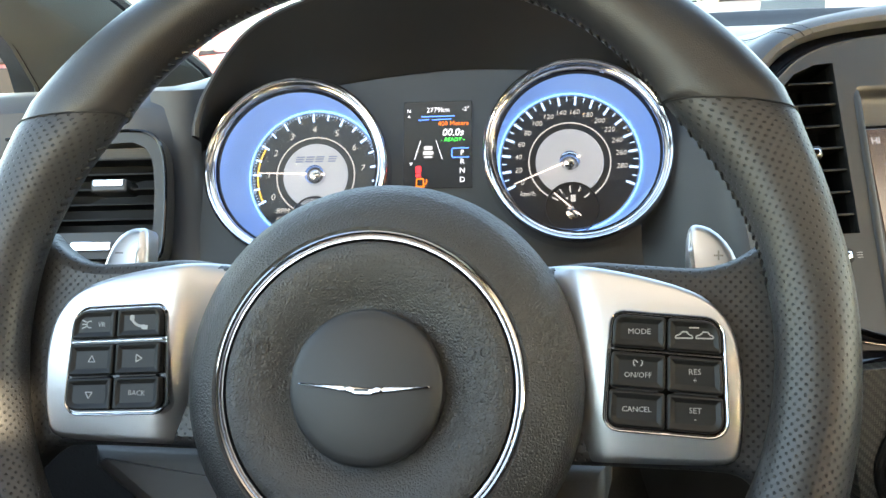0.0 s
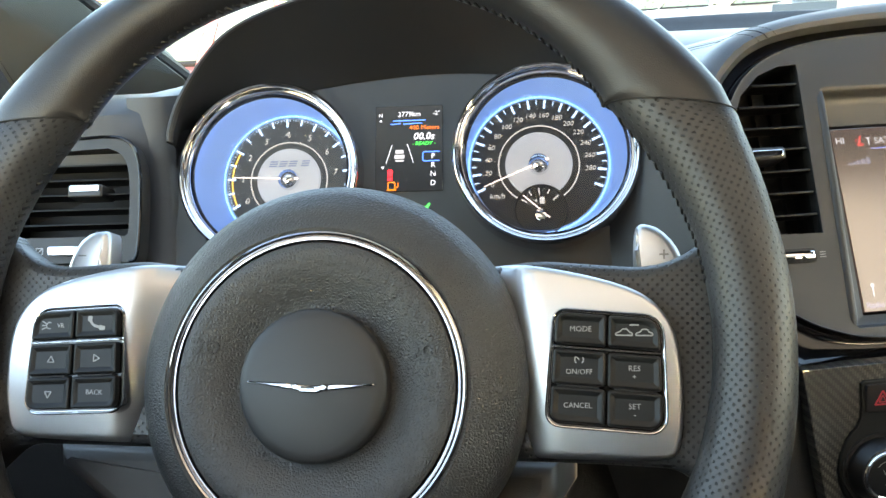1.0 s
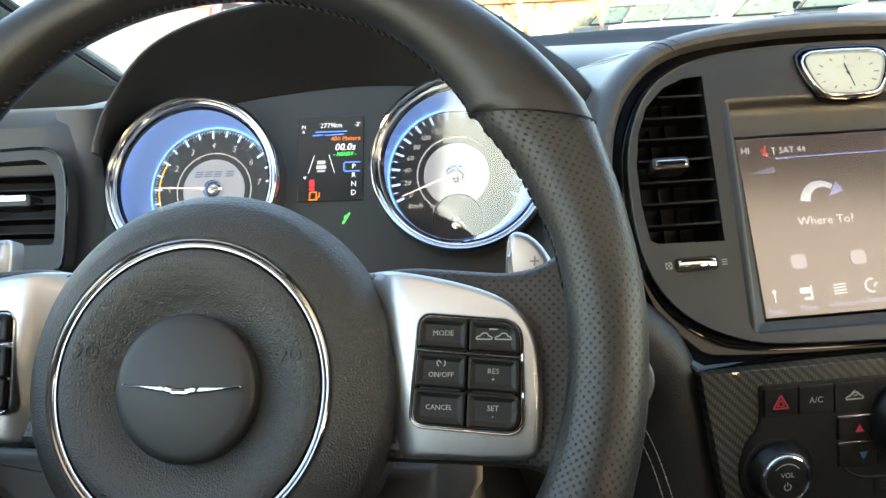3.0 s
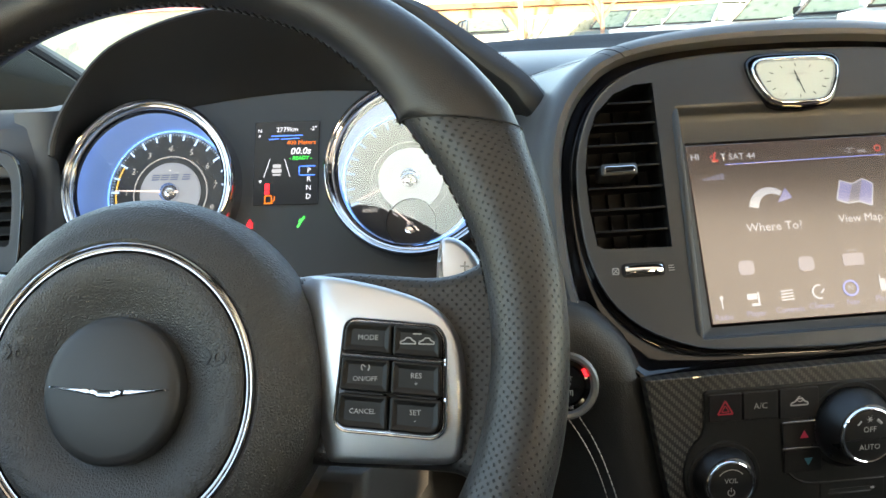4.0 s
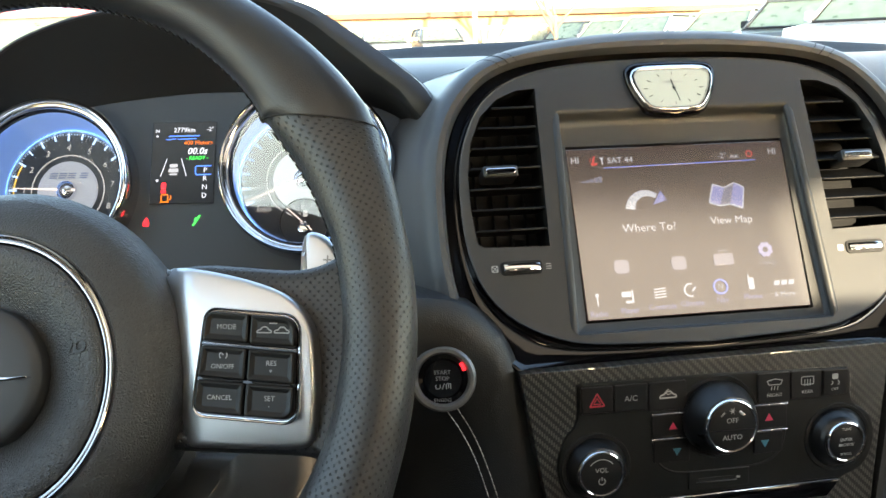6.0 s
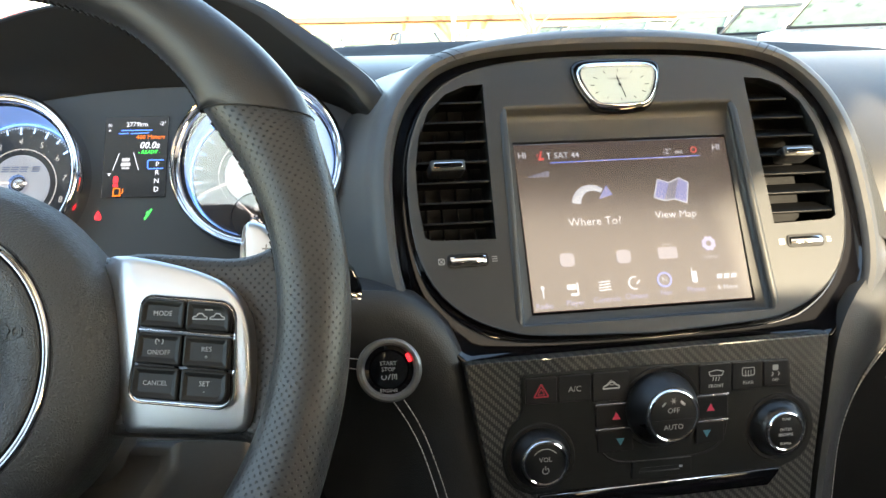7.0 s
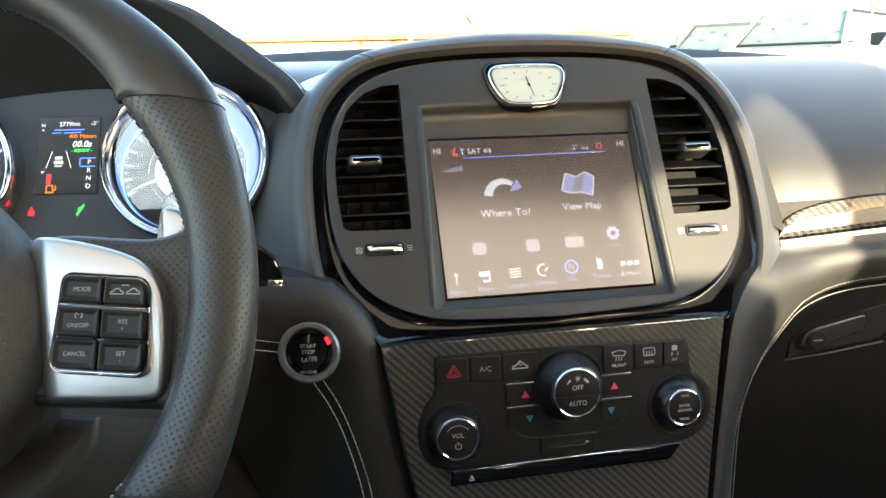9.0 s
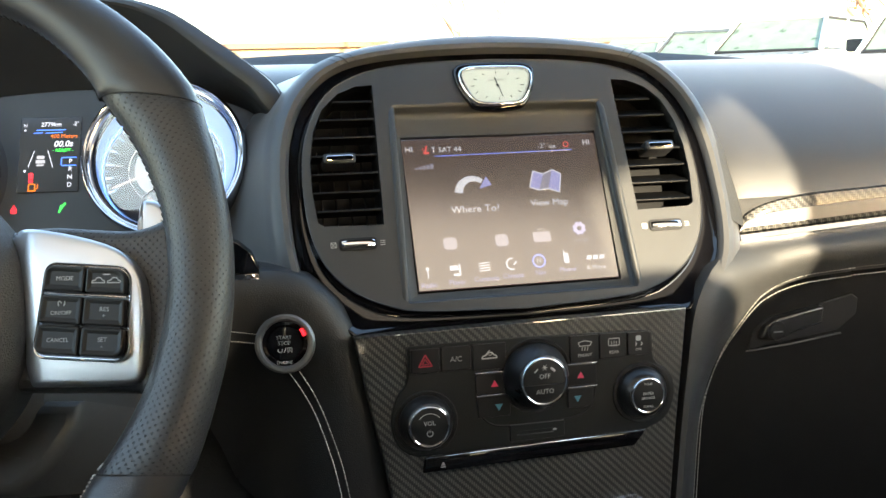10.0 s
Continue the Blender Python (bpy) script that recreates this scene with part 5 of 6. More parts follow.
part("symbol", flat_marks([triangle(-0.0750, -0.0425, 0.0020), rounded(-0.0770, -0.0450, -0.0730, -0.0442, 0.0002, 1)], 0.0045), PRINT, tray, "eject mark")
part("lower_trim", tube([(-0.02, -0.0960, 0.004), (0.085, -0.0900, 0.004)], 0.0016, 8), CHROME, climate)

# shifter seen at the foot of the console
shifter = thing("gear_selector", pose(0.415, 0.585, 0.40), "dark gear selector knob on the console", "gear selector")
part("knob", lathe([(0.006, 0.18), (0.016, 0.20), (0.024, 0.225), (0.025, 0.245), (0.020, 0.258), (0.010, 0.264), (0, 0.265)], 40), SMOOTH_PLASTIC, shifter)
part("stem", lathe([(0.0, 0.0), (0.022, 0.0), (0.012, 0.05), (0.008, 0.19)], 24), CHROME, shifter)


# ---- dashboard ----
dash = thing("dashboard", pose(0, 0, 0), "black leather-wrapped dashboard with hooded gauges", "dashboard")


def lerp(a, b, t):
    return tuple(x + (y - x) * t for x, y in zip(a, b))


LEFT_PROFILE = [(0.857, 0.955), (0.860, 0.974), (0.864, 0.991), (0.876, 1.002), (0.930, 1.004), (1.000, 0.998), (1.100, 0.990), (1.30, 0.975)]
MID_PROFILE = [(0.870, 0.930), (0.880, 0.960), (0.892, 0.986), (0.915, 1.008), (0.955, 1.023), (1.020, 1.031), (1.100, 1.026), (1.30, 0.975)]
RIGHT_PROFILE = [(0.776, 0.906), (0.783, 0.930), (0.812, 0.964), (0.868, 0.998), (0.935, 1.020), (1.000, 1.026), (1.090, 1.012), (1.30, 0.975)]
rows = []
for x in np.linspace(-0.40, 1.20, 97):
    if x < -0.145:
        prof = LEFT_PROFILE
    elif x < -0.07:
        prof = [lerp(a, b, (x + 0.145) / 0.075) for a, b in zip(LEFT_PROFILE, MID_PROFILE)]
    elif x < 0.50:
        prof = MID_PROFILE
    elif x < 0.62:
        t = (x - 0.50) / 0.12
        prof = [lerp(a, b, t * t * (3 - 2 * t)) for a, b in zip(MID_PROFILE, RIGHT_PROFILE)]
    else:
        prof = RIGHT_PROFILE
    rows.append([(x, y, z) for y, z in spline(prof, 26)])
part("top_pad", loft(rows), DASH_LEATHER, dash, "black leather top pad")

# hump round the centre stack
half = GLOSS_HALF[:36]
arch = [(-x, y) for x, y in half[:0:-1]] + half


def arch_row(grow_l, grow_t, grow_r, h):
    out = []
    for x, y in arch:
        d = Vector((x, y - 0.01)).normalized()
        t = max(0.0, d.y)
        g = grow_t * t + (grow_r if x > 0 else grow_l) * (1 - t)
        out.append(tuple(STACK @ Vector((x + d.x * g, y + d.y * g, h))))
    return out


HUMP = ((-0.002, -0.002, -0.002, -0.012), (0.0005, 0.0005, 0.0005, 0.0035), (0.003, 0.003, 0.003, 0.0075), (0.007, 0.007, 0.007, 0.0085), (0.011, 0.012, 0.012, 0.0060), (0.015, 0.018, 0.018, 0.000), (0.019, 0.0215, 0.027, -0.010), (0.028, 0.0235, 0.036, -0.028), (0.044, 0.0335, 0.043, -0.055), (0.064, 0.0470, 0.048, -0.090), (0.090, 0.0640, 0.055, -0.14), (0.12, 0.0820, 0.06, -0.20))
hump_rows = [arch_row(*a) for a in HUMP]
part("stack_hump", loft(hump_rows), DASH_LEATHER, dash, "leather hump over the centre stack")


def hump_line(k):
    """Points on the hump's skin across its arch, at the place k along it."""
    i, f = int(k), k - int(k)
    line = [Vector(lerp(r[i], r[i + 1], f)) for r in hump_rows[2:11]]
    out = []
    for p, q in zip(line, line[1:]):
        m = max(2, int((q - p).length / 0.0013))
        out += [p.lerp(q, j / m) for j in range(m)]
    return out


for k in (21.9, 23.3, 46.7, 48.1):
    bm = bmesh.new()
    for p, q in zip(hump_line(k)[::2], hump_line(k)[1::2]):
        tube([p, q.lerp(p, -0.2)], 0.00032, 5, bm)
    part("crease_stitching", bm, DARK_THREAD, dash, "dark stitching beside the crease")
for k in (22.6, 47.4):
    part("crease", tube(hump_line(k), 0.0005, 6), MATT_BLACK, dash, "folded crease")

# dark ledge at the foot of the windscreen
rows = []
for x in np.linspace(-0.06, 1.02, 40):
    top = 1.046 - 0.12 * (x - 0.40) ** 2
    rows.append([(x, y, top + dz) for y, dz in ((0.955, -0.036), (1.03, -0.020), (1.072, -0.006), (1.082, -0.001), (1.090, 0.0), (1.097, -0.002), (1.112, -0.040))])
part("screen_ledge", loft(rows), MATT_BLACK, dash, "matt black ledge under the windscreen")

# hood over the gauges
EDGE = spline([(-0.1660, 0.004, 0.028), (-0.1650, 0.013, 0.030), (-0.1580, 0.034, 0.032), (-0.1390, 0.0635, 0.036), (-0.1170, 0.0815, 0.040), (-0.0820, 0.0945, 0.044), (-0.0440, 0.1020, 0.046), (0.0150, 0.1090, 0.046), (0.0600, 0.1110, 0.042), (0.0960, 0.1000, 0.036), (0.1240, 0.0800, 0.032), (0.1510, 0.0580, 0.030), (0.1690, 0.0440, 0.028), (0.1785, 0.0315, 0.026), (0.1880, 0.0205, 0.020), (0.1950, 0.0090, 0.010)], 66)
INSIDE = spline([(-0.1740, -0.008, -0.004), (-0.1720, 0.008, -0.004), (-0.1500, 0.028, -0.004), (-0.1200, 0.041, -0.004), (-0.0778, 0.0490, -0.004), (-0.030, 0.0555, -0.004), (0.0227, 0.0587, -0.004), (0.075, 0.0560, -0.004), (0.120, 0.0500, -0.004), (0.155, 0.0400, -0.004), (0.185, 0.0200, -0.004), (0.205, 0.0080, -0.004)], 66)


def hood_row(off, dh, mixing=0.0):
    out = []
    for (x, y, h), (a, b, c) in zip(EDGE, INSIDE):
        d = Vector((x - 0.01, y + 0.03)).normalized()
        off_here = off * (1 + 1.2 * min(1.0, max(0.0, (x - 0.05) / 0.10))) if off > 0 else off
        outer = min(1.0, max(0.0, (0.02 - x) / 0.10))
        off_here = off_here * (1 - 0.35 * outer) + min(0.0, dh) * 0.25 * outer
        px, py, ph = lerp((x + d.x * off_here, y + d.y * off_here, h + dh), (a, b, c), mixing)
        out.append(tuple(CLUSTER @ Vector((px, py, ph))))
    return out


part("gauge_hood_lining", loft([hood_row(0, 0, 1.0), hood_row(-0.003, 0, 0.75), hood_row(-0.004, 0, 0.45), hood_row(-0.004, 0, 0.2), hood_row(-0.002, 0.0005), hood_row(0, 0.002)]), MATT_BLACK, dash, "matt black hood lining")
part("gauge_hood", loft([hood_row(0, 0.002), hood_row(0.0015, 0.0035), hood_row(0.004, 0.0035), hood_row(0.007, 0.000), hood_row(0.0085, -0.012), hood_row(0.0095, -0.04), hood_row(0.008, -0.09), hood_row(0.00, -0.15), hood_row(-0.02, -0.22)]), HOOD_LEATHER, dash, "stitched leather gauge hood")
bm = bmesh.new()
for off, dh in ((0.0079, -0.004), (0.0084, -0.0105)):
    row = hood_row(off, dh)
    fine = spline(row, 420)
    for p, q in zip(fine[::2], fine[1::2]):
        tube([p, q], 0.00034, 4, bm)
part("hood_stitching", bm, HOOD_THREAD, dash, "grey stitching")

# side wall right of the gauges and left of the stack
wall_rows = []
for z, xa, ya, xb, yb in ((1.000, 0.215, 0.850, 0.262, 0.800), (0.970, 0.206, 0.838, 0.250, 0.778), (0.940, 0.200, 0.826, 0.245, 0.760), (0.900, 0.196, 0.812, 0.245, 0.738), (0.872, 0.192, 0.800, 0.247, 0.722)):
    wall_rows.append([lerp((xa - 0.03, ya + 0.03, z), (xb, yb, z), t) for t in np.linspace(0, 1, 8)])
part("side_wall", loft(wall_rows), DASH_LEATHER, dash, "leather side wall beside the gauges")

# face of the dash left of the gauges
rows = []
for x, dy in ((-0.156, 0.006), (-0.1500, 0.003), (-0.1445, 0.0012), (-0.140, 0.0005), (-0.130, 0.0), (-0.122, 0.003), (-0.112, 0.014), (-0.100, 0.034)):
    rows.append([(x, y + dy, z) for y, z in spline([(0.866, 1.004), (0.863, 0.984), (0.856, 0.945), (0.843, 0.905), (0.824, 0.860), (0.805, 0.80), (0.79, 0.72), (0.78, 0.60)], 18)])
part("left_face", loft(rows), DASH_LEATHER, dash, "leather dash face beside the outer vent")
part("outer_backing", box(-0.40, 0.885, 0.60, -0.10, 0.90, 0.985), MATT_BLACK, dash)
part("outer_knee", loft([[(x, y, z) for y, z in ((0.860, 0.892), (0.826, 0.888), (0.815, 0.875), (0.80, 0.82), (0.79, 0.70), (0.78, 0.60))] for x in np.linspace(-0.40, -0.145, 6)]), DASH_LEATHER, dash)
# shelf under the gauges
part("cluster_sill", loft([[(x, 0.800 + (x - 0.05) * -0.14 + dy, z) for dy, z in ((0.022, 0.876), (0.0, 0.872), (-0.012, 0.866), (-0.020, 0.855), (-0.010, 0.80), (0.0, 0.70))] for x in np.linspace(-0.16, 0.22, 14)]), MATT_BLACK, dash, "black sill under the gauges")

# outer vent on the driver's side
LEFT_VENT = plane_at(-0.16, 0.830, 0.920, 20, -8)
lv = thing("outer_vent", LEFT_VENT, "black outer air vent with chrome slider", "air vent")
ring_o = [(-0.100, -0.0310)] + spline([(0.0120, -0.0310), (0.0172, -0.0270), (0.0188, 0.0), (0.0185, 0.0220), (0.0168, 0.0390), (0.0120, 0.0520), (0.0030, 0.0585), (-0.0100, 0.0600)], 30) + [(-0.100, 0.0560)]
hole = [(-0.0900, -0.0125)] + spline([(0.0080, -0.0125), (0.0104, -0.0100), (0.0108, 0.0060), (0.0105, 0.0220), (0.0084, 0.0380), (0.0030, 0.0470), (-0.0060, 0.0515)], 24) + [(-0.0900, 0.0480)]
part("vent_bezel", holed(ring_o, [hole], -0.012, 0.006), SOFT_PLASTIC, lv, "dark grey bezel", smooth=False)
part("bezel_line", tube([(x, y, 0.006) for x, y in ring_o[1:]], 0.0013, 8), GLOSS_BLACK, lv)
part("vent_back", prism(hole, -0.046, -0.044), VENT_BLACK, lv)
part("duct", loft([[(x, y, 0.003) for x, y in hole], [(x, y, -0.045) for x, y in hole]], True), VENT_BLACK, lv)
for i in range(5):
    y = 0.0405 - i * 0.0108
    part("slat", box(-0.089, y - 0.0007, -0.020, 0.0095 - max(0, 1 - i) * 0.003, y + 0.0007, 0.001, 0.0003), VENT_BLACK, lv)
tab = part("slider_tab", prism(rounded(-0.0345, 0.0155, -0.0085, 0.0250, 0.002), -0.012, 0.0090, 0.0016, 3), SMOOTH_PLASTIC, lv)
part("tab_face", prism(rounded(-0.0325, 0.0195, -0.0105, 0.0245, 0.0015), 0.0085, 0.0100, 0.0005), CHROME, tab, "chrome tab face")
part("thumbwheel", prism(rounded(-0.0480, -0.0262, -0.0180, -0.0190, 0.002), 0.004, 0.0090, 0.001), CHROME, lv, "chrome thumbwheel")
part("symbol", flat_marks(outline(rounded(-0.0575, -0.0245, -0.0525, -0.0200, 0.0003, 1), 0.0006) + [stroke([(-0.0570, -0.0240), (-0.0530, -0.0204)], 0.0005)], 0.006), PRINT, lv)

# knee panel with the starter button
rows = []
right_edge = spline([(0.130, 0.876), (0.201, 0.8745), (0.240, 0.8722), (0.262, 0.8580), (0.278, 0.8380), (0.289, 0.8030), (0.296, 0.7630), (0.305, 0.7140), (0.312, 0.6400), (0.316, 0.56)], 30)
for x, z in right_edge:
    a, mid = Vector((x, 0.702, z)), Vector((0.19, 0.702, 0.70))
    d = (a - mid).normalized()
    row = [a + d * o + Vector((0, dy, 0)) for o, dy in ((0.004, 0.050), (0.006, 0.016), (0.004, 0.004), (-0.002, -0.002), (-0.012, -0.005), (-0.030, -0.004), (-0.055, 0.004))]
    row += [row[6].lerp(mid, f) + Vector((0, dy, 0)) for f, dy in ((0.25, 0.014), (0.5, 0.034), (0.75, 0.050), (0.98, 0.056))]
    rows.append([tuple(p) for p in row])
part("knee_panel", loft(rows), KNEE_LEATHER, dash, "padded leather knee panel")
rows = [[(x, 0.775 - 0.02 * math.sin((0.86 - z) * 4), z) for z in np.linspace(0.86, 0.45, 10)] for x in np.linspace(-0.40, 0.30, 10)]
part("lower_panel", loft(rows), CARPET, dash)
for line in ([(0.2360, 0.6975, 0.8030), (0.2450, 0.6970, 0.7880), (0.2540, 0.6970, 0.7680), (0.2630, 0.6975, 0.7380), (0.2680, 0.698, 0.7150), (0.2730, 0.698, 0.68), (0.276, 0.699, 0.64)], [(0.2430, 0.6975, 0.8040), (0.2520, 0.6968, 0.7880), (0.2600, 0.6968, 0.7680), (0.2690, 0.6970, 0.7380), (0.2740, 0.698, 0.7150), (0.2790, 0.698, 0.68), (0.282, 0.699, 0.64)], [(0.185, 0.6985, 0.8385), (0.200, 0.6975, 0.8360), (0.2150, 0.697, 0.8335)], [(0.185, 0.6985, 0.8305), (0.200, 0.6975, 0.8290), (0.2150, 0.697, 0.8265)]):
    fine, bm = spline(line, max(8, int(len(line) * 10))), bmesh.new()
    for p, q in zip(fine[::2], fine[1::2]):
        tube([p, lerp(p, q, 1.6)], 0.00032, 5, bm)
    part("knee_stitching", bm, THREAD, dash, "pale stitching")

START = plane_at(0.2340, 0.6980, 0.8255, 12, -4)
start = thing("starter_button", START, "round starter button with a satin ring and red lamp", "push button")
part("ring", lathe([(0.0205, -0.012), (0.0218, 0.0), (0.0215, 0.0045), (0.0200, 0.0062), (0.0178, 0.0062), (0.0165, 0.0045), (0.0160, 0.0)], 72), DARK_SATIN, start, "satin silver ring")
part("cap", lathe([(0.0168, 0.0), (0.0165, 0.0030), (0.0135, 0.0035), (0.0128, 0.0022), (0.0122, 0.0034), (0, 0.0040)], 60), GLOSS_BLACK, start, "gloss black cap")
for i, (wd, y, s) in enumerate((("START", 0.0042, 0.0038), ("STOP", 0.0002, 0.0038), ("ENGINE", -0.0138, 0.0033))):
    lettering(wd, start, -0.0005, y, 0.0042, s, KEY_PRINT)
part("symbol", flat_marks(strip_quads(arc(-0.0035, -0.0048, 0.0016, -220, 40, 10), 0.0006) + [stroke([(-0.0008, -0.0066), (0.0008, -0.0030)], 0.0006), stroke([(0.002, -0.0066), (0.002, -0.0032), (0.0048, -0.0032), (0.0048, -0.0066)], 0.0007), stroke([(0.0034, -0.0060), (0.0034, -0.0036)], 0.0006)], 0.0041), PRINT, start)
part("run_lamp", prism(stroke([(0.0118, 0.0102), (0.0142, 0.0052)], 0.0023), 0.0036, 0.0046), RED_GLOW, start, "glowing red run lamp")

# trim end beside the wheel
part("left_trim", prism([(0.198, 0.8780), (0.2180, 0.8765), (0.2180, 0.8800), (0.2130, 0.8920), (0.2040, 0.9000), (0.198, 0.902)], -0.012, 0.0, 0.001), GLOSS_BLACK, dash, "gloss black trim", at=pose(0, 0.704, 0, 90, 0, 0))
part("left_trim_bar", box(0.198, 0.8705, -0.010, 0.2180, 0.8775, 0.003, 0.0012), CHROME, dash, "chrome trim bar", at=pose(0, 0.704, 0, 90, 0, 0))

# passenger side: trim, padded roll, glove box
rows = []
for x in np.linspace(0.600, 1.20, 24):
    k = (x - 0.617) * 0.075
    rows.append([(x, y, z + k * w) for y, z, w in ((0.776, 0.906, 0.3), (0.774, 0.900, 0.5), (0.774, 0.880, 1), (0.772, 0.866, 1), (0.78, 0.85, 1))])
part("trim_bed", loft(rows), MATT_BLACK, dash)
rows_c, rows_b = [], []
for i, f in enumerate(np.linspace(0, 1, 44)):
    x = 0.616 + 0.584 * f ** 2
    k = (x - 0.617) * 0.075
    top = float(np.interp(x, [0.616, 0.6175, 0.620, 0.625, 0.632, 0.642, 0.658, 0.685, 0.75, 1.2], [0.8800, 0.8862, 0.8906, 0.8950, 0.8987, 0.9022, 0.9056, 0.9088, 0.9125, 0.934]))
    z0 = 0.8775 + k
    low, mid = z0 + min(0.0042, (top - z0) * 0.3), z0 + min(0.0042 + 0.0105 + (x - 0.616) * 0.012, (top - z0) * 0.62)
    rows_c.append([(x, 0.7735, z0), (x, 0.7690, z0 + 0.0006), (x, 0.7688, low), (x, 0.7690, low + 0.0002), (x, 0.7690, mid - 0.0002), (x, 0.7690, mid), (x, 0.7710, top - 0.001), (x, 0.7765, top)])
    rows_b.append([(x, 0.7740, 0.8680 + k), (x, 0.7660, 0.8690 + k), (x, 0.7645, 0.8725 + k), (x, 0.7665, 0.8765 + k), (x, 0.7720, 0.8775 + k)])
part("carbon_trim", loft(rows_c), CARBON_TRIM, dash, "long carbon fibre trim strip")
rows_m = [[(x, y - 0.0014, z) for x, y, z in r[3:5]] for r in rows_c]
part("trim_inlay", loft([[lerp(a, b, t) if 0 <= t <= 1 else (a[0], a[1] + 0.0014, (a if t < 0 else b)[2]) for t in (-1, 0, 0.35, 0.7, 1, 2)] for a, b in rows_m]), surface("satin_grey_inlay", (0.17, 0.16, 0.155), 0.40, metal=0.3), dash, "smooth satin grey inlay")
part("chrome_trim", loft(rows_b), CHROME, dash, "long chrome trim bar")
upper = spline([(0.530, 0.700, 0.560), (0.541, 0.711, 0.700), (0.550, 0.716, 0.780), (0.556, 0.719, 0.822), (0.567, 0.725, 0.846), (0.588, 0.740, 0.8640), (0.617, 0.7640, 0.8690), (0.680, 0.7655, 0.8735), (0.760, 0.7655, 0.8795), (1.20, 0.768, 0.912)], 60)
lower = spline([(0.573, 0.762, 0.560), (0.580, 0.764, 0.703), (0.587, 0.766, 0.742), (0.601, 0.768, 0.775), (0.621, 0.770, 0.802), (0.640, 0.770, 0.822), (0.671, 0.770, 0.834), (0.720, 0.770, 0.839), (0.760, 0.770, 0.8415), (1.20, 0.772, 0.860)], 60)
rows = []
for (a, b) in zip(upper, lower):
    a, b = Vector(a), Vector(b)
    row = [a + Vector((-0.004, 0.030, 0.002)), a]
    for t in (0.12, 0.3, 0.5, 0.7, 0.88, 0.97):
        row.append(a.lerp(b, t) + Vector((0, -0.012 * math.sin(math.pi * t ** 0.8), 0)))
    row += [b, b + Vector((0.002, 0.008, -0.002)), b + Vector((0.004, 0.030, -0.004))]
    rows.append([tuple(p) for p in row])
part("passenger_roll", loft(rows), ROLL_LEATHER, dash, "padded leather roll above the glove box")
bm = bmesh.new()
for sh in (-0.0035, 0.0035):
    fine = spline([(x - sh * 0.4, y - 0.0030, z - sh) for x, y, z in lower], 460)
    for p, q in zip(fine[::2], fine[1::2]):
        tube([p, lerp(p, q, 1.5)], 0.00029, 5, bm)
part("roll_stitching", bm, THREAD, dash, "pale double stitching")
# filler between stack surround and passenger side
filler = [[p for p in arch_row(*a)[-16:-5]] for a in ((0.010, 0.010, 0.012, 0.0060), (0.012, 0.012, 0.030, -0.008), (0.012, 0.012, 0.050, -0.030), (0.012, 0.012, 0.068, -0.042))]
part("stack_flank", loft(filler), ROLL_LEATHER, dash)
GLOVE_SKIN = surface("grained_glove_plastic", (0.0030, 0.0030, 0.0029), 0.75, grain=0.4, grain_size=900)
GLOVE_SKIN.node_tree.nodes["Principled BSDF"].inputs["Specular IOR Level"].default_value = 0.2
glove = thing("glove_box", plane_at(0.68, 0.792, 0.79, -6, 3), "black grained glove box with a paddle latch", "glove box")
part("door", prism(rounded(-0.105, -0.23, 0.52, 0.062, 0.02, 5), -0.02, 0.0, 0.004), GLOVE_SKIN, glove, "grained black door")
part("latch_recess", prism([(-0.0420, -0.0210), (0.0450, -0.0090), (0.0620, 0.0050), (0.0620, 0.0200), (0.0550, 0.0240), (0.0200, 0.0160), (-0.0250, 0.0080), (-0.0400, -0.0050)], -0.001, 0.0015, 0.001), MATT_BLACK, glove)
latch = part("latch", prism([(-0.0340, -0.0090), (-0.0300, 0.0020), (-0.0200, 0.0080), (0.0220, 0.0165), (0.0250, 0.0150), (0.0250, 0.0020), (-0.0200, -0.0120)], 0.001, 0.0075, 0.002, 3), SMOOTH_PLASTIC, glove, "paddle latch")
part("lock", lathe([(0.0085, 0.006), (0.0085, 0.0090), (0.0075, 0.0098), (0, 0.0098)], 40, -0.0195, -0.0030), MATT_BLACK, latch, "round lock")
part("key_slit", prism(rounded(-0.0240, -0.0036, -0.0150, -0.0024, 0.0004, 1), 0.0096, 0.0102), SATIN, latch)
part("latch_lip", tube([(-0.0440, -0.0225, 0.001), (0.0000, -0.0185, 0.002), (0.0480, -0.0120, 0.002)], 0.0009, 8), SOFT_PLASTIC, glove)

# column cover and footwell
part("column_cover", loft([[(x, y, z) for x, y, z in ((-0.12, 0.70 + d, 0.815 - q), (-0.06, 0.685 + d, 0.795 - q), (0.00, 0.680 + d, 0.785 - q), (0.04, 0.690 + d, 0.782 - q), (0.07, 0.72 + d, 0.782 - q))] for d, q in ((0.05, 0.01), (0.0, 0.022), (-0.004, 0.035), (0.0, 0.06), (0.03, 0.12))]), surface("worn_grey_plastic", (0.020, 0.018, 0.0175), 0.6, grain=0.3), dash, "grey-brown lower column cover")
pedal = thing("brake_pedal", plane_at(0.205, 0.93, 0.35, 30, 0), "ribbed black brake pedal", "pedal")
part("pad", prism(rounded(-0.045, -0.03, 0.045, 0.03, 0.006), -0.012, 0.0, 0.003), MATT_BLACK, pedal)
for i in range(9):
    part("rib", box(-0.040 + i * 0.0095, -0.026, 0, -0.036 + i * 0.0095, 0.026, 0.004, 0.001), SMOOTH_PLASTIC, pedal)
part("arm", tube([(0, 0.02, -0.01), (0, 0.20, -0.05)], 0.008, 8), MATT_BLACK, pedal)

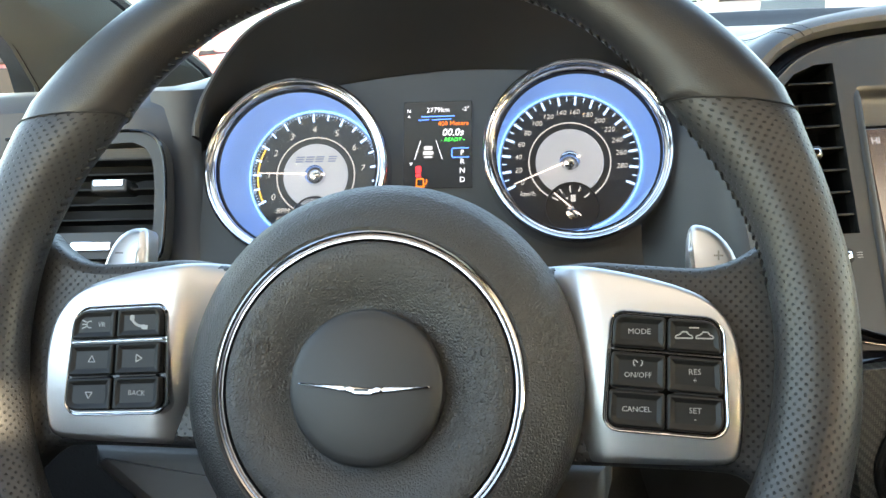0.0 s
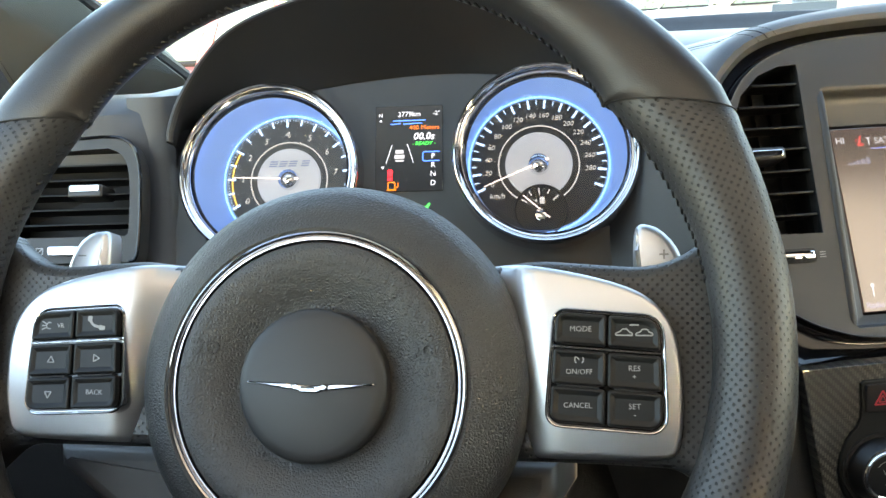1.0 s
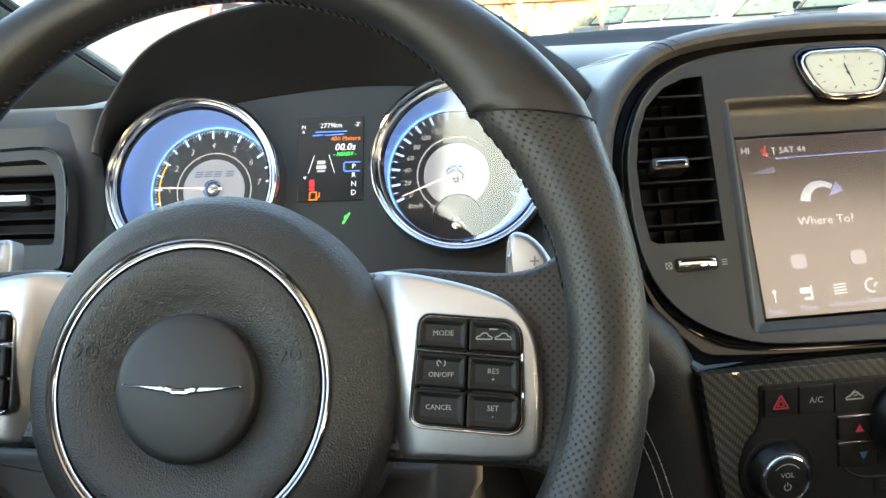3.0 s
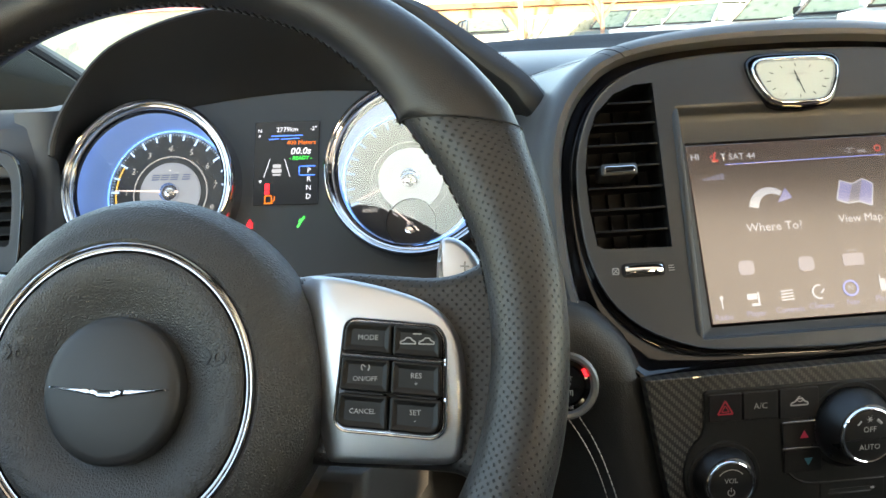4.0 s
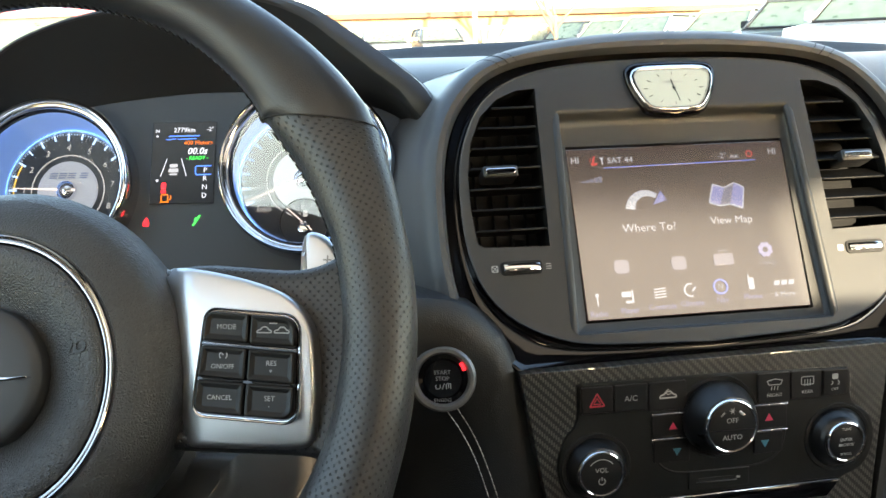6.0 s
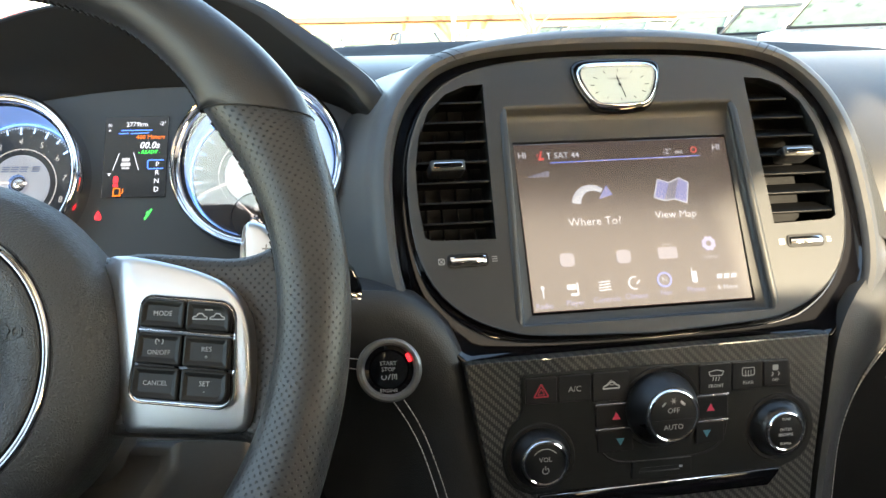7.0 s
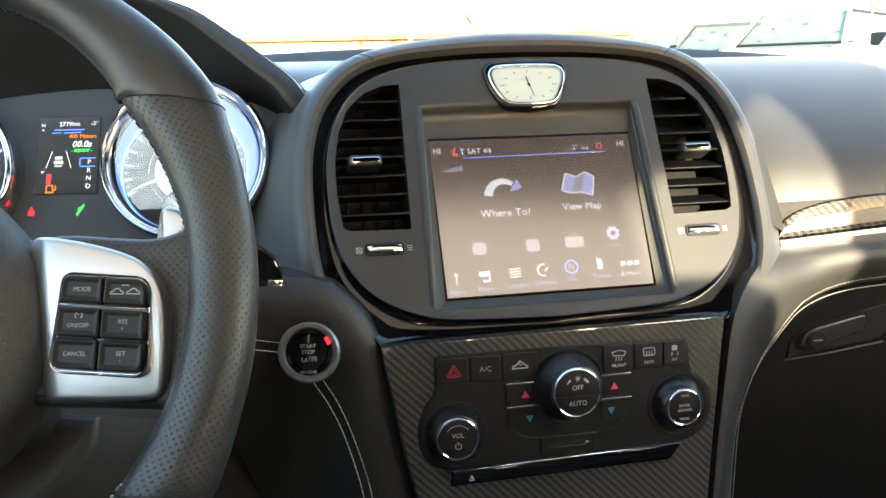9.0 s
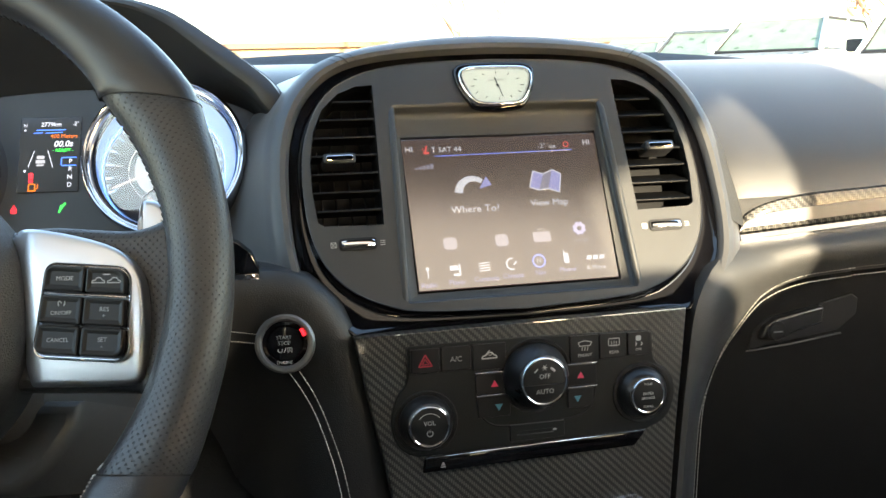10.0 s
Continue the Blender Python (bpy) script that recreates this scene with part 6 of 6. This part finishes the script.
# floor console between the seats
console = thing("floor_console", pose(0.416, 0, 0), "black leather floor console between the seats", "console")
part("console_body", loft([[(x * w, y, z) for x, z in ((-0.115, 0.12), (-0.115, top - 0.02), (-0.105, top), (0.105, top), (0.115, top - 0.02), (0.115, 0.12))] for y, w, top in ((-0.55, 1.1, 0.50), (-0.25, 1.1, 0.66), (0.22, 1.1, 0.66), (0.30, 1.05, 0.58), (0.60, 1.0, 0.58), (0.73, 0.95, 0.60), (0.98, 0.95, 0.60))]), LEATHER, console)
part("armrest", box(-0.10, -0.25, 0.66, 0.10, 0.20, 0.70, 0.015), LEATHER, console, "padded armrest lid")

# ---- cabin ----
car = thing("car_cabin", pose(0, 0, 0), "dark car cabin with pale headliner", "car", kind="structure")
part("floor_pan", box(-0.42, -1.9, 0.10, 1.24, 1.45, 0.14), CARPET, car, "black carpet floor")
part("firewall", box(-0.42, 1.00, 0.14, 1.24, 1.04, 0.96), CARPET, car)
rows = []
for y, z, s, drop in ((-0.10, 1.300, 0.73, 0.05), (-0.4, 1.302, 0.73, 0.05), (-0.8, 1.300, 0.73, 0.05), (-1.3, 1.280, 0.72, 0.03), (-1.5, 1.265, 0.70, 0.02)):
    rows.append([(0.416 + s * math.sin(a), y, z - drop * (1 - math.cos(a))) for a in np.linspace(-1.45, 1.45, 17)])
part("headliner", thick(loft(rows), -0.012), HEADLINER, car, "beige cloth headliner")
# Unseen sheet, added for warm fill light and a tan screen reflection.
part("roof_glow_sheet", loft([[(x, y, 1.290 - 0.002 * math.cos((x - 0.416) * 2)) for x in np.linspace(-0.36, 1.19, 9)] for y in (-0.10, 0.15, 0.40)]), shade_cloth("beige_roof_glow_cloth", (0.42, 0.325, 0.235)), car, "unseen beige roof sheet added to glow over the cabin")
part("roof_frame", box(-0.34, 0.40, 1.250, 1.17, 0.45, 1.290, 0.01), MATT_BLACK, car)
# Added out of view: a second glowing sheet, reflected by the gauge lenses.
part("front_glow_sheet", loft([[(x, y, 1.262 - (y - 0.41) * 0.06) for x in (-0.36, -0.1, 0.05, 0.20)] for y in (0.41, 0.50, 0.60)]), shade_cloth("beige_front_glow_cloth", (0.42, 0.335, 0.25)), car, "unseen beige sheet added above the windscreen to reflect in the gauges")
part("roof_header", box(0.22, 0.41, 1.245, 1.10, 0.66, 1.262, 0.008), MATT_BLACK, car, "dark header above the windscreen")
for s in (-1, 1):
    cx = 0.416
    base = 0.74 if s < 0 else 0.745

    def side(x):
        return cx + s * (cx - x)
    pil = [[(-0.152, 1.13, 0.985), (-0.158, 1.08, 1.010), (-0.199, 0.95, 1.072), (-0.255, 0.75, 1.168), (-0.300, 0.55, 1.235), (-0.33, 0.25, 1.262)], [(-0.300, 1.13, 0.930), (-0.285, 1.02, 0.972), (-0.274, 0.95, 1.030), (-0.300, 0.80, 1.130), (-0.345, 0.55, 1.225), (-0.365, 0.25, 1.250)]]
    mid = [(a[0] * 0.5 + b[0] * 0.5, a[1] - 0.03, (a[2] + b[2]) / 2 + 0.005) for a, b in zip(*pil)]
    rows = [[(side(x), y, z) for x, y, z in spline(r, 18)] for r in (pil[0], mid, pil[1])]
    bm = loft(rows)
    part("front_pillar", thick(bm, 0.03 * s), surface("pillar_cloth", (0.12, 0.127, 0.115), 0.85, grain=0.4), car, "dark grey windscreen pillar")
    part("door_seal", loft([[(side(x + o), y + 0.004, z - o * 0.8) for x, y, z in spline(pil[1], 18)] for o in (0.004, -0.004, -0.014, -0.022)]), MATT_BLACK, car, "black door seal")
    part("pillar_seal", tube([(side(x), y + 0.012, z + 0.002) for x, y, z in spline(pil[0], 18)], 0.006, 8), MATT_BLACK, car)
    part("side_rail", box(min(side(-0.38), side(-0.30)), -1.5, 1.262, max(side(-0.38), side(-0.30)), 0.30, 1.300), HEADLINER, car)
    part("centre_pillar", box(min(side(-0.40), side(-0.33)), -0.475 if s > 0 else -0.96, 0.14, max(side(-0.40), side(-0.33)), -0.24 if s > 0 else -0.86, 1.26, 0.01), MATT_BLACK, car)
    part("rear_pillar", box(min(side(-0.40), side(-0.26)), -1.62, 0.14, max(side(-0.40), side(-0.26)), -1.15, 1.26, 0.01), HEADLINER, car)
    part("door_panel", box(min(side(-0.42), side(-0.35)), -0.29, 0.14, max(side(-0.42), side(-0.35)), 1.10, 0.935, 0.015), LEATHER, car)
    part("rear_door_panel", box(min(side(-0.42), side(-0.35)), -1.5, 0.14, max(side(-0.42), side(-0.35)), -0.30, 1.074, 0.015), LEATHER, car)
part("rear_shelf", box(-0.42, -1.9, 0.14, 1.24, -1.45, 0.93, 0.02), LEATHER, car)
screen_rows = []
for t in np.linspace(0, 1, 8):
    a, b = Vector((-0.19, 1.13, 0.990)).lerp(Vector((-0.33, 0.25, 1.268)), t), Vector((1.02, 1.13, 0.990)).lerp(Vector((1.16, 0.25, 1.268)), t)
    screen_rows.append([tuple(a.lerp(b, u) + Vector((0, 0.14 * math.sin(math.pi * u), 0))) for u in np.linspace(0, 1, 13)])
o = part("windscreen", loft(screen_rows), GLASS, car, "clear windscreen")
o.visible_shadow = False
for x0, half_w in ((-0.30, 0.30), (0.53, 0.15)):
    seat = thing("front_seat", pose(x0 + 0.30, -0.32, 0.14), "black leather front seat", "car seat", "front seats")
    part("cushion", box(-0.26, -0.05, 0.0, 0.26, 0.46, 0.30, 0.04), LEATHER, seat)
    part("backrest", prism(rounded(-half_w, 0.0, 0.29, 0.675, 0.08, 5), -0.06, 0.06, 0.03), LEATHER, seat, at=pose(0, -0.14, 0.28, 102, 0, 0))
    part("head_rest", prism(rounded(-0.13, 0.0, 0.18, 0.20, 0.04, 5), -0.04, 0.04, 0.02), LEATHER, seat, at=pose(0, -0.29, 0.93, 100, 0, 0))
rear = thing("rear_seat", pose(0.416, -1.30, 0.14), "black leather rear bench with head rests", "car seat")
part("cushion", box(-0.68, 0.0, 0.0, 0.68, 0.50, 0.32, 0.05), LEATHER, rear)
part("backrest", box(-0.68, -0.14, 0.2, 0.68, 0.0, 0.80, 0.05), LEATHER, rear)
for x in (-0.36, 0.0, 0.36):
    part("head_rest", box(x - 0.155, -0.13, 0.80, x + 0.155, -0.03, 1.125, 0.03), LEATHER, rear)


# ---- outside ----
ground = part("ground", loft([[(x, y, 0.0) for x in np.linspace(-400, 400, 9)] for y in np.linspace(-200, 600, 9)]), surface("snowy_asphalt", (0.45, 0.44, 0.43), 0.8, grain=0.4, grain_size=60, blotch=0.4, blotch_size=0.4), None, "")
tagged(ground, "pale frosty car park asphalt", "ground", kind="structure")
TYRE = surface("tyre_rubber", (0.02, 0.02, 0.02), 0.8)
# Greenish glass; the pale sky it reflects is put into its base colour.
CAR_GLASS = surface("sky_pale_car_window", (0.125, 0.165, 0.125), 0.30, blotch=0.65, blotch_size=5)
glass_skin = CAR_GLASS.node_tree.nodes["Principled BSDF"]
glass_skin.inputs["IOR"].default_value, glass_skin.inputs["Specular IOR Level"].default_value = 1.5, 0.5
paints = {}


def paint(name, c):
    if name not in paints:
        paints[name] = surface(name, c, 0.30, coat=0.7, blotch=0.05, blotch_size=3)
    return paints[name]


def parked_car(x, y, turn, colour, label, tall=1.75, length=4.7, width=1.9, hood=1.08, pickup=False):
    """A parked car, its nose towards -y before the turn."""
    t = thing("parked_car", pose(x, y, 0, 0, 0, turn), label, "car", "parked cars")
    w, L = width / 2, length / 2
    side = [(-L, 0.35), (-L, 0.80), (-L + 0.10, hood - 0.10), (-L + 1.15, hood), (L - 0.10, hood + 0.04), (L, hood - 0.05), (L, 0.35)]
    rows = []
    for u in (-1, -0.97, -0.85, 0.85, 0.97, 1):
        k = 0.04 if abs(u) == 1 else 0.0
        rows.append([(u * w, yy * (1 - k * 0.4), zz - (k if zz > 0.5 else 0)) for yy, zz in side])
    bm = loft(rows)
    bm.faces.new([v for v in list(bm.verts)[:len(side)]])
    bm.faces.new([v for v in list(bm.verts)[-len(side):]][::-1])
    bmesh.ops.recalc_face_normals(bm, faces=bm.faces[:])
    part("body", bm, colour, t)
    back = 0.4 if pickup else L - 0.15
    lo = [(-L + 1.05, hood - 0.01), (back, hood - 0.01)]
    hi = [(-L + 1.85, tall), (back - 0.35, tall)]
    iw, tw = w * 0.93, w * 0.76
    c = [(-iw, *lo[0]), (iw, *lo[0]), (iw, *lo[1]), (-iw, *lo[1])]
    d = [(-tw, *hi[0]), (tw, *hi[0]), (tw, *hi[1]), (-tw, *hi[1])]
    for nm, lab, q in (("windscreen", "pale green windscreen", (0, 1, 5, 4)), ("side_window", "pale green side windows", (1, 2, 6, 5)), ("rear_window", "", (2, 3, 7, 6)), ("side_window", "pale green side windows", (3, 0, 4, 7))):
        bm = bmesh.new()
        bm.faces.new([bm.verts.new((c + d)[i]) for i in q])
        pane = part(nm, bm, CAR_GLASS, t, lab)
        ring = [Vector((c + d)[i]) for i in q]
        mid = sum(ring, Vector()) / 4
        ring = [p.lerp(mid, 0.03) for p in ring]
        part("seal", tube(ring + [ring[0]], 0.036, 5), MATT_BLACK, pane)
    rf = [(-tw - 0.02, hi[0][0] - 0.05), (tw + 0.02, hi[0][0] - 0.05), (tw + 0.02, hi[1][0] + 0.05), (-tw - 0.02, hi[1][0] + 0.05)]
    part("roof", prism(rf, tall - 0.02, tall + 0.05, 0.03), colour, t)
    for a, b in ((0, 0), (1, 1), (2, 2), (3, 3)):
        part("roof_pillar", tube([c[a], d[b]], 0.045, 6), colour, t)
    for s in (-1, 1):
        part("roof_pillar", tube([(s * iw, (lo[0][0] + lo[1][0]) / 2, hood), (s * tw, (hi[0][0] + hi[1][0]) / 2, tall)], 0.04, 6), colour, t)
        part("wing_mirror", prism(rounded(-0.10, -0.08, 0.10, 0.08, 0.03), -0.06, 0.06, 0.03), MATT_BLACK if pickup else colour, t, at=pose(s * (iw + 0.13), lo[0][0] + 0.35, hood + 0.10, 90, 0, 0))
        part("headlight", prism(rounded(-0.18, -0.08, 0.18, 0.08, 0.04), 0, 0.04, 0.01), CHROME, t, at=pose(s * (w - 0.26), -L + 0.02, 0.78, 90, 0, 0))
        for yy in (-L + 0.95, L - 0.95):
            part("wheel", lathe([(0, -0.11), (0.28, -0.11), (0.36, -0.08), (0.36, 0.08), (0.28, 0.11), (0, 0.11)], 28), TYRE, t, at=pose(s * (w - 0.12), yy, 0.36, 0, 90, 0))
    part("grille", prism(rounded(-0.45, -0.14, 0.45, 0.14, 0.03), 0, 0.03, 0.01), MATT_BLACK, t, at=pose(0, -L + 0.01, 0.75, 90, 0, 0))
    part("wiper", tube([(-0.5, lo[0][0] + 0.08, hood + 0.03), (0.1, lo[0][0] + 0.16, hood + 0.09)], 0.012, 5), MATT_BLACK, t)
    part("wiper", tube([(0.15, lo[0][0] + 0.08, hood + 0.03), (0.65, lo[0][0] + 0.16, hood + 0.09)], 0.012, 5), MATT_BLACK, t)
    return t


WHITE_P, SILVER_P, RED_P, DARK_P, BEIGE_P = paint("white_paint", (0.75, 0.75, 0.75)), paint("silver_paint", (0.45, 0.47, 0.48)), paint("faded_red_paint", (0.52, 0.13, 0.14)), paint("dark_paint", (0.05, 0.055, 0.06)), paint("champagne_paint", (0.45, 0.42, 0.36))
building = thing("shop_building", pose(-4, 46, 0), "long low beige building with a brown roof band", "building")
part("wall", box(-40, 0, 0, 34, 12, 2.75, 0.05), surface("beige_render", (0.31, 0.22, 0.125), 0.85, grain=0.3, grain_size=20, blotch_size=1.5), building, "beige rendered wall")
part("roof", box(-40.4, -0.4, 2.75, 34.4, 12.4, 3.0, 0.05), surface("brown_fascia", (0.20, 0.09, 0.05), 0.7), building, "brown roof band")
for i in range(9):
    wdw = part("window", box(-36 + i * 7.6, -0.06, 1.0, -33 + i * 7.6, 0.02, 2.2, 0.02), CAR_GLASS, building)
    part("frame", box(-36.1 + i * 7.6, -0.09, 2.2, -32.9 + i * 7.6, 0.0, 2.32), WHITE_P, wdw)

for x, y, turn, col, lab, kw in (
    (3.0, 38.3, 4, DARK_P, "dark parked car facing the car park aisle", dict(tall=2.04, hood=1.56, width=1.7)),
    (1.0, 38.3, 2, SILVER_P, "silver parked car with pale glass facing the aisle", dict(tall=2.04, hood=1.56, width=1.7)),
    (-0.9, 38.5, 0, WHITE_P, "white parked van with pale glass", dict(tall=2.06, hood=1.58, width=1.7)),
    (9.6, 44.0, -50, DARK_P, "dark parked sport utility car beyond the row", dict(tall=2.3, hood=1.6)),
    (9.9, 38.5, -46, SILVER_P, "silver parked sport utility car in the angled row", dict(tall=2.2, hood=1.55)),
    (9.8, 32.5, -46, SILVER_P, "silver parked estate car in the angled row", dict(tall=2.1, hood=1.5)),
    (10.2, 26.8, -46, BEIGE_P, "champagne parked sport utility car in the angled row", dict(tall=2.0, hood=1.42)),
    (9.9, 21.6, -46, DARK_P, "dark parked pickup with a pale green windscreen", dict(tall=2.0, hood=1.42, pickup=True)),
    (9.0, 16.4, -46, SILVER_P, "silver parked sport utility car with a pale windscreen", dict(tall=1.95, hood=1.40)),
    (8.6, 11.4, -46, WHITE_P, "white parked pickup with black mirrors", dict(tall=1.85, hood=1.25, pickup=True)),
    (-5.4, 12.5, -10, WHITE_P, "white parked car beside the aisle", dict(tall=1.5, hood=0.95)),
    (-1.95, 9.0, -14, RED_P, "low red parked car with a wide windscreen", dict(tall=1.45, hood=0.90)),
):
    parked_car(x, y, turn, col, lab, **kw)
pole = thing("street_lamp", pose(4.8, 41.5, 0), "slim grey street lamp in the car park", "street lamp")
part("post", lathe([(0.16, 0), (0.10, 0.3), (0.07, 7.5), (0, 7.5)], 16), SILVER_P, pole)
part("lamp_head", box(-0.2, -0.9, 7.45, 0.2, 0.1, 7.62, 0.05), SILVER_P, pole)
BARK = surface("bark", (0.26, 0.17, 0.12), 0.9, grain=0.6, grain_size=40)
TWIG = surface("dry_leaves", (0.30, 0.14, 0.06), 0.8, blotch=0.4, blotch_size=2)


def bare_tree(x, y, h, seed, leaves):
    """A winter tree: tapered trunk, forking limbs and clinging dry leaves."""
    rng = random.Random(seed)
    t = thing("tree", pose(x, y, 0), "leafless winter tree with a few rust-brown leaves", "tree", "trees behind the cars")
    limbs, tips = bmesh.new(), []

    def grow(p, d, ln, r, depth):
        pts = [p]
        for i in range(4):
            d = (d + Vector((rng.uniform(-0.25, 0.25), rng.uniform(-0.25, 0.25), rng.uniform(-0.05, 0.2)))).normalized()
            pts.append(pts[-1] + d * ln / 4)
        tube(pts, r, 6, limbs)
        if depth:
            for k in range(3):
                a = rng.choice(pts[2:])
                grow(a, (d + Vector((rng.uniform(-1, 1), rng.uniform(-1, 1), rng.uniform(0, 0.5))) * 0.8).normalized(), ln * 0.62, r * 0.5, depth - 1)
        else:
            tips.extend(pts[1:])
    trunk = bmesh.new()
    tube([(0, 0, 0), (0.05, 0, h * 0.2), (0.02, 0.05, h * 0.36)], 0.09, 10, trunk)
    part("trunk", trunk, BARK, t)
    for k in range(5):
        grow(Vector((0.02, 0.05, h * (0.24 + 0.03 * k))), Vector((rng.uniform(-0.7, 0.7), rng.uniform(-0.7, 0.7), 0.8)).normalized(), h * 0.42, 0.06, 2)
    part("limbs", limbs, BARK, t)
    crown = bmesh.new()
    for p in tips:
        for _ in range(leaves):
            q = p + Vector((rng.gauss(0, 0.18), rng.gauss(0, 0.18), rng.gauss(0, 0.18)))
            a, b = Vector((rng.uniform(-1, 1), rng.uniform(-1, 1), rng.uniform(-1, 1))).normalized() * 0.09, Vector((rng.uniform(-1, 1), rng.uniform(-1, 1), rng.uniform(-1, 1))).normalized() * 0.06
            crown.faces.new([crown.verts.new(v) for v in (q - a, q + b, q + a, q - b)])
    part("crown", crown, TWIG, t, "sparse rust-brown dry leaves", smooth=False)
    return t


bare_tree(7.9, 40.5, 7.0, 3, 3)
bare_tree(16.5, 24.0, 5.5, 8, 8)
bare_tree(19.5, 27.0, 6.5, 11, 8)
